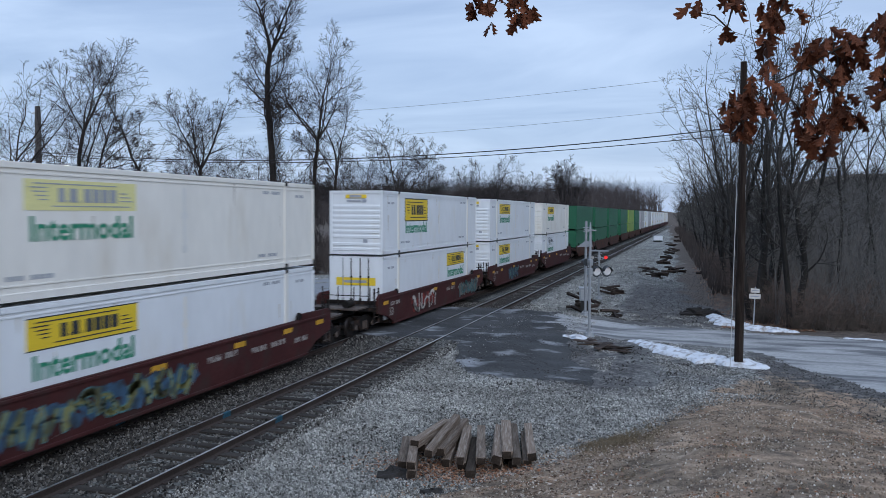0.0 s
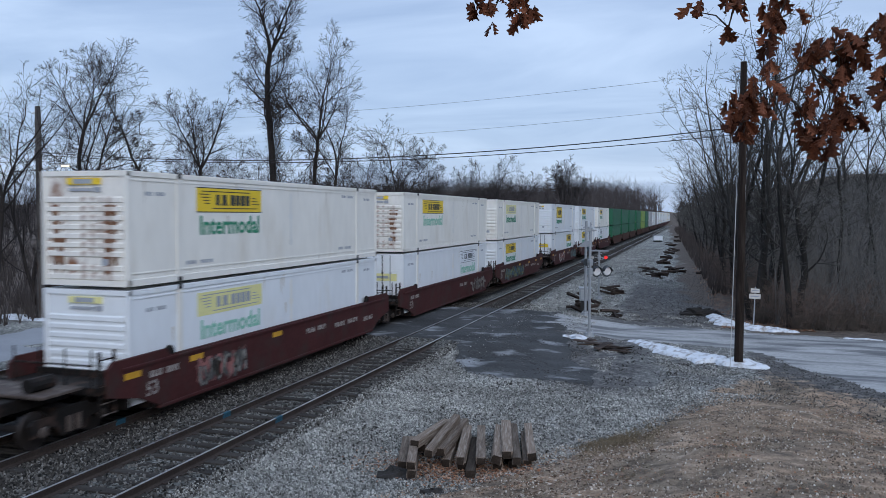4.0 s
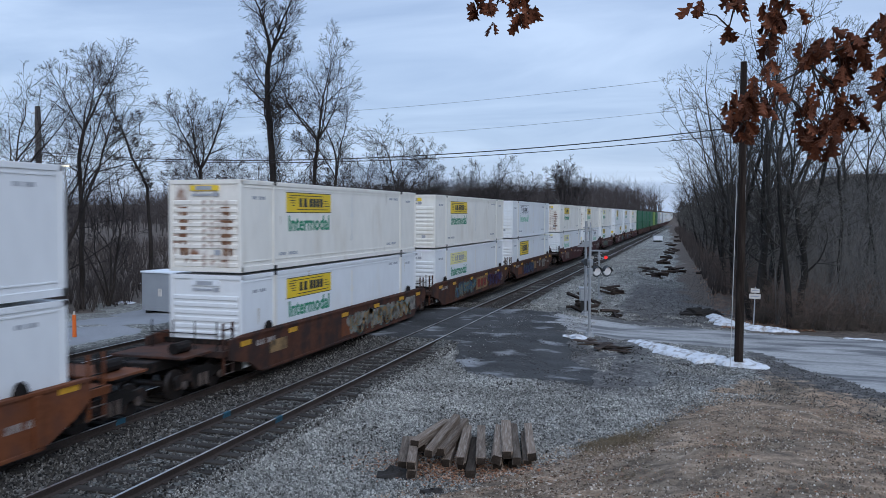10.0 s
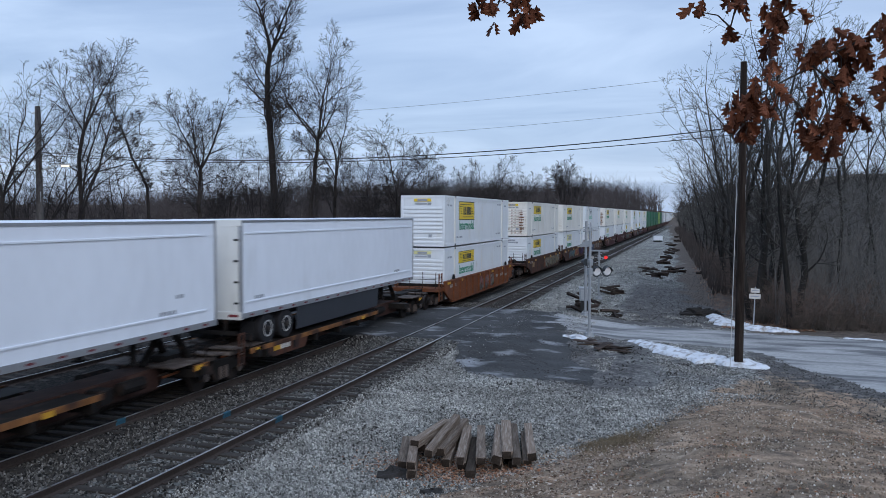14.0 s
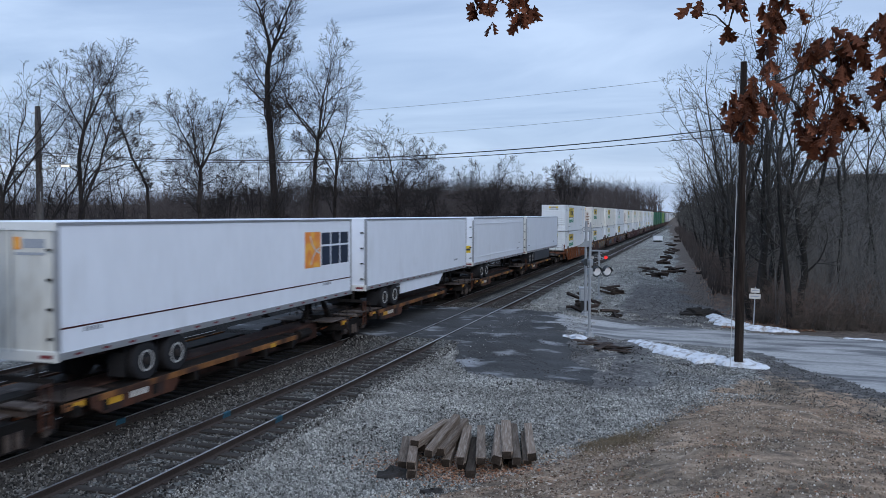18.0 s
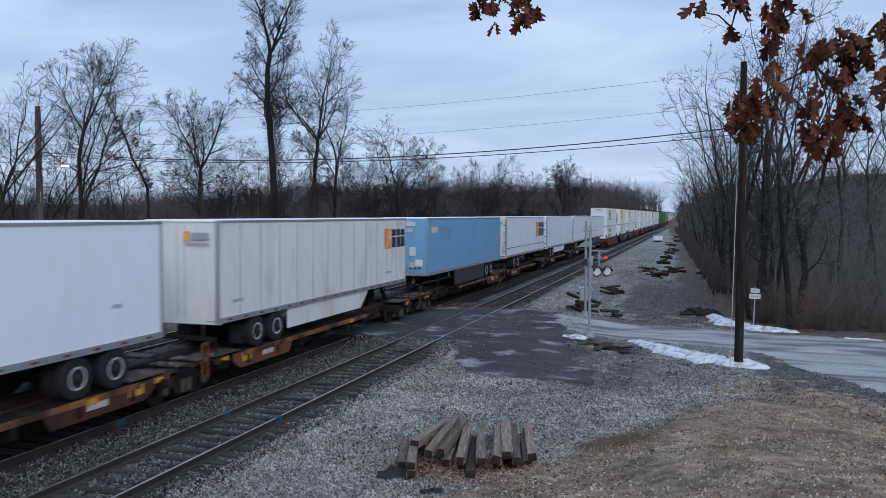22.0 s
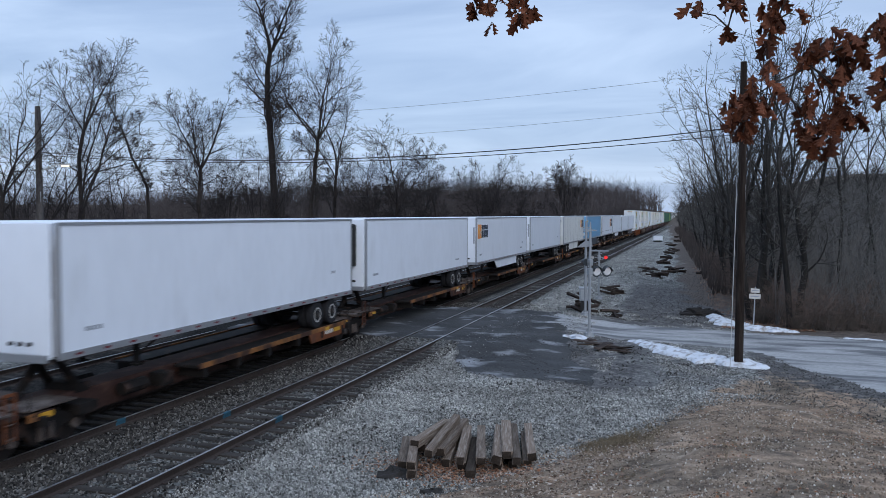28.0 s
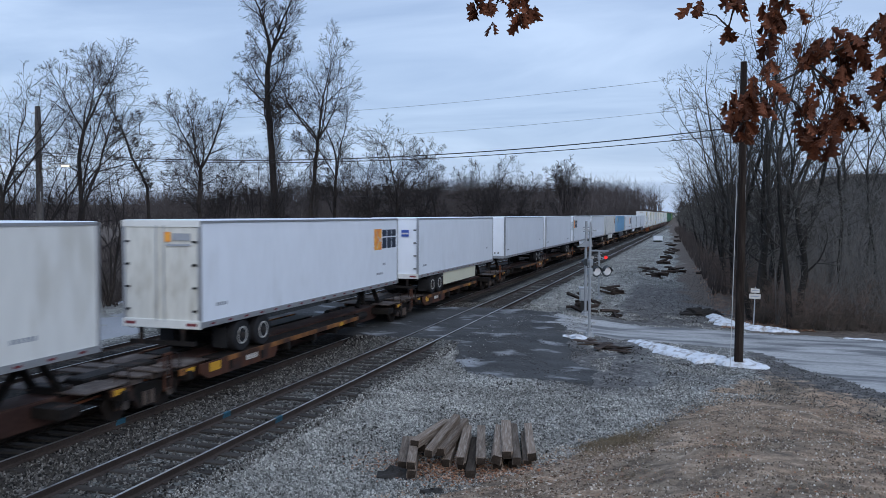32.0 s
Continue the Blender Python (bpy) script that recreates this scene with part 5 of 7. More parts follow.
def trailer(s, spec):
    """A road semi-trailer; z = 0 is the deck on which its tyres stand. flip: its nose points south, to the camera."""
    paint, flip = spec.get("paint", "trailer"), spec.get("flip", False)
    L = spec.get("length", TL)
    ob = runner("semi_trailer", s, spec["label"], "trailer", "trailers on spine cars", 0.95)
    h = L / 2
    part("body", lambda: Geo().box(-1.28, 1.28, -h + 0.06, h - 0.06, TZ0 + 0.02, TZ1 - 0.05), paint, ob, key=("tr_body", L))
    part("roof", lambda: Geo().box(-1.27, 1.27, -h + 0.02, h - 0.02, TZ1 - 0.06, TZ1, c=0.03), "trailer", ob, key=("tr_roof", L))
    for x in (-1.3, 1.27):
        part("top_rail", lambda: Geo().box(0, 0.03, -h, h, TZ1 - 0.09, TZ1 - 0.02), "alu", ob, key=("tr_top", L), at=pose(x, 0, 0))
        r = part("bottom_rail", lambda: Geo().box(0, 0.035, -h, h, TZ0 - 0.05, TZ0 + 0.11), "alu", ob, key=("tr_bot", L), at=pose(x, 0, 0))
        if x > 0:
            for k in range(17):
                part("reflector", lambda: Geo().box(0.036, 0.039, -0.11, 0.11, TZ0 + 0.005, TZ0 + 0.055), "stencil" if paint == "blue" and k % 2 else "red_mark", r, key="reflector", at=pose(0, -h + 0.6 + k * (L - 1.2) / 16, 0))
    for y in (-h, h - 0.1):
        for x in (-1.3, 1.2):
            part("corner_post", lambda: Geo().box(0, 0.1, 0, 0.1, TZ0 - 0.02, TZ1 - 0.02, c=0.012), "alu", ob, key="tr_post", at=pose(x, y, 0))
    riv = spec.get("posts", 0)
    for k in range(riv):
        part("panel_joint", lambda: Geo().box(1.279, 1.287, -0.014, 0.014, TZ0 + 0.16, TZ1 - 0.17), "alu", ob, key="tr_joint", at=pose(0, -h + (k + 1) * L / (riv + 1), 0))
    if spec.get("lines"):
        for z in (TZ0 + 0.45, TZ1 - 0.42):
            part("side_moulding", lambda: Geo().box(1.28, 1.31, -h + 0.3, h - 0.5, -0.025, 0.025, c=0.006), "trailer", ob, key=("moulding", L), at=pose(0, 0, z))
    if spec.get("stripe"):
        part("pin_stripe", Geo().box(1.281, 1.285, -h + 0.1, h - 0.1, TZ0 + 0.62, TZ0 + 0.66), spec["stripe"], ob)
    # running gear
    wy = (1 if flip else -1) * (h - spec.get("axles", 2.4 if flip else 2.9))
    for dy in (-0.63, 0.63):
        for x0 in (-1.25, -0.93, 0.66, 0.98):
            w = part("wheel", lambda: Geo().disc_x(0, 0.27, 0, 0, 0.5, 24, 0.04), "tyre", ob, "black road tyre", key="tyre", at=pose(x0, wy + dy, 0.5))
            if abs(x0) > 0.95:
                part("rim", lambda: wheel_dish(), "rim", w, "worn white wheel rim", key="rim", at=pose(0.262 if x0 > 0 else -0.012, 0, 0))
                part("hub", lambda: Geo().disc_x(-0.05, 0.05, 0, 0, 0.10, 12, 0.012), "wheel_steel", w, key="hub", at=pose(0.27 if x0 > 0 else -0.05, 0, 0))
        part("axle", lambda: Geo().tube([(-0.95, 0, 0.5), (0.95, 0, 0.5)], [0.07] * 2, 8), "grime", ob, key="tr_axle", at=pose(0, wy + dy, 0))
    part("bogie_slider", Geo().box(-0.55, 0.55, wy - 1.6, wy + 1.6, 0.75, TZ0 - 0.02), "grime", ob)
    ly = (-1 if flip else 1) * (h - 3.1)
    for x in (-0.9, 0.8):
        part("landing_leg", lambda: Geo().box(0, 0.11, -0.06, 0.06, 0.38, TZ0).box(-0.06, 0.17, -0.12, 0.12, 0.34, 0.39), "grime", ob, key="leg", at=pose(x, ly, 0))
    part("leg_brace", Geo().tube([(-0.85, ly, 0.6), (0.85, ly, 0.9)], [0.03] * 2, 6).tube([(0.85, ly, 0.55), (0.85, ly + (1.0 if flip else -1.0), 1.0)], [0.03] * 2, 6), "grime", ob)
    part("cross_members", Geo().box(-1.2, 1.2, -h + 0.1, h - 0.1, TZ0 - 0.06, TZ0 + 0.02), "grime", ob)
    if spec.get("skirt"):
        m = spec["skirt"]
        a, b = (ly + 1.9, wy - 1.4) if flip else (wy + 1.4, ly - 1.4)
        cut = spec.get("cut", 0.9)
        lo = spec.get("skirt_low", 0.46 if m == "trailer" else 0.32)
        prof = [(a, TZ0), (b, TZ0), (b, lo), (a + cut, lo)] if flip else [(a, TZ0), (b, TZ0), (b - cut, lo), (a, lo)]
        for x in (-1.25, 1.21):
            part("side_skirt", Geo().prism_x(prof, x, x + 0.04), m, ob, "dark side skirt" if m == "skirt_black" else "pale side skirt")
    # the end that faces the camera
    face = spec.get("end", "trailer")
    if flip:
        n = part("nose_wall", lambda: Geo().box(-1.2, 1.2, -h - 0.01, -h + 0.07, TZ0, TZ1 - 0.05, c=0.01), face, ob, key="nose")
        part("nose_sill", lambda: Geo().box(-1.25, 1.25, -h - 0.03, -h + 0.05, TZ0 - 0.05, TZ0 + 0.12), "alu", n, key="nose_sill")
        for k, x in enumerate((0.35, 0.6, 0.85)):
            part("air_coupling", lambda: Geo().disc_x(-0.04, 0.04, -h - 0.05, 0, 0.05, 8), "seam", n, key="coupling", at=pose(x, 0, TZ0 + 0.35))
        if spec.get("reefer"):
            part("cooling_unit", Geo().box(-0.85, 0.85, -h - 0.42, -h, TZ0 + 1.0, TZ1 - 0.25, c=0.05), "seam", n)
            part("unit_cover", Geo().box(-0.85, 0.2, -h - 0.45, -h - 0.40, TZ0 + 1.1, TZ1 - 1.3, c=0.02), "trailer", n)
        if paint == "blue":
            for x, z, w, q, mt in ((0.45, 2.05, 0.17, 0.45, "skirt_cream"), (-0.05, 1.45, 0.16, 0.25, "stencil"), (0.4, 1.4, 0.14, 0.3, "stencil"), (0.8, 1.5, 0.2, 0.35, "trailer_dull"), (0.1, 3.6, 0.5, 0.24, "stencil"), (0.1, 3.3, 0.35, 0.18, "stencil")):
                part("nose_box", Geo().box(x - w, x + w, -h - 0.05, -h, z, z + q, c=0.01), mt, n)
        else:
            part("nose_text_bar", Geo().box(-0.9, -0.3, -h - 0.016, -h - 0.01, TZ1 - 0.42, TZ1 - 0.32).box(1.06, 1.16, -h - 0.016, -h - 0.01, TZ1 - 1.7, TZ1 - 0.65), "grey_letter", n)
            part("nose_door", Geo().box(-0.35, -0.05, -h - 0.018, -h - 0.01, TZ1 - 0.75, TZ1 - 0.68), "grey_letter", n)
            part("lamp_bracket", Geo().box(0.2, 0.75, -h - 0.04, -h - 0.01, TZ0 + 0.30, TZ0 + 0.37), "seam", n)
    else:
        for x in (-1.19, 0.01):
            dr = part("door", lambda: Geo().box(0, 1.18, -h - 0.012, -h + 0.07, TZ0 + 0.16, TZ1 - 0.2, c=0.008), face, ob, "grimy trailer door" if face == "door_grime" else "", key="tr_door", at=pose(x, 0, 0))
            part("lock_rod", lambda: Geo().tube([(0, -h - 0.03, TZ0 + 0.1), (0, -h - 0.03, TZ1 - 0.16)], [0.018] * 2, 6), "galv", dr, key="tr_rod", at=pose(1.06 if x < 0 else 0.12, 0, 0))
            for z in (0.4, 1.05, 1.7, 2.35):
                part("hinge", lambda: Geo().box(0, 0.14, -h - 0.03, -h, 0, 0.06), "seam", dr, key="tr_hinge", at=pose(0 if x < 0 else 1.04, 0, TZ0 + z))
        part("rear_header", lambda: Geo().box(-1.3, 1.3, -h - 0.015, -h + 0.07, TZ1 - 0.2, TZ1 - 0.01, c=0.01), face if face != "door_grime" else "trailer_dull", ob, key="rear_header")
        part("rear_sill", lambda: Geo().box(-1.3, 1.3, -h - 0.03, -h + 0.1, TZ0 - 0.08, TZ0 + 0.16, c=0.01), "trailer_dull", ob, key="rear_sill")
        for x in (-1.2, 0.85):
            part("tail_light", lambda: Geo().box(0, 0.35, -h - 0.036, -h - 0.03, TZ0, TZ0 + 0.08), "red_mark", ob, key="tail", at=pose(x, 0, 0))
        part("rear_bumper", lambda: Geo().box(-1.1, 1.1, -h, -h + 0.1, 0.48, 0.60).box(-0.75, -0.65, -h, -h + 0.08, 0.6, TZ0).box(0.65, 0.75, -h, -h + 0.08, 0.6, TZ0), "grime", ob, key="bumper")
        for x in (-1.22, 0.66):
            part("mud_flap", lambda: Geo().box(0, 0.5, 0, 0.015, 0.2, 0.8), "tyre", ob, key="flap", at=pose(x, wy - 1.35, 0))
        if spec.get("end_logo") == "orange":
            part("door_logo", Geo().box(0.15, 0.35, -h - 0.02, -h - 0.014, TZ1 - 0.62, TZ1 - 0.34), "orange_vinyl", ob)
            part("door_logo_bar", Geo().box(0.40, 1.0, -h - 0.02, -h - 0.014, TZ1 - 0.58, TZ1 - 0.38).box(0.2, 1.0, -h - 0.02, -h - 0.014, TZ1 - 0.74, TZ1 - 0.68), "grey_letter", ob)
        if spec.get("end_logo") == "blue":
            for x in (-0.62, 0.60):
                part("door_logo", Geo().box(x - 0.2, x + 0.2, -h - 0.02, -h - 0.014, TZ1 - 0.95, TZ1 - 0.62), "blue_logo", ob)
                part("door_logo_bar", Geo().box(x - 0.17, x + 0.17, -h - 0.024, -h - 0.018, TZ1 - 0.84, TZ1 - 0.76), "stencil", ob)
        if spec.get("end_logo") == "yellow":
            part("door_logo", Geo().box(0.75, 1.1, -h - 0.02, -h - 0.014, TZ0 + 0.75, TZ0 + 1.2), "yellow", ob)
            part("door_logo_bar", Geo().box(0.78, 1.07, -h - 0.024, -h - 0.018, TZ0 + 0.9, TZ0 + 1.02), "black", ob)
    # logo on the side: an orange panel with pale arcs, and three dark blocks
    if "logo" in spec:
        y = spec["logo"]
        k = spec.get("logo_size", 0.86)
        zt, zb = TZ1 - 0.48, TZ1 - 0.48 - 1.06 * k
        lg = part("side_logo", Geo().box(1.281, 1.285, y, y + 1.02 * k, zb, zt), "orange_vinyl", ob, "orange logo panel")
        g = Geo()
        for c, q in (((y + 1.1 * k, zt + 0.16 * k), 0.85 * k), ((y + 1.1 * k, zb - 0.18 * k), 0.8 * k)):
            for i in range(8):
                a0, a1 = [math.pi * (0.55 + 0.9 * (i + j) / 8) for j in (0, 1)]
                pts = [(1.287, c[0] + r * math.cos(a), c[1] + r * math.sin(a)) for a, r in ((a0, q), (a0, q - 0.06 * k), (a1, q - 0.06 * k), (a1, q))]
                if all(y < p[1] < y + 1.02 * k and zb < p[2] < zt for p in pts):
                    g.add(pts, [(0, 1, 2, 3)])
        if g.f:
            part("logo_arc", g, "stencil", lg)
        zm = zb + 0.60 * (zt - zb)
        for i in range(3):
            y1 = y + (1.10 + i * 0.68) * k
            part("logo_block", Geo().box(1.281, 1.285, y1, y1 + 0.60 * k, zm + 0.03 * k, zt - 0.04).box(1.281, 1.285, y1, y1 + 0.60 * k, zb + 0.04, zm - 0.03 * k), "navy", lg, "dark logo block")
    rng = random.Random(int(s * 7) % 997)
    for y, z, n in ((h - 2.6, 0.5, 6), (-h + 0.8, 0.5, 5), (h - 1.9, 0.9, 3)):
        if rng.random() < 0.8:
            part("serial_bar", bars(rng, y, y + 0.12 * n, TZ0 + z, TZ0 + z + 0.1, 1.284, n, ()), "grey_letter", ob, kind="stuff")
    if paint == "blue":
        part("repaint_patch", Geo().box(1.281, 1.284, -h + 2.1, -h + 4.2, TZ1 - 1.25, TZ1 - 0.5), "repaint", ob, "dull grey-blue repainted patch")
        part("side_label", Geo().box(1.281, 1.284, -h + 0.6, -h + 1.7, TZ1 - 0.8, TZ1 - 0.5), "stencil", ob)
        part("side_label_mark", Geo().box(1.285, 1.287, -h + 0.6, -h + 0.85, TZ1 - 0.8, TZ1 - 0.5), "yellow", ob)
    return ob


# stacks: south end, paint of upper and lower box, signs; y where the clip starts
STACKS = [
    (33.25, dict(side="boxed"), dict(end="door", end_sign="yellow", side="yellow"), "maroon", (33.25, 1.6), [((3.6, 7.6), ("graf_pale", "graf_teal", "black")), ((-4.6, -1.0), ("graf_red", "stencil"))]),
    (53.0, dict(paint="white"), dict(), "maroon", None, [((-3.0, 0.5), ("graf_teal", "graf_blue"))]),
    (72.9, dict(paint="cream", side="yellow"), dict(side="white"), "maroon", None, []),
    (10.35, dict(paint="cream", side="pale", word_mat="green_letter", end_sign="white"), dict(side="yellow"), "maroon", None, [((-6.2, 0.3), ("graf_blue", "graf_olive", "graf_teal"))]),
    (-8.6, dict(paint="rusty_white", side="yellow", word_mat="pale_green"), dict(end="door", end_sign="pale", side="white", word_mat="pale_green"), "maroon", None, [((4.0, 6.6), ("maroon", "graf_pale"))]),
    (-27.9, dict(paint="rusty_white", side="yellow"), dict(side="pale", word_mat="pale_green", end_sign="pale"), "maroon", None, [((-5.5, -3.0), ("graf_pink", "graf_pale"))]),
    (-50.75, dict(side="white", word_mat="pale_green", end_sign="white"), dict(side="boxed", word=False), "brown", None, [((-4.6, -0.4), ("graf_violet", "graf_blue", "black"))]),
    (-69.85, dict(paint="cream"), dict(side="pale", end_sign="white", word_mat="green_letter"), "brown", None, [((-4.6, -0.4), ("graf_blue", "graf_teal", "graf_ochre")), ((-0.2, 2.6), ("panel",)), ((3.0, 6.6), ("graf_violet", "maroon", "graf_violet"))]),
    (-89.05, dict(paint="rusty_white", side="yellow"), dict(side="yellow", end_sign="white"), "brown", None, [((-0.5, 6.8), ("graf_pale", "graf_ochre", "graf_teal"))]),
    (-112.25, dict(side="boxed"), dict(side="yellow", end_sign="pale"), "ribbed", None, [((-1.0, 3.0), ("graf_pink", "graf_pale", "black"))]),
]
# boxes further up the train
AHEAD = ["green"] * 3 + ["green", "lime", "green"] + ["grey_box", "white", "grey_box"] + ["white"] * 6 + ["cream", "white", "white"]


def make_train():
    units = []  # south end, north end, kind
    for south, up, low, kind, _, sp in STACKS:
        units.append([south, south + CL, kind, up, low, sp])
    y = 95.5
    for i, paint in enumerate(AHEAD):
        base = dict(far=True, paint=paint, side=None if paint in ("green", "lime", "grey_box") else "yellow", end_sign=None if paint in ("green", "lime", "grey_box") else "yellow", word=paint != "cream", end="door" if paint in ("green", "lime") else "rib")
        units.append([y, y + CL, "brown" if paint not in ("white", "cream") else "maroon", base, base, []])
        y += 19.2 if i % 3 < 2 else 23.0
    units.sort(key=lambda q: q[0])
    for i, (a, b, kind, up, low, sp) in enumerate(units):
        gap_s = a - units[i - 1][1] if i else 5.0
        gap_n = units[i + 1][0] - b if i + 1 < len(units) else 5.0
        mid = (a + b) / 2
        spr = [(y0, y1, mats, i * 5 + k) for k, ((y0, y1), mats) in enumerate(sp)]
        well_car(mid, kind, CL / 2 + gap_s / 2, CL / 2 + gap_n / 2, i, spr, far=bool(up.get("far")))
        container(mid, 0.42, dict(low, seed=2 * i))
        container(mid, 0.42 + CH + 0.09, dict(up, seed=2 * i + 1))
        if gap_n > 5:
            bogie(b + gap_n / 2 - 1.85)
        else:
            bogie(b + gap_n / 2)
        if gap_s > 5 and i:
            bogie(a - gap_s / 2 + 1.85)
    bogie(units[0][0] - 0.7)


make_train()

TRAILERS = [
    (-133.2, 15.8, dict(label="white trailer with side mouldings and a dark skirt", lines=True, axles=2.3, skirt="skirt_black", skirt_low=0.2, end="trailer_dull", cut=0.1)),
    (-150.1, 15.6, dict(label="plain white trailer with a low side moulding on a spine car", lines=True, end="trailer", end_logo="yellow")),
    (-167.5, 15.7, dict(label="plain white trailer with a pale side skirt on a spine car", skirt="trailer", end="trailer", posts=0)),
    (-184.8, 15.75, dict(label="white trailer with an orange and navy logo and thin stripe", stripe="maroon", axles=3.65, logo=11.7 - 15.75 / 2, logo_size=1.22, end="door_grime", end_logo="orange")),
    (-203.3, 16.4, dict(label="blue trailer with a black skirt riding nose to the south", paint="blue", flip=True, end="blue", axles=3.1, skirt="skirt_black", skirt_low=0.1, cut=0.2)),
    (-222.75, 16.0, dict(label="dusty ribbed white trailer with an orange and navy logo", paint="trailer_dull", posts=12, skirt="trailer_dull", logo=13.2 - 8.0, end="door_grime", end_logo="orange")),
    (-241.45, 16.05, dict(label="clean plain white trailer riding nose to the south", flip=True)),
    (-259.4, 16.1, dict(label="white trailer with orange and navy logo, pale skirt", flip=True, logo=0.35 - 8.05, skirt="trailer")),
    (-277.7, 16.0, dict(label="white refrigerated trailer with a dark cooling unit", flip=True, reefer=True)),
    (-295.15, 15.75, dict(label="plain white trailer with small vents riding nose to the south", flip=True)),
    (-315.02, 15.8, dict(label="white trailer with blue door logos and a cream skirt", end="trailer", end_logo="blue", axles=3.12, skirt="skirt_cream", cut=0.1)),
    (-334.0, 15.8, dict(label="white trailer with an orange and navy logo and red reflectors", logo=12.9 - 7.9, end="door_grime", end_logo="orange")),
    (-354.2, 15.9, dict(label="off-white trailer with a grey lower band", paint="trailer_dull")),
]


def make_trailers():
    n = len(TRAILERS)
    for i, (a, length, spec) in enumerate(TRAILERS):
        b = a + length
        north = (STACKS[-1][0] if i == 0 else TRAILERS[i - 1][0]) - b
        south = a - (TRAILERS[i + 1][0] + TRAILERS[i + 1][1]) if i + 1 < n else 4.0
        mid = (a + b) / 2
        pin_n, pin_s = length / 2 + north / 2, length / 2 + south / 2
        spine_car(mid, pin_s, pin_n, spec.get("flip", False), i)
        trailer(mid, dict(spec, length=length))
        if i in (4, 9):
            bogie(a - south / 2 + 1.75)
            bogie(a - south / 2 - 1.75)
        else:
            bogie(a - south / 2)
        if i == 0:
            bogie(b + north / 2 - 1.7)


make_trailers()


# ---- bare winter trees ----
def winter_tree(seed, height, girth, spine=None, fork=0.5, leaders=3, lower=6, low_from=0.25, spread=0.5, kids=(10, 8, 5), tip=0.008, low_reach=0.42, stems=1):
    """Trunk and crown of a leafless tree: a bending trunk that forks into rising leaders, arching lower limbs, and finer branches down to twigs.
    spine: bends of the trunk as (sideways, up); stems: trunks from one root."""
    rng = random.Random(seed)
    trunk, crown = Geo(), Geo()

    def turn_from(d, ang, around):
        ref = Vector((0, 0, 1)) if abs(d.z) < 0.95 else Vector((1, 0, 0))
        u = d.cross(ref).normalized()
        w = d.cross(u)
        return (d * math.cos(ang) + (u * math.cos(around) + w * math.sin(around)) * math.sin(ang)).normalized()

    def limb(p, d, length, r, level):
        segs, sides = (9, 6, 4, 2)[level], (6, 4, 3, 3)[level]
        wob, up = (0.11, 0.12, 0.11, 0.08)[level], (0.045, 0.03, 0.03, 0.025)[level]
        ps, rs, ds = [p.copy()], [r], [d.copy()]
        for i in range(segs):
            d = (d + Vector((rng.gauss(0, wob), rng.gauss(0, wob), rng.gauss(0, wob * 0.6) + up))).normalized()
            p = p + d * (length / segs)
            ps.append(p.copy())
            ds.append(d.copy())
            rs.append(max(tip * (1.0 if level < 2 else 0.8), r * (1 - 0.93 * (i + 1) / segs)))
        crown.tube(ps, rs, sides, cap=False)
        if level == 3:
            return
        n, a0 = kids[level], rng.uniform(0, 6.28)
        for k in range(n):
            q = 0.14 + 0.84 * (k + rng.uniform(0.1, 0.9)) / n
            j = min(int(q * segs), segs - 1)
            at = ps[j].lerp(ps[j + 1], q * segs - j)
            nd = turn_from(ds[j + 1], rng.uniform(0.5, 1.05), a0 + k * 2.6 + rng.uniform(-0.5, 0.5))
            l = length * (0.50, 0.55, 0.72)[level] * (1.12 - q) ** 0.5 * rng.uniform(0.6, 1.15)
            limb(at, nd, l, max(tip, rs[j] * rng.uniform(0.42, 0.62)), level + 1)

    for st in range(stems):
        away = 2 * math.pi * st / stems + rng.uniform(-0.3, 0.3)
        lean = 0.0 if stems == 1 else rng.uniform(0.12, 0.38)
        h = height * (1.0 if st == 0 else rng.uniform(0.75, 1.0))
        r0 = girth * (1.0 if st == 0 else rng.uniform(0.6, 0.9))
        pts, rad = [], []
        if spine:
            n = 14
            for i in range(n + 1):
                z = -0.3 + (spine[-1][1] + 0.3) * i / n
                k = max(0, min(len(spine) - 2, sum(1 for q in spine[1:] if q[1] < z)))
                (xa, za), (xb, zb) = spine[k], spine[k + 1]
                f = min(1.0, max(0.0, (z - za) / (zb - za)))
                pts.append(Vector((xa + (xb - xa) * f + rng.gauss(0, 0.04), rng.gauss(0, 0.07) + 0.03 * i * math.sin(i * 0.7 + seed), z)))
        else:
            n = 9
            d, p = Vector((math.cos(away) * lean, math.sin(away) * lean, 1)).normalized(), Vector((0, 0, -0.3))
            for i in range(n + 1):
                pts.append(p.copy())
                d = (d + Vector((rng.gauss(0, 0.06), rng.gauss(0, 0.06), 0.04))).normalized()
                p = p + d * (h * fork / n)
        for i in range(n + 1):
            rad.append(r0 * ((1.25 if i == 0 else 1.0) - (0.80 if spine and spine[-1][1] > 0.85 * height else 0.42) * i / n))
        trunk.tube(pts, rad, 9)
        top = (pts[-1] - pts[-2]).normalized()
        room = max(h - pts[-1].z, 0.25 * h)
        a0 = rng.uniform(0, 6.28)
        for k in range(leaders):
            ang = spread * (0.35 if k == 0 else rng.uniform(0.65, 1.1))
            limb(pts[-1], turn_from(top, ang, a0 + k * 6.283 / leaders + rng.uniform(-0.4, 0.4)), room * (1.1 if k == 0 else rng.uniform(0.85, 1.1)), rad[-1] * (0.82 if k == 0 else rng.uniform(0.5, 0.75)), 0)
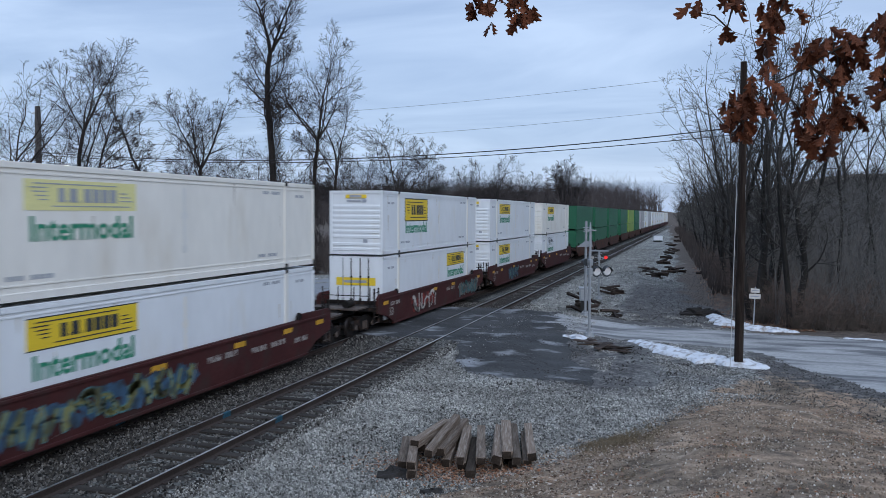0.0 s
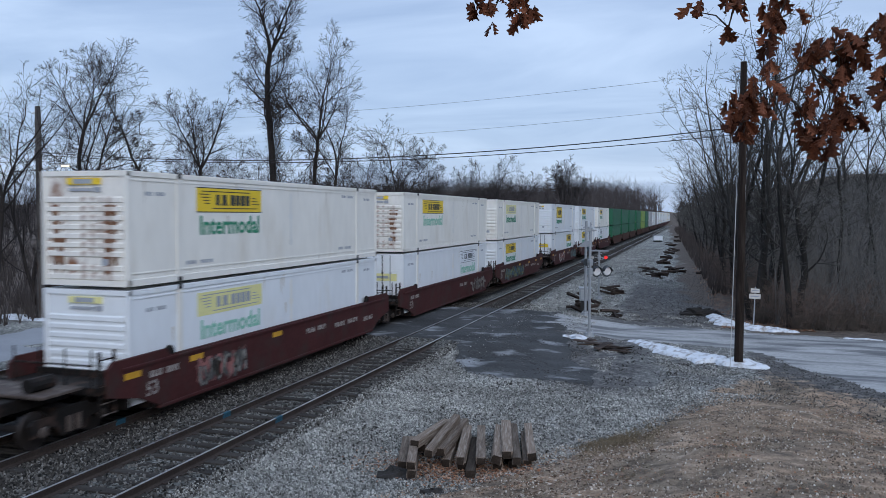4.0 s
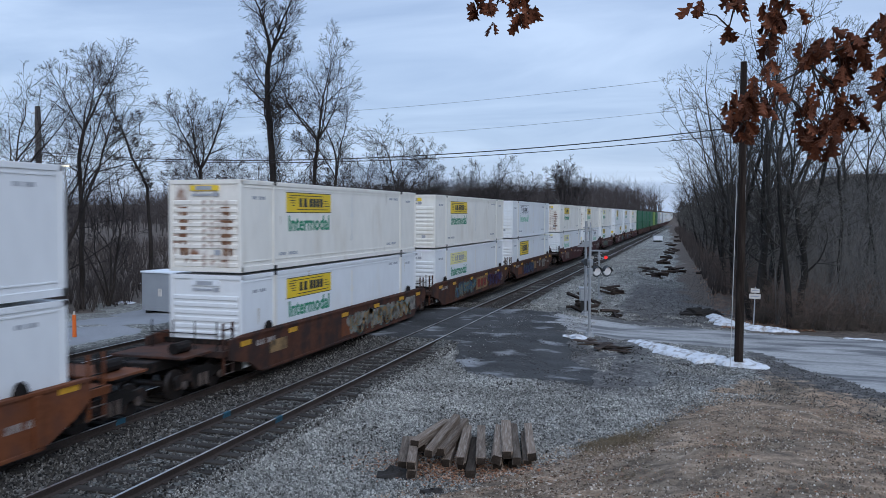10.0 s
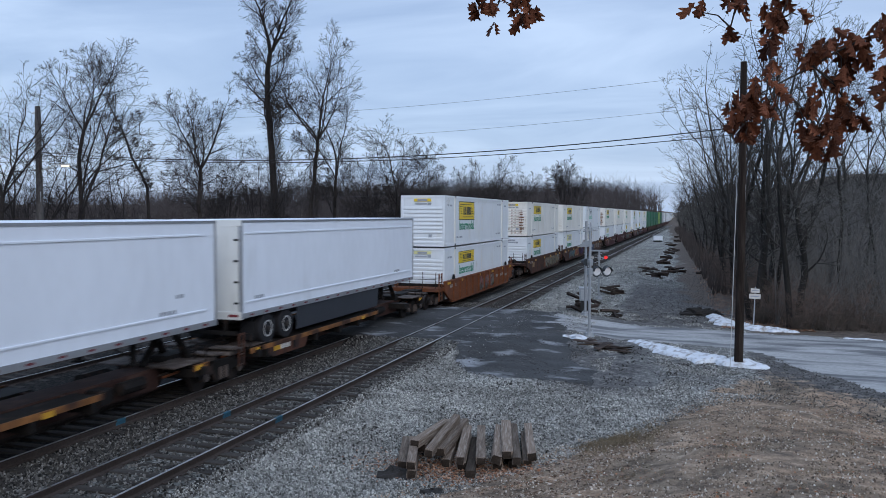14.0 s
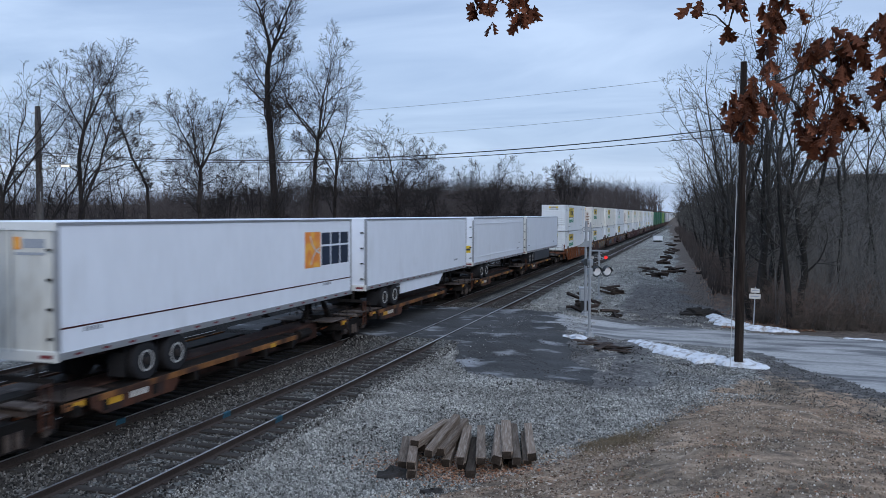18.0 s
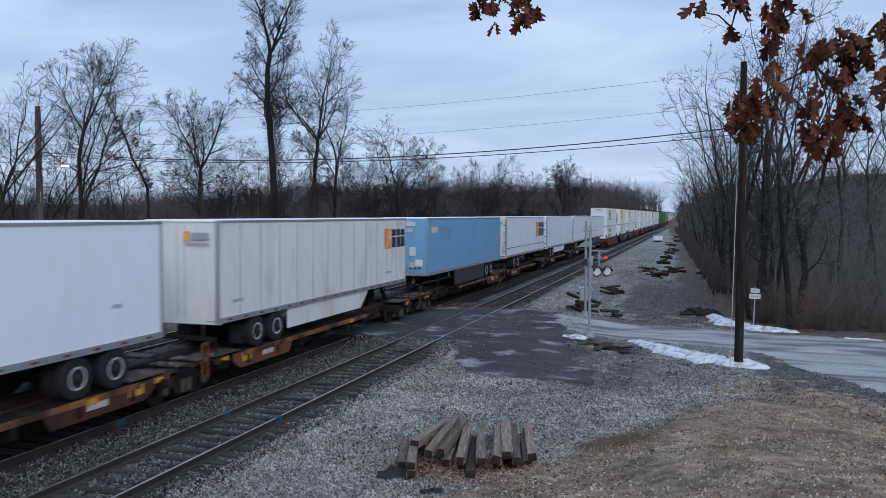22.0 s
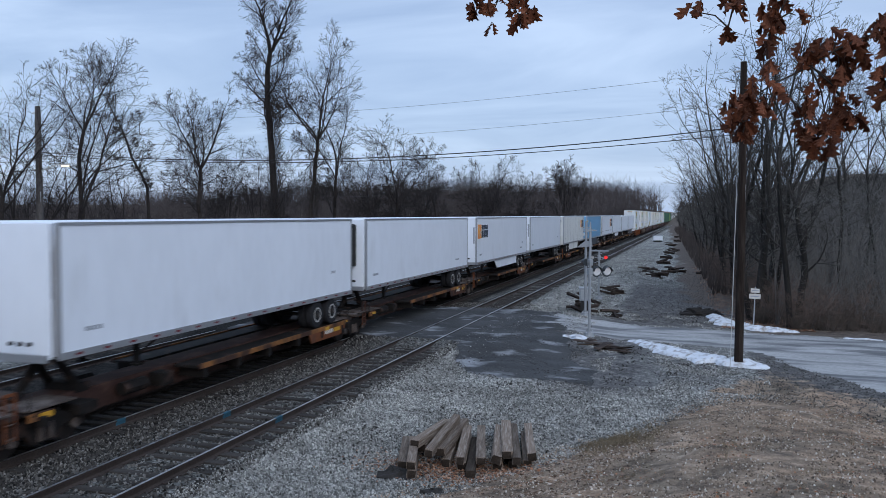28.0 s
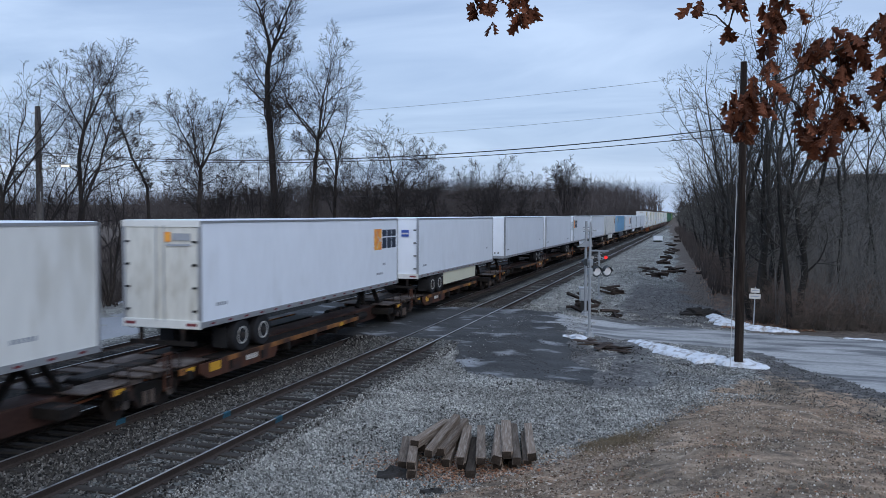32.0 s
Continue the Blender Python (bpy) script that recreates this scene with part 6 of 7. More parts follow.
        for k in range(lower):
            q = low_from + (0.96 - low_from) * (k + rng.uniform(0.1, 0.9)) / lower
            j = min(int(q * n), n - 1)
            at = pts[j].lerp(pts[j + 1], q * n - j)
            l = h * low_reach * rng.uniform(0.6, 1.1) * (1.25 - 0.6 * q)
            limb(at, turn_from((pts[j + 1] - pts[j]).normalized(), rng.uniform(0.65, 1.1), a0 + 1 + k * 2.6), l, rad[j] * rng.uniform(0.28, 0.46), 0)
    k = height / max(v[2] for v in crown.v)
    for g in (trunk, crown):
        g.v = [(x, y, z * k if z > 0 else z) for x, y, z in g.v]
    return trunk, crown


def plant(kind, at, label, group, category="tree"):
    """One tree with its trunk and crown; trees of a kind share their meshes."""
    ob = thing("tree", at, label, category, group)
    for nm, g, mt in (("trunk", KINDS[kind][0], "forest_bark" if kind[0] == "east" else "bark"), ("crown", KINDS[kind][1], "forest_twig" if kind[0] == "east" else "twig")):
        part(nm, g, mt, ob, key=(nm, kind))
    return ob


KINDS = {}
WEST = [  # y along the line, height, girth, how it grows, label
    (34.9, 15.2, 0.17, dict(stems=3, fork=0.42, leaders=3, lower=3, spread=0.55, low_from=0.4, kids=(8, 6, 4)), "bare multi-stemmed tree beside a utility pole"),
    (31.2, 15.4, 0.18, dict(fork=0.45, leaders=4, lower=4, spread=0.7, kids=(8, 6, 4)), "bare spreading tree at the edge of the back road"),
    (37.2, 15.2, 0.16, dict(spine=[(0, 0), (0.05, 5.5), (-0.05, 8.6), (0.15, 10.2)], leaders=4, lower=4, low_from=0.62, spread=0.55, kids=(8, 7, 4)), "slender bare tree in the western tree row"),
    (38.8, 11.8, 0.10, dict(stems=4, fork=0.45, leaders=2, lower=2, spread=0.5, low_from=0.3, kids=(7, 5, 3)), "low bare tree with several leaning stems"),
    (43.8, 16.3, 0.17, dict(spine=[(0, 0), (0, 5.2), (-0.15, 8.4), (-1.0, 10.3), (-1.6, 12.4), (-2.5, 14.6)], leaders=2, lower=11, low_from=0.5, spread=0.7, low_reach=0.17), "leaning bare tree with a crooked trunk"),
    (49.1, 14.8, 0.20, dict(spine=[(0, 0), (0, 6.0), (0.05, 9.2)], leaders=5, lower=7, low_from=0.55, spread=0.75, low_reach=0.36), "round-crowned bare tree in the western row"),
    (54.5, 11.5, 0.16, dict(stems=3, fork=0.4, leaders=3, lower=3, spread=0.7), "small bare tree in the western tree row"),
    (60.2, 25.8, 0.34, dict(spine=[(0, 0), (0.1, 5), (-0.25, 10), (-0.5, 13.8), (-0.65, 17.3), (-0.4, 20.0)], leaders=4, lower=9, low_from=0.58, spread=0.55, low_reach=0.30, kids=(11, 8, 5)), "very tall bare tree with a vine-covered trunk"),
    (66.0, 22.4, 0.25, dict(spine=[(0, 0), (-0.3, 5), (0.1, 10), (0.35, 13.0)], leaders=5, lower=3, low_from=0.72, spread=0.75, low_reach=0.2, kids=(11, 8, 5)), "tall bare tree with a vine-wrapped trunk"),
    (70.9, 17.4, 0.24, dict(spine=[(0, 0), (-0.1, 5), (0.0, 9.2)], leaders=3, lower=5, low_from=0.55, spread=0.6, low_reach=0.32), "bare tree in the western tree row"),
    (85.7, 17.0, 0.27, dict(stems=2, fork=0.45, leaders=4, lower=6, spread=0.6, kids=(10, 8, 5)), "broad bushy bare tree in the western row"),
    (96.0, 12.0, 0.20, dict(stems=2, fork=0.45, leaders=3, lower=5, spread=0.7), "bare tree in the western tree row"),
    (106.2, 16.0, 0.17, dict(fork=0.6, leaders=2, lower=8, spread=0.4, low_reach=0.25), "thin bare tree in the western tree row"),
    (129.0, 15.4, 0.26, dict(stems=2, fork=0.42, leaders=4, lower=5, spread=0.7), "bare tree far along the western row"),
    (150.0, 13.5, 0.22, dict(stems=2, fork=0.42, leaders=4, lower=5, spread=0.75), "bare tree far along the western row"),
    (206.0, 20.5, 0.34, dict(fork=0.45, leaders=4, lower=6, spread=0.7), "bare tree far along the western row"),
    (217.0, 19.5, 0.34, dict(fork=0.42, leaders=5, lower=6, spread=0.7), "bare tree far along the western row"),
]


def west_row():
    rng = random.Random(44)
    for i, (y, hgt, girth, habit, label) in enumerate(WEST):
        KINDS["west", i] = winter_tree(100 + i, hgt, girth, tip=0.0084 + 0.00010 * max(0, y - 30), **habit)
        x = -33.0 + (rng.uniform(-0.6, 0.6) if i else -0.8)
        ob = plant(("west", i), pose(x, y, -0.3, 0, 0, math.degrees(math.atan2(-x, y))), label, "western tree row")
        if i in (7, 8):
            # clinging vines: a thicket of thin stems round the trunk
            g = Geo()
            top = 15.0 if i == 7 else 11.5
            for k in range(900 if i == 7 else 560):
                a, z = rng.uniform(0, 6.28), rng.uniform(0, top) ** 1.0
                r = 0.3 + rng.random() * 0.75 * (1 - 0.5 * z / top)
                p0 = Vector((math.cos(a) * r * 0.5, math.sin(a) * r * 0.5, z))
                p1 = p0 + Vector((math.cos(a) * 0.4 + rng.uniform(-0.3, 0.3), math.sin(a) * 0.4 + rng.uniform(-0.3, 0.3), rng.uniform(-0.9, 0.9)))
                g.tube([p0, (p0 + p1) / 2 + Vector((rng.uniform(-0.15, 0.15),) * 3), p1], [0.026, 0.02, 0.009], 3, cap=False)
            part("vine_tangle", g, "vine", ob, "tangle of dead vines on the trunk", kind="stuff")
    for i in range(4):
        KINDS["back", i] = winter_tree(180 + i, 12.0 + i, 0.2, fork=0.4, leaders=4, lower=4, spread=0.7, kids=(8, 5, 3), tip=0.013)
    # second rank, further west
    for k in range(22):
        y = 40 + k * 11 + rng.uniform(-3, 3)
        i = rng.randrange(4)
        ob = plant(("back", i), pose(-rng.uniform(44, 75) - 0.15 * y, y * 1.25, -0.3, 0, 0, rng.uniform(0, 360)), "bare tree behind the western row", "trees behind the western row")


west_row()

EAST_KINDS = 7
for k in range(EAST_KINDS):
    KINDS["east", k] = winter_tree(300 + k, 14.0 + 1.5 * (k % 3), 0.12 + 0.03 * (k % 4), fork=0.46 + 0.05 * (k % 3), leaders=3, lower=6, low_from=0.42, spread=0.46, kids=(6, 4, 3), tip=0.0098, low_reach=0.22, stems=2 if k == 3 else 1)


def east_wood():
    """The wood to the east: slender trunks along its edge and up the slope."""
    rng = random.Random(71)
    spots = []
    for y in [42.3, 43.2, 45.0, 46.5, 48.2, 50, 52.5, 55, 58, 61, 65, 69, 73, 78, 83, 89, 95, 102, 110, 119, 129, 135, 140, 147, 152, 159, 166, 174, 182, 191, 200, 211, 222, 235, 248, 262, 280, 300, 320]:
        spots.append((edge_x(y) + rng.uniform(0.4, 1.8) + (1.2 if y < 44 else 1.3 * smooth01(90, 150, y)), y))
    while len(spots) < 74:
        y = 41.5 + rng.random() ** 1.7 * 130
        x = edge_x(y) + 1.5 + rng.random() ** 1.2 * (9 + 0.20 * y)
        if all((x - a) ** 2 + (y - b) ** 2 > 1.7 for a, b in spots) and not (y < 46 and x < 4.2):
            spots.append((x, y))
    for x, y in spots:
        k = rng.randrange(EAST_KINDS)
        big = Matrix.Scale(1.10 - 0.18 * smooth01(54, 75, y), 4)
        plant(("east", k), pose(x, y, ground_z(x, y), rng.uniform(-4, 4), rng.uniform(-4, 4), rng.uniform(0, 360)) @ big, "slender bare forest tree with dark trunk", "eastern wood")


east_wood()


def far_woods(name, label, count, spot, height, seed, mat="far_wood", r0=0.16):
    """Distant leafless woodland: many small round-crowned trees joined."""
    rng = random.Random(seed)
    g = Geo()
    for _ in range(count):
        x, y = spot(rng)
        z = ground_z(x, y)
        h = height * (rng.uniform(0.45, 1.0) if rng.random() < 0.8 else rng.uniform(0.9, 1.25))
        r = r0 * rng.uniform(0.6, 1.2)
        fork = Vector((x + rng.uniform(-0.4, 0.4), y, z + h * rng.uniform(0.25, 0.45)))
        g.tube([(x, y, z - 0.3), fork], [r, r * 0.75], 3, cap=False)
        wide = h * rng.uniform(0.36, 0.6)
        for k in range(8):
            a, q = rng.uniform(0, 6.28), rng.random() ** 0.6
            p1 = Vector((fork.x + math.cos(a) * q * wide, fork.y + math.sin(a) * q * wide, z + h * (1.0 - 0.38 * q * q) * rng.uniform(0.86, 1.02)))
            m = fork.lerp(p1, 0.5) + Vector((rng.uniform(-0.3, 0.3), rng.uniform(-0.3, 0.3), -0.05 * h * q))
            g.tube([fork, m, p1], [r * 0.4, r * 0.22, 0.012], 3, cap=False)
            for s in range(6):
                p2 = m.lerp(p1, rng.uniform(0.0, 0.8))
                p3 = p2 + Vector((rng.uniform(-1, 1), rng.uniform(-1, 1), rng.uniform(-0.2, 0.9))) * h * 0.17
                g.add([tuple(p2), tuple(p3), tuple(p2 + Vector((r * 0.22, 0, r * 0.1)))], [(0, 1, 2)])
    return tagged(part(name, g, mat), label, "woodland", kind="stuff")


far_woods("far_woodland_west", "far belt of grey-brown leafless woodland", 1300, lambda r: (-r.uniform(95, 260) - 0.12 * (yy := r.uniform(40, 420)), yy), 13.5, 81)
far_woods("far_woodland_ridge", "leafless wooded ridge far along the line", 2300, lambda r: (r.uniform(-330, -24), r.uniform(330, 700)), 22.5, 82, r0=0.3)
far_woods("far_woodland_line", "far leafless trees beside the line", 420, lambda r: (-r.uniform(23, 60), 170 + 300 * r.random()), 15, 83, r0=0.2)
far_woods("far_woodland_east", "leafless trees up the eastern slope", 1600, lambda r: (edge_x(yy := 60 + 330 * r.random() ** 1.1) + 1.5 + 3.5 * (yy < 90) + r.random() ** 1.6 * (40 + 0.35 * yy), yy), 9.5, 84, mat="slope_wood", r0=0.09)
far_woods("far_woodland_end", "leafless trees at the vanishing point of the line", 260, lambda r: (r.uniform(-10, 40), r.uniform(560, 760)), 15, 85, r0=0.3)


def brush(name, label, count, spot, height, seed, mat="brush", rad=0.006):
    rng = random.Random(seed)
    g = Geo()
    for _ in range(count):
        x, y = spot(rng)
        z = ground_z(x, y)
        for k in range(5):
            h = height * rng.uniform(0.4, 1.2)
            a = rng.uniform(0, 6.28)
            p1 = Vector((x + math.cos(a) * h * rng.uniform(0.1, 0.5), y + math.sin(a) * h * rng.uniform(0.1, 0.5), z + h))
            g.tube([(x, y, z - 0.05), ((x + p1.x) / 2 + rng.uniform(-0.08, 0.08), (y + p1.y) / 2, z + h * 0.62), p1], [rad * 1.6, rad, rad * 0.4], 3, cap=False)
    return tagged(part(name, g, mat), label, "brush", kind="stuff")


def thicket(name, label, count, spot, height, seed, mat, rad):
    """Crossing fine branches at every height between the trunks."""
    rng = random.Random(seed)
    g = Geo()
    for _ in range(count):
        x, y = spot(rng)
        z = ground_z(x, y) + rng.random() ** 1.3 * height
        a, up, l = rng.uniform(0, 6.28), rng.uniform(-0.3, 1.0), rng.uniform(0.5, 1.6)
        p0 = Vector((x, y, z))
        p1 = p0 + Vector((math.cos(a), math.sin(a), up)) * l * 0.5
        p2 = p1 + Vector((math.cos(a + rng.uniform(-0.6, 0.6)), math.sin(a + rng.uniform(-0.6, 0.6)), up + rng.uniform(-0.3, 0.6))) * l * 0.5
        g.tube([p0, p1, p2], [rad, rad * 0.7, rad * 0.3], 3, cap=False)
        for k in range(2):
            q = p1.lerp(p2, rng.random() * 0.8)
            g.tube([q, q + Vector((rng.uniform(-1, 1), rng.uniform(-1, 1), rng.uniform(-0.2, 1))) * l * 0.35], [rad * 0.5, rad * 0.2], 3, cap=False)
    return tagged(part(name, g, mat), label, "brush", kind="stuff")


thicket("twig_thicket", "grey tangle of fine branches inside the eastern wood", 9000, lambda r: (edge_x(yy := 42.5 + 75 * r.random() ** 1.6) + 0.8 + 13 * r.random() + (1.2 if yy < 44 else 0), yy), 6.5, 94, "tangle", 0.011)
thicket("briar_thicket", "brown briars along the edge of the eastern wood", 3500, lambda r: (edge_x(yy := 41.8 + 60 * r.random() ** 1.8) + 0.3 + 4 * r.random() ** 1.4 + (1.6 if yy < 43.5 else 0), yy), 1.6, 95, "briar", 0.008)
brush("saplings", "thin grey saplings inside the eastern wood", 200, lambda r: (edge_x(yy := 43 + 110 * r.random() ** 1.5) + 1.0 + 16 * r.random(), yy), 6.0, 90, mat="sapling", rad=0.013)
brush("undergrowth", "dead brown brush along the edge of the eastern wood", 3000, lambda r: (edge_x(yy := 41.8 + 90 * r.random() ** 1.8) + 0.5 + 9 * r.random() ** 1.5 + (1.6 if yy < 43.5 else 0), yy), 0.85, 91, rad=0.008)
brush("back_brush", "dead brush under the trees behind the western row", 1800, lambda r: (-r.uniform(42, 82), r.uniform(30, 130)), 2.2, 97, mat="far_brush", rad=0.02)
brush("edge_brush", "dead grey brush at the foot of the far wood edge", 900, lambda r: (edge_x(yy := 58 + 240 * r.random() ** 1.4) + r.uniform(-0.8, 2.5), yy), 1.7, 96, mat="far_brush", rad=0.014)
brush("west_undergrowth", "dead brush beyond the back road", 2600, lambda r: (-r.uniform(31.5, 42), r.uniform(20, 130)), 1.6, 92, mat="far_brush", rad=0.012)
def bank_spot(r):
    """Where the bank is grown over: in patches."""
    while True:
        x, y = r.uniform(-4.5, 6.0), r.uniform(7, 26)
        if y < foot_y(x) and noise.noise((x * 0.7, y * 0.45, 40)) > 0.05 + 0.25 * r.random():
            return x, y


def tuft_spot(r):
    """The grown-over brow of the bank."""
    while True:
        x, y = r.gauss(-1.7, 0.55), r.gauss(19.3, 0.9)
        if y < foot_y(x):
            return x, y


brush("bank_grass", "thin dead grass in tufts on the bank", 260, bank_spot, 0.09, 93, mat="grass", rad=0.003)
brush("brow_grass", "olive dead grass on the brow of the bank", 420, tuft_spot, 0.12, 98, mat="grass", rad=0.003)


# ---- utility poles and wires ----
def utility_pole(x, y, height, r, label, arm=False):
    z = ground_z(x, y)
    ob = thing("utility_pole", pose(x, y, z), label, "utility pole", "utility poles")
    part("shaft", Geo().tube([(0, 0, -0.5), (0.01, 0, height * 0.5), (-0.03, 0, height)], [r * 1.15, r, r * 0.78], 14), "pole" if x > 0 else "grey_pole", ob)
    for k in range(2):
        part("insulator", Geo().tube([(-0.2 - r, 0, height - 0.35 - k * 1.45), (-r * 0.5, 0, height - 0.3 - k * 1.45)], [0.03, 0.045], 8), "galv", ob)
    part("spool_bracket", Geo().box(-r - 0.1, -r * 0.6, -0.05, 0.05, height - 2.75, height - 2.2), "galv", ob)
    part("ground_wire", Geo().tube([(r * 0.9, -r * 0.5, 0.1), (r * 0.8, -r * 0.45, height * 0.6)], [0.012] * 2, 5), "galv", ob)
    return ob


RIGHT_POLE = (1.68, 31.0)
LEFT_POLE = (-32.0, 33.2)
utility_pole(*RIGHT_POLE, 11.0, 0.142, "tall dark wooden utility pole standing in old snow")
lp = utility_pole(*LEFT_POLE, 10.9, 0.17, "grey-brown wooden utility pole beyond the tracks")
lamp = part("lamp_arm", Geo().tube([(0.1, 0.0, 7.6), (0.9, 0.3, 7.95), (1.2, 0.4, 7.95)], [0.035, 0.03, 0.03], 8), "galv", lp)
part("lamp_head", Geo().box(1.05, 1.5, 0.32, 0.50, 7.90, 7.99, c=0.03), "galv", lamp)
part("lamp_lens", Geo().box(1.1, 1.45, 0.33, 0.48, 7.85, 7.905), "lamp_glow", lamp, "lit lamp lens")


def wire(a, b, sag, r, name="overhead_wire", label="thin black overhead wire sagging between two poles"):
    pts = []
    for k in range(29):
        q = k / 28
        p = Vector(a).lerp(Vector(b), q)
        p.z -= 4 * sag * q * (1 - q)
        pts.append(p)
    ob = part(name, Geo().tube(pts, [r] * 29, 5), "wire")
    return tagged(ob, label, "wire", "overhead wires")


zr, zl = ground_z(*RIGHT_POLE), ground_z(*LEFT_POLE)
RX, RY = RIGHT_POLE
LX, LY = LEFT_POLE
wire((RX - 0.3, RY, 10.31), (LX + 0.2, LY, 9.74), 0.5, 0.005)
wire((RX - 0.3, RY, 9.14), (LX + 0.2, LY, 8.61), 0.5, 0.005)
wire((RX - 0.16, RY, 8.31), (LX + 0.2, LY, 8.18), 0.75, 0.021, label="thick black cable sagging across the railway")
wire((RX - 0.16, RY, 8.06), (LX + 0.2, LY, 8.05), 0.68, 0.016, label="thick black cable sagging across the railway")
wire((RX + 0.16, RY, 7.9), (9.5, 46.0, 8.0), 0.25, 0.014)
wire((RX + 0.3, RY, 10.1), (10.5, 46.0, 9.4), 0.3, 0.005)
wire((LX, LY, 7.7), (LX - 2, LY - 45, 7.7), 0.8, 0.02, label="thick black cable along the back road")
wire((LX, LY, 7.75), (-33, 84, 7.2), 0.8, 0.016, label="thick black cable along the back road")
guy = part("guy_wire", Geo().tube([(RX - 0.17, RY - 0.12, 7.8), (RX - 0.32, RY - 0.75, ground_z(RX - 0.3, RY - 0.75) - 0.05)], [0.007] * 2, 6), "galv")
tagged(guy, "steel guy wire with a white guard beside the pole", "guy wire")
part("guard", Geo().tube([(RX - 0.205, RY - 0.27, 5.8), (RX - 0.32, RY - 0.74, ground_z(RX - 0.3, RY - 0.75))], [0.014] * 2, 8), "white_pvc", guy, "white plastic guard")


# ---- level crossing signals ----
def crossing_mast(x, y, height, r, label):
    z = ground_z(x, y)
    ob = thing("crossing_signal", pose(x, y, z), label, "crossing signal", "crossing signals")
    part("mast", Geo().tube([(0, 0, 0), (0, 0, height)], [r, r * 0.95], 12), "silver", ob)
    b = part("base", Geo().tube([(0, 0, -0.05), (0, 0, 0.16)], [0.24, 0.2], 10), "silver", ob)
    for k in range(4):
        a = k * 1.571 + 0.78
        part("bolt", Geo().tube([(0.17 * math.cos(a), 0.17 * math.sin(a), 0.16), (0.17 * math.cos(a), 0.17 * math.sin(a), 0.24)], [0.025] * 2, 6), "galv", b)
    return ob


def flasher_pair(ob, z, turn, reach, lit=(False, False), size=0.25, shift=0.0):
    """Two round signal heads on a cross arm; turn: the way they face, in degrees from the south."""
    m = pose(0, 0, z, 0, 0, turn)
    arm = part("cross_arm", Geo().box(min(0, shift - reach), reach + shift, -0.03, 0.03, -0.03, 0.03), "silver", ob, at=m)
    part("junction_box", Geo().box(-0.1, 0.1, -0.1, 0.1, -0.14, 0.14, c=0.02), "silver", arm)
    for sg, on in zip((-1, 1), lit):
        c = Vector((shift + sg * reach, -0.06, -0.0))
        hd = part("signal_head", Geo().tube([c + Vector((0, -0.02, 0)), c + Vector((0, 0.0, 0))], [size, size], 22), "black", arm, "round black background disc")
        part("lens", Geo().tube([c + Vector((0, -0.07, 0)), c + Vector((0, -0.021, 0))], [size * 0.7, size * 0.78], 20), "red_glow" if on else "lens", hd, "lit red lens" if on else "pale unlit lens")
        hood = Geo()
        for k in range(10):
            a0, a1 = [math.pi * (0.0 + (k + j) / 10) for j in (0, 1)]
            hood.add([tuple(c + Vector((math.cos(a) * q, yy, math.sin(a) * q))) for a, q, yy in ((a0, size * 0.85, -0.02), (a1, size * 0.85, -0.02), (a1, size * 0.82, -0.2), (a0, size * 0.82, -0.2))], [(0, 1, 2, 3)])
        part("hood", hood, "black", hd)


near_mast = crossing_mast(-4.27, 35.4, 4.7, 0.062, "silver level crossing signal mast with two round lamps")
flasher_pair(near_mast, 2.85, 38, 0.26, shift=0.55)
flasher_pair(near_mast, 3.25, 230, 0.16, size=0.16)
part("cross_board", Geo().box(-0.3, 0.3, -0.012, 0.0, -0.03, 0.03), "silver", near_mast, "thin pale board seen edge on", at=pose(0, -0.11, 4.66, 0, 4, 30))
part("mast_cap", Geo().tube([(0, 0, 4.7), (0, 0, 5.0)], [0.05, 0.03], 8), "silver", near_mast)
far_mast = crossing_mast(-5.27, 41.9, 4.9, 0.07, "grey level crossing signal mast beside an equipment box")
flasher_pair(far_mast, 2.75, 100, 0.55)
part("notice_plate", Geo().prism_y([(-0.42, 0.0), (0.40, 0.05), (0.36, 0.34), (0.0, 0.32)], -0.02, 0.0), "silver", far_mast, "pale tilted plate", at=pose(-0.05, -0.1, 3.55))
for z in (4.35, 4.55):
    part("side_arm", Geo().box(-0.16, 0.16, -0.03, 0.03, z, z + 0.05), "silver", far_mast)
low = crossing_mast(-5.75, 52.5, 3.1, 0.06, "low level crossing signal with a dim red lamp")
flasher_pair(low, 2.72, 10, 0.42, (False, True), 0.14)
part("top_bar", Geo().box(-0.62, 0.62, -0.05, 0.05, 3.1, 3.2, c=0.02), "silver", low)


def equipment_box():
    x, y = -5.45, 43.2
    z = ground_z(x, y)
    ob = thing("equipment_box", pose(x, y, z, 0, 0, 8), "small pale grey trackside box on a dark foot", "equipment box")
    part("case", Geo().box(-0.30, 0.30, -0.25, 0.25, 0.75, 1.40, c=0.03), "hut", ob)
    part("lid", Geo().box(-0.34, 0.34, -0.29, 0.29, 1.40, 1.46, c=0.02), "hut", ob)
    part("foot", Geo().box(-0.24, 0.24, -0.2, 0.2, 0.0, 0.75), "seam", ob)
    part("panel", Geo().box(-0.22, 0.22, -0.268, -0.252, 0.82, 1.34), "galv", ob)


equipment_box()


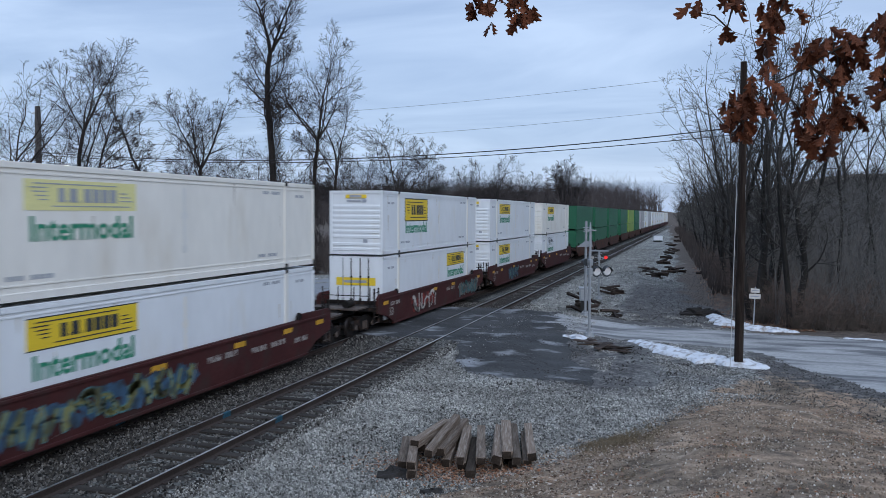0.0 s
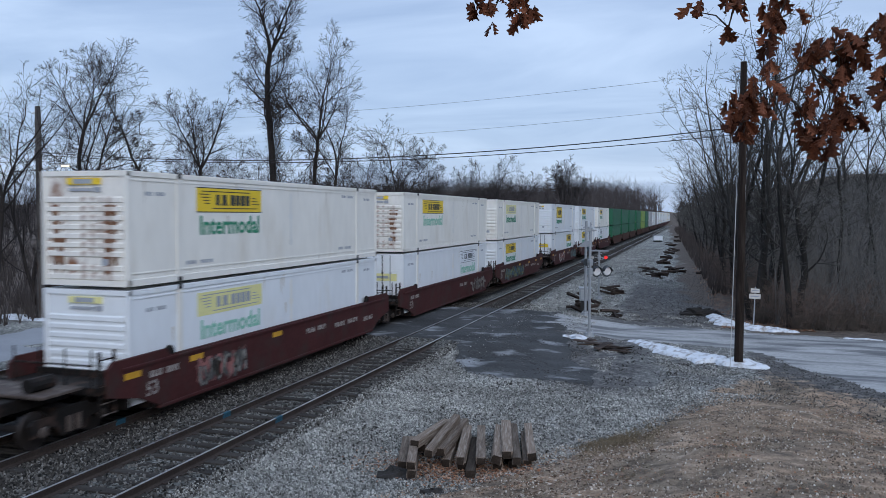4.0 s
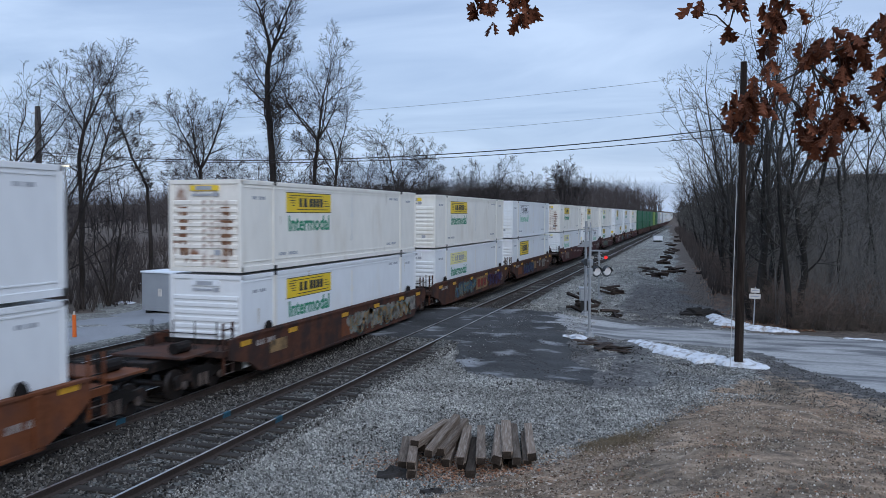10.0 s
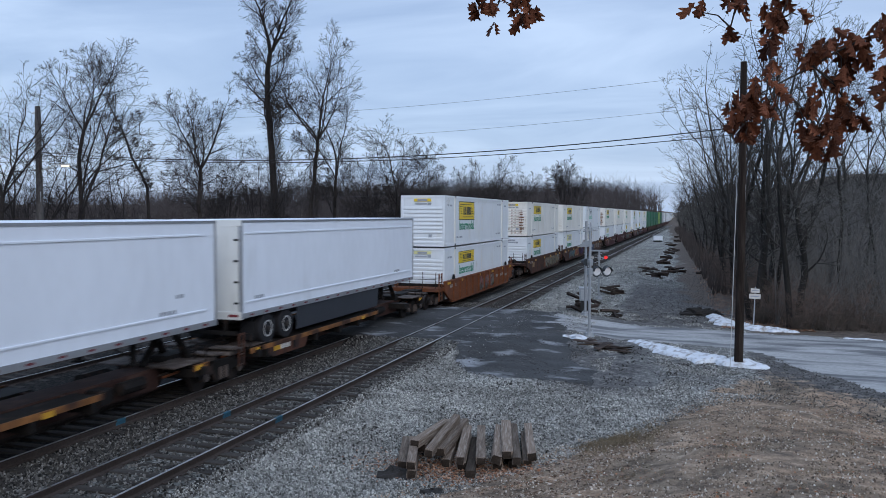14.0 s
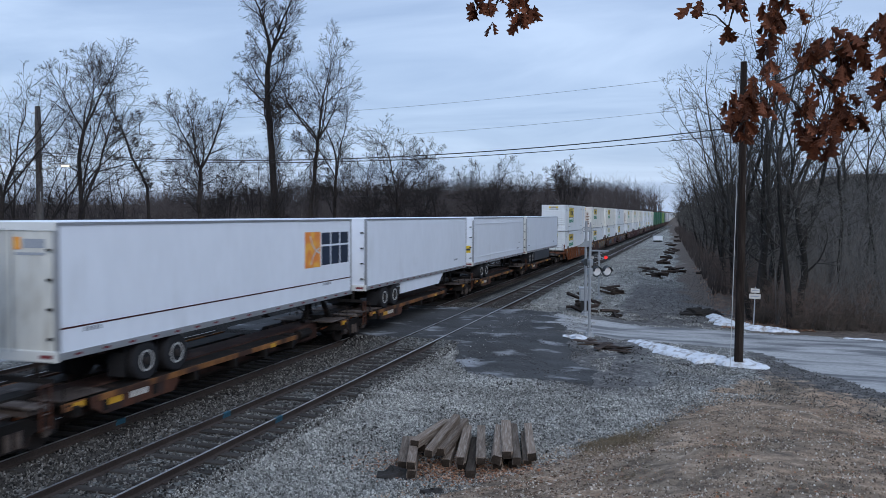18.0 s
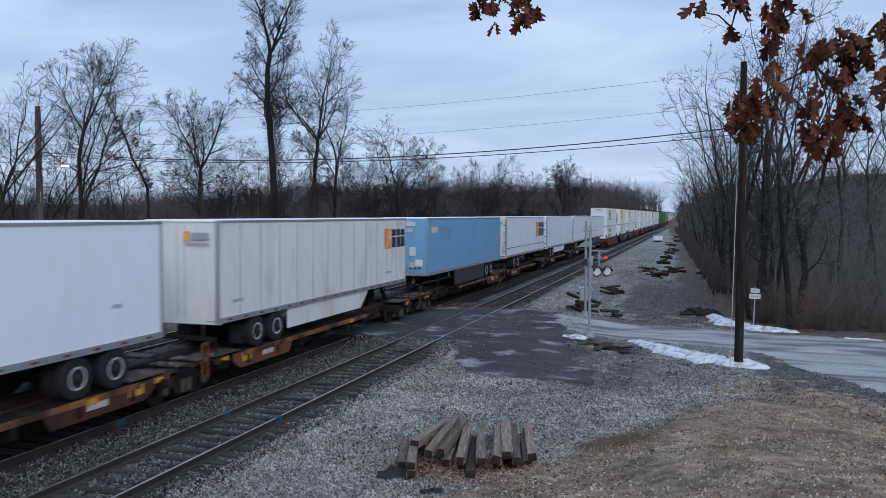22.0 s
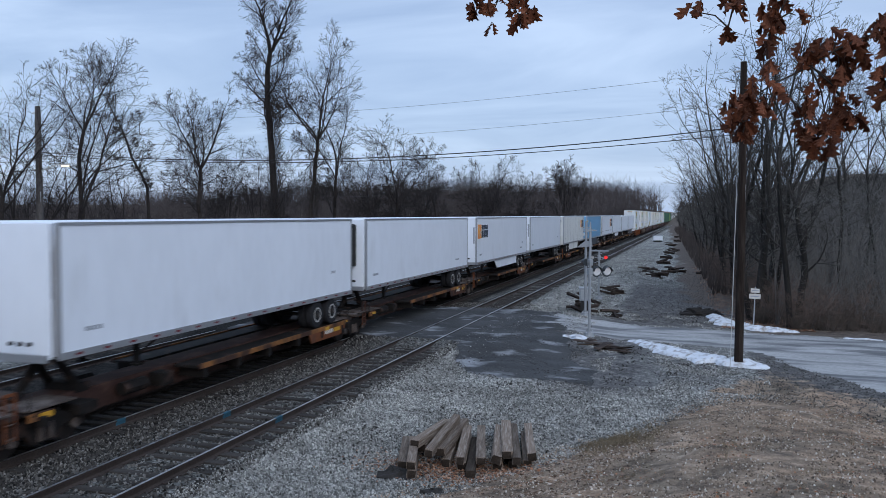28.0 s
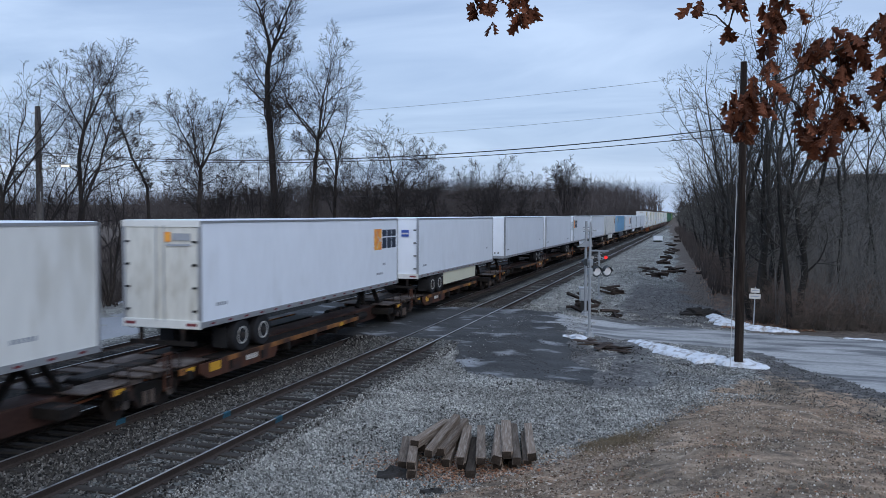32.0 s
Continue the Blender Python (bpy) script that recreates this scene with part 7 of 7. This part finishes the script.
def relay_case():
    x, y = -6.7, 167.0
    ob = thing("relay_case", pose(x, y, ground_z(x, y), 0, 0, 12), "pale grey trackside case far along the line", "equipment box")
    part("case", Geo().box(-0.9, 0.9, -0.5, 0.5, 0.35, 1.25, c=0.05), "trailer", ob)
    part("lid", Geo().box(-0.96, 0.96, -0.56, 0.56, 1.25, 1.33, c=0.02), "hut", ob)
    part("foot", Geo().box(-0.8, 0.8, -0.4, 0.4, -0.1, 0.35), "seam", ob)


relay_case()


# ---- equipment hut beyond the tracks ----
def equipment_hut():
    x, y = -26.6, 36.4
    z = ground_z(x, y)
    ob = thing("equipment_hut", pose(x, y, z, 0, 0, -8), "grey metal trackside equipment hut with a flat pale roof", "equipment hut")
    part("body", Geo().box(-1.05, 1.05, -0.9, 0.9, 0.12, 2.12, c=0.015), "hut", ob)
    part("roof", Geo().box(-1.12, 1.12, -0.97, 0.97, 2.12, 2.2, c=0.03), "trailer", ob)
    for xx in (-0.9, 0.7):
        part("foot", Geo().box(xx, xx + 0.2, -0.8, 0.8, -0.1, 0.12), "seam", ob)
    d = part("door", Geo().box(1.05, 1.075, -0.75, 0.05, 0.2, 2.0), "hut", ob)
    part("handle", Geo().box(1.076, 1.11, -0.1, 0.0, 0.95, 1.1), "galv", d)
    part("door", Geo().box(1.05, 1.075, 0.08, 0.8, 0.2, 2.0), "hut", ob)
    part("lamp", Geo().box(1.05, 1.25, 0.6, 0.75, 1.8, 1.95, c=0.03), "lamp_glow", ob, "small lit lamp")
    part("plate", Geo().box(0.1, 0.35, -0.915, -0.901, 0.9, 1.3), "stencil", ob)


equipment_hut()


def marker_post(x, y):
    ob = thing("marker_post", pose(x, y, ground_z(x, y)), "orange plastic marker post beside the back road", "marker post")
    part("tube", Geo().tube([(0, 0, 0), (0, 0, 1.0)], [0.09, 0.08], 10), "orange_tube", ob)
    part("cap", Geo().tube([(0, 0, 1.0), (0, 0, 1.15)], [0.05, 0.04], 8), "stencil", ob)


marker_post(-25.8, 28.6)


# ---- small white sign at the wood's edge ----
def lane_sign():
    x, y = 2.9, 41.6
    ob = thing("lane_sign", pose(x, y, ground_z(x, y), 0, 1.5, -6), "two small white plates on a thin steel post", "sign")
    part("post", Geo().box(-0.025, 0.025, -0.02, 0.02, -0.2, 2.0), "galv", ob)
    for z0, w, q in ((1.72, 0.2, 0.20), (1.42, 0.26, 0.24)):
        p = part("plate", Geo().box(-w, w, -0.035, -0.022, z0, z0 + q), "stencil", ob)
        part("text_bar", Geo().box(-w * 0.75, w * 0.75, -0.038, -0.036, z0 + q * 0.4, z0 + q * 0.62), "grey_letter", p)


lane_sign()


# ---- piles of ties ----
def tie_block(parent, x, y, z, length, turn, tilt=0.0, roll=0.0, seed=0, mat="old_tie"):
    rng = random.Random(seed)
    w, h = 0.102 + rng.uniform(-0.012, 0.012), 0.17 + rng.uniform(-0.02, 0.01)
    g = Geo()
    if mat == "heap_tie":
        w, h = w * 0.8, h * 0.75
    g.box(-w, w, 0, length, 0, h, c=0.018)
    # worn, split ends and edges
    g.v = [(vx + rng.uniform(-0.012, 0.012), vy + rng.uniform(-0.02, 0.02), vz + rng.uniform(-0.008, 0.008)) for vx, vy, vz in g.v]
    ob = part("tie", g, mat, parent, at=pose(x, y, z, tilt, roll, turn))
    # end faces get the darker wood, so they look shaded against the tops
    ob.data.materials.append(M["shaded_end"])
    for face in ob.data.polygons:
        if abs(face.normal.y) > 0.8:
            face.material_index = 1
    return ob


def near_pile():
    """The stacked old ties in front: a lower layer and leaning ties over it, among dead leaves."""
    cx, cy = -4.75, 17.7
    z = ground_z(cx, cy) + 0.0
    ob = thing("tie_pile", pose(cx, cy, z), "pile of weathered cut railway ties among dead leaves", "timber pile", "timber piles")
    # upper ties: x, y and top of the front end, length, turn, tilt, roll; lower ties lie under them
    for k, (x, y, top, l, tn, tl, rl) in enumerate([
        (-1.02, -1.21, 0.50, 2.0, -4, 0, 0), (-0.51, -1.77, 0.50, 2.55, 3, 3, 4), (-0.37, -1.37, 0.42, 2.6, 4, 0, -5), (0.15, -1.65, 0.37, 2.6, 12, 0, 0),
        (0.56, -1.53, 0.38, 2.6, 14, 0, 3), (0.85, -1.38, 0.37, 2.6, 12, 0, 16), (1.06, -1.17, 0.44, 2.6, 13.5, 0, 0), (1.30, -1.32, 0.38, 2.6, 14, 1, 0), (1.56, -0.96, 0.38, 2.5, 13, 0, -8), (-0.72, -2.28, 0.38, 1.9, 17, 0, 0),
        (0.43, -1.87, 0.19, 2.5, 12, 0, 0), (-1.10, -1.78, 0.19, 2.0, 17, 0, 0), (-0.72, -2.26, 0.19, 2.3, 17, 0, 0), (-0.25, -1.36, 0.19, 2.4, 10, 0, 0), (0.12, -1.45, 0.18, 2.4, 12, 0, 0), (0.85, -1.2, 0.19, 2.5, 13, 0, 0), (1.15, -1.0, 0.19, 2.5, 14, 0, 0), (1.45, -0.9, 0.19, 2.4, 13, 0, 0), (-0.95, -0.9, 0.33, 1.9, 6, 0, 0)]):
        tie_block(ob, x, y, top - 0.18, l, tn, tl, rl, k)
    return ob


near_pile()


def leaf_litter(name, label, count, spot, size, seed, mat="litter", slim=0.6):
    rng = random.Random(seed)
    g = Geo()
    for _ in range(count):
        x, y = spot(rng)
        z = ground_z(x, y) + rng.uniform(0.005, 0.05)
        s, a = rng.uniform(*size), rng.uniform(0, 6.28)
        c, d = math.cos(a) * s, math.sin(a) * s
        up = rng.uniform(-0.6, 0.6) * s
        g.add([(x - c, y - d, z), (x + d * slim, y - c * slim, z + up), (x + c, y + d, z + 0.2 * s), (x - d * slim, y + c * slim, z + abs(up))], [(0, 1, 2, 3)])
    return tagged(part(name, g, mat), label, "leaves", kind="stuff")


def near_pile_spot(r):
    return -4.85 + r.gauss(0, 0.85), 16.3 + r.gauss(0, 0.45)


leaf_litter("pile_leaves", "dead brown leaves round the tie pile", 2600, near_pile_spot, (0.02, 0.05), 21)
def chip_spot(r):
    """Below the brow, where split wood and bark lie."""
    while True:
        x, y = r.uniform(-4.4, -0.4), r.uniform(12.0, 20)
        if y < foot_y(x) and r.random() < 1 - abs(x + 2.4) / 2.2:
            return x, y


leaf_litter("bank_leaves", "dead leaves scattered over the bank", 2600, bank_spot, (0.012, 0.032), 22)
leaf_litter("bark_chips", "pale bark and wood chips strewn over the bank", 2800, chip_spot, (0.012, 0.055), 24, "chip", 0.25)
leaf_litter("lane_leaves", "dead leaves along the wood's edge", 5500, lambda r: (edge_x(yy := 41 + 50 * r.random() ** 2) + r.uniform(-1.2, 3), yy), (0.03, 0.07), 23)


def tie_heap(x, y, n, seed, label, length=2.4, wide=1.0):
    """A loose heap of dark ties lying across one another."""
    rng = random.Random(seed)
    ob = thing("tie_heap", pose(x, y, ground_z(x, y)), label, "timber pile", "timber piles along the line")
    lead = rng.uniform(40, 140)
    for k in range(n):
        a = lead + rng.gauss(0, 45)
        l = length * rng.uniform(0.35, 0.85)
        r = radians(a)
        cx, cy = rng.uniform(-0.7, 0.7) * wide, rng.uniform(-1.1, 1.1) * wide
        tie_block(ob, cx + math.sin(r) * l / 2, cy - math.cos(r) * l / 2, 0.16 * (k // 3), l, a, rng.uniform(-9, 9), rng.uniform(-30, 30), seed * 40 + k, "heap_tie")
    return ob


HEAP_LABEL = "loose heap of old dark railway ties on gravel"
for k, (x, y, n, w) in enumerate([(-3.7, 72, 6, 1.2), (-2.7, 79, 9, 1.7), (-4.9, 80, 6, 1.0), (-3.9, 93, 6, 1.0), (-3.8, 104, 5, 0.9), (-3.8, 118, 6, 1.2), (-3.5, 126, 5, 1.0), (-4.3, 146, 6, 1.0), (-3.9, 170, 6, 1.1), (-5.0, 152, 5, 1.0), (-4.4, 200, 6, 1.2), (0.1, 78, 3, 0.7)]):
    tie_heap(x + 0.9, y, n + 2, k + 3, HEAP_LABEL, 2.0, wide=w * 0.55)
tie_heap(-5.9, 45.4, 17, 51, "tall heap of broken ties beside the equipment box", 1.7, wide=0.8)
tie_heap(-4.1, 43.4, 5, 52, "low heap of broken ties and rubble beside the lane", 2.0, wide=0.45)
tie_heap(-5.2, 56.0, 10, 53, "heap of old ties on the gravel", 1.6, wide=0.6)
boards = thing("board_heap", pose(-3.5, 33.3, ground_z(-3.5, 33.3)), "flat heap of broken dark boards beside the signal mast", "timber pile", "timber piles along the line")
rb = random.Random(54)
for k in range(13):
    a = 128 + rb.gauss(0, 26)
    l, w = rb.uniform(0.6, 1.9), rb.uniform(0.06, 0.16)
    g = Geo().box(-w, w, -l / 2, l / 2, 0, 0.045)
    g.v = [(vx + rb.uniform(-0.03, 0.03), vy + rb.uniform(-0.12, 0.12), vz) for vx, vy, vz in g.v]
    q = rb.uniform(-1.3, 1.5)
    part("board", g, "heap_tie", boards, at=pose(q * 0.72 + rb.uniform(-0.3, 0.3), -q * 0.8 + rb.uniform(-0.3, 0.3), 0.035 * (k // 3), rb.uniform(-3, 3), rb.uniform(-5, 5), a - 80))
for k, (x, y, z0, s) in enumerate([(-5.9, 15.6, 0, 0.34), (-4.75, 14.7, 0, 0.22)]):
    g = Geo()
    rg = random.Random(61 + k)
    g.lump(0, 0, -0.04, s * 1.3, s, s * 0.55, rg, 4, 11, 0.3)
    tagged(part("soil_clod", g, "dirt_clod", at=pose(x, y, ground_z(x, y))), "dark lump of soil on the gravel", "soil lump", "soil lumps")


# ---- old snow ----
def snow_bank(name, pts, seed, label):
    """A low ridge of old snow through pts: x, y, half width, height."""
    rng = random.Random(seed)
    g = Geo()
    n, across = 80, 16
    for i in range(n + 1):
        q = i / n * (len(pts) - 1)
        k = min(int(q), len(pts) - 2)
        f = q - k
        x, y, w, h = [a + (b - a) * f for a, b in zip(pts[k], pts[k + 1])]
        dx, dy = pts[k + 1][0] - pts[k][0], pts[k + 1][1] - pts[k][1]
        l = math.hypot(dx, dy)
        nx, ny = -dy / l, dx / l
        end = min(1.0, i / 3, (n - i) / 3)
        for j in range(across + 1):
            u = j / across * 2 - 1
            ww = w * (0.25 + 0.75 * end) * (1 + 0.6 * noise.noise((x * 1.3, y * 1.3, seed + (1 if u > 0 else 5))) + 0.55 * noise.noise((x * 4.1, y * 4.1, seed + (2 if u > 0 else 6))))
            px, py = x + nx * ww * u, y + ny * ww * u
            b = noise.noise((px * 2.2, py * 2.2, seed)) * 0.55 + noise.noise((px * 5, py * 5, seed)) * 0.35 + noise.noise((px * 11, py * 11, seed)) * 0.2
            hh = max(0, (1 - u ** 4)) ** 0.8 * h * 0.45 * end * (1 + b)
            g.v.append((px, py, ground_z(px, py) + hh - (0.05 if abs(u) == 1 or end == 0 else 0.0)))
    for i in range(n):
        for j in range(across):
            a = i * (across + 1) + j
            g.f.append((a, a + 1, a + across + 2, a + across + 1))
    ob = part(name, g, "snow", smooth=True)
    return tagged(ob, label, "snow", "snow banks")


snow_bank("snow_bank", [(-2.6, 35.9, 0.2, 0.12), (-1.7, 34.6, 0.45, 0.25), (-0.9, 33.4, 0.6, 0.36), (0.3, 31.9, 0.75, 0.36), (1.2, 31.3, 0.7, 0.4), (2.0, 31.1, 0.55, 0.4), (2.8, 31.0, 0.3, 0.15)], 3, "ridge of old white snow round the pole")
snow_bank("snow_bank", [(0.9, 46.9, 0.25, 0.25), (1.3, 44.3, 0.45, 0.36), (1.8, 42.4, 0.55, 0.36), (2.7, 41.3, 0.5, 0.4), (3.8, 40.9, 0.5, 0.4), (4.9, 40.6, 0.25, 0.12)], 7, "ridge of old white snow along the wood's edge")
snow_bank("snow_bank", [(-5.3, 34.4, 0.25, 0.1), (-4.7, 34.5, 0.5, 0.22), (-4.1, 34.3, 0.25, 0.1)], 9, "small patch of old snow at the mast's foot")
snow_bank("snow_bank", [(-0.3, 46.5, 0.2, 0.15), (0.4, 47.0, 0.35, 0.2), (0.9, 46.6, 0.2, 0.1)], 12, "small patch of old snow on the verge")
snow_bank("snow_bank", [(6.5, 39.4, 0.1, 0.06), (7.3, 39.4, 0.18, 0.1), (8.1, 39.3, 0.1, 0.05)], 14, "thin strip of old snow along the lane")
rs = random.Random(77)
for k in range(16):
    x, y = -rs.uniform(31, 41), rs.uniform(30, 62)
    snow_bank("snow_patch", [(x - rs.uniform(0.5, 1.6), y, 0.3, 0.08), (x, y + rs.uniform(-0.4, 0.4), rs.uniform(0.3, 0.8), 0.2), (x + rs.uniform(0.5, 1.6), y, 0.3, 0.08)], 100 + k, "patch of old snow in the brush")
for k, (x, y, s) in enumerate([(0.5, 46.0, 0.7)]):
    rg = random.Random(160 + k)
    tagged(part("soil_mound", Geo().lump(0, 0, -0.05, s * 1.5, s, s * 0.55, rg, 6, 17, 0.34), "dirt_clod", at=pose(x, y, ground_z(x, y))), "low heap of dark soil beside the lane", "soil heap", "soil heaps")


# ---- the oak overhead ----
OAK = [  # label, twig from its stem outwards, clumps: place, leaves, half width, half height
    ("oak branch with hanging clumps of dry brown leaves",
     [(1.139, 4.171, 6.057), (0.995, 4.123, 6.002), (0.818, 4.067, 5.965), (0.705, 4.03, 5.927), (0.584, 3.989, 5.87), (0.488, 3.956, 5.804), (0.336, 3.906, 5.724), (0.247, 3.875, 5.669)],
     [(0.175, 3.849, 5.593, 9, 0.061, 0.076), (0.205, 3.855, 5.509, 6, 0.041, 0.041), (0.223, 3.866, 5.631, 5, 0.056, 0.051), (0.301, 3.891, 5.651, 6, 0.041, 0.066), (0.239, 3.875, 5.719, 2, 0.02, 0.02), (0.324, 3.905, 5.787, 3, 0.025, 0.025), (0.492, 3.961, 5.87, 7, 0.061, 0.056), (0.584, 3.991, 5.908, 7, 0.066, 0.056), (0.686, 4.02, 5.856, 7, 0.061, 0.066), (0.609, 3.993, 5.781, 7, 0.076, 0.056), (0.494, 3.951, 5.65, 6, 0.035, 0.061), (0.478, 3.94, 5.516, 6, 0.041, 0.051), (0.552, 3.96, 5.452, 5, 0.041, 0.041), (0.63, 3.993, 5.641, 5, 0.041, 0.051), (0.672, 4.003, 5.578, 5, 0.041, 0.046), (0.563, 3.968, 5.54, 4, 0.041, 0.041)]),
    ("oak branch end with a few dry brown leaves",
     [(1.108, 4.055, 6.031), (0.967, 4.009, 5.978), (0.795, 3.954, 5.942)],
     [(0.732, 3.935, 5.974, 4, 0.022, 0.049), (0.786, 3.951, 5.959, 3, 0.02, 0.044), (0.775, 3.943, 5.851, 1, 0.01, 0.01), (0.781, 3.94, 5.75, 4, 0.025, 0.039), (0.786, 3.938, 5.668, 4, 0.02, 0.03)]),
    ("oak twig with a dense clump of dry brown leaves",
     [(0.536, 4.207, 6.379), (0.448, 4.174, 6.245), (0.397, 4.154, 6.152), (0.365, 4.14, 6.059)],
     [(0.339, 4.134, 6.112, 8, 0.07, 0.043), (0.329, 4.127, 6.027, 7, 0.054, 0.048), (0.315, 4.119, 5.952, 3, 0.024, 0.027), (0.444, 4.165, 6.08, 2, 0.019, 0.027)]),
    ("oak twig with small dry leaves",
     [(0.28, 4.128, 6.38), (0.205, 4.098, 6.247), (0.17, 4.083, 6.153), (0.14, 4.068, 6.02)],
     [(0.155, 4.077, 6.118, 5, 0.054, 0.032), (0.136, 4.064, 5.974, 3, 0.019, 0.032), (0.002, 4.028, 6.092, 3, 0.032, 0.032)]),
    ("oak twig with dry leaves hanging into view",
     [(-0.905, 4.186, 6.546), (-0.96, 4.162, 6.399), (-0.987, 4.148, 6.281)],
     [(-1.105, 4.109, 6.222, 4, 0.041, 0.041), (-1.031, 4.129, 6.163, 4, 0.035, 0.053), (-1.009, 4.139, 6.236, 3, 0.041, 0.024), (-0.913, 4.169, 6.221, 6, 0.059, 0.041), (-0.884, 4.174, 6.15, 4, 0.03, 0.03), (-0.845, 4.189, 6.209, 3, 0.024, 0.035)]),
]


def leaf_geo(rng, L):
    """A lobed oak leaf, folded along its midrib and curled; the stalk is at the origin, the tip along +y."""
    out = [(q, w * rng.uniform(0.85, 1.15)) for q, w in ((0.0, 0.02), (0.10, 0.07), (0.17, 0.18), (0.24, 0.22), (0.31, 0.11), (0.40, 0.14), (0.48, 0.33), (0.57, 0.34), (0.63, 0.16), (0.71, 0.17), (0.78, 0.27), (0.85, 0.22), (0.91, 0.09), (1.0, 0.02))]
    fold, curl = rng.uniform(0.1, 0.8), rng.uniform(-0.8, 1.0)
    g = Geo()
    for q, w in out:
        bend = curl * q * q * L * 0.5
        y = q * L * (1 - 0.12 * abs(curl) * q)
        tip = 0.07 * L if w > 0.2 else 0
        g.v += [(-w * L, y + tip, bend + fold * w * L + rng.uniform(-0.01, 0.01)), (-w * L * 0.5, y + tip * 0.3, bend + fold * 0.35 * w * L), (0, y, bend), (w * L * 0.5, y + tip * 0.3, bend + fold * 0.35 * w * L), (w * L, y + tip, bend + fold * w * L + rng.uniform(-0.01, 0.01))]
    for i in range(len(out) - 1):
        a = 5 * i
        g.f += [(a + k, a + k + 1, a + k + 6, a + k + 5) for k in range(4)]
    return g


def oak():
    """The oak beside the bank, whose lowest branches hang before the camera."""
    rng = random.Random(9)
    leaves = [leaf_geo(rng, 0.15) for _ in range(16)]
    base = Vector((4.3, 2.2, ground_z(4.3, 2.2)))
    tree = thing("oak_tree", Matrix.Translation(base), "large oak with grey bark beside the camera's bank", "tree")
    part("trunk", Geo().tube([(0, 0, -0.3), (0.1, 0, 2), (0.05, 0.1, 4.5), (0.3, 0.2, 9)], [0.34, 0.27, 0.22, 0.12], 14), "bark", tree)
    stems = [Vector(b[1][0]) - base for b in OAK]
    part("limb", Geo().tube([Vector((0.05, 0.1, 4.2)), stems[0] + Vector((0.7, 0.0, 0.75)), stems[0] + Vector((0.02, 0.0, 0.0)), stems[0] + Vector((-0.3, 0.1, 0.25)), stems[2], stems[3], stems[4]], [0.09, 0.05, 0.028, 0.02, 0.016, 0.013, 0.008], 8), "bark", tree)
    out = []
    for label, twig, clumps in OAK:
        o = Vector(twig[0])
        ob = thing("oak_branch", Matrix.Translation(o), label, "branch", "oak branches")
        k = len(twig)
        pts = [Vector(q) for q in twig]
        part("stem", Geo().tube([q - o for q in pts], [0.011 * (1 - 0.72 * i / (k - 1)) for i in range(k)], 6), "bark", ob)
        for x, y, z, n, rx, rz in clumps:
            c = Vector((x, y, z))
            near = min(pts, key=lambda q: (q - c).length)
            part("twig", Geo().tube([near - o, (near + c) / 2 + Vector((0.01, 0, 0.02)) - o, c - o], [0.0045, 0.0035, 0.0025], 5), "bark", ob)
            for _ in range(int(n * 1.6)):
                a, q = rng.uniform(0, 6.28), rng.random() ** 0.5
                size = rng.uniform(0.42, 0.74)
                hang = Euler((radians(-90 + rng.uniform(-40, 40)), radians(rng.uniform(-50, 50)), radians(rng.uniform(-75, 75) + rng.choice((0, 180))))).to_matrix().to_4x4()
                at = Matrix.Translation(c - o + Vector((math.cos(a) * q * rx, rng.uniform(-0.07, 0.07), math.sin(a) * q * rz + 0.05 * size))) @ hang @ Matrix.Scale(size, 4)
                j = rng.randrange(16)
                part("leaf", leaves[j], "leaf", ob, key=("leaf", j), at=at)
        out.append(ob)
    return out


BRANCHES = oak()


# ---- everything that moves ----
def motions():
    times = (0.0, 8.0, 16.0, 24.0, DECK)
    for ob, s, z in RUNNERS:
        walk(ob, [(t, pose(FAR_X, s + rolled(t), FAR_Z + z)) for t in times])
    # wheelsets turn as they roll, while they pass the camera
    for w, s, y in WHEELSETS:
        rows, t = [], 0.0
        near = [q / 20 for q in range(int(DECK * 20) + 1) if 4 < s + rolled(q / 20) < 75]
        if not near or s > 60:
            continue
        ts = sorted({0.0, DECK, *near})
        walk(w, [(q, pose(0, y, 0.42, -math.degrees((min(max(rolled(q), rolled(near[0])), rolled(near[-1])) - rolled(near[0])) / 0.42), 0, 0)) for q in ts])
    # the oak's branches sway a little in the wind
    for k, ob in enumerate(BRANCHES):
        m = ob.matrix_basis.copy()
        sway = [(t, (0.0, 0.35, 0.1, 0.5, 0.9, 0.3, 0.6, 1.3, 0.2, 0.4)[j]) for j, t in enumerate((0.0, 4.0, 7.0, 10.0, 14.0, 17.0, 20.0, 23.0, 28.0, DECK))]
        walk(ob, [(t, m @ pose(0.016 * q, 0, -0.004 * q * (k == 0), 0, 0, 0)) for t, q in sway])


motions()
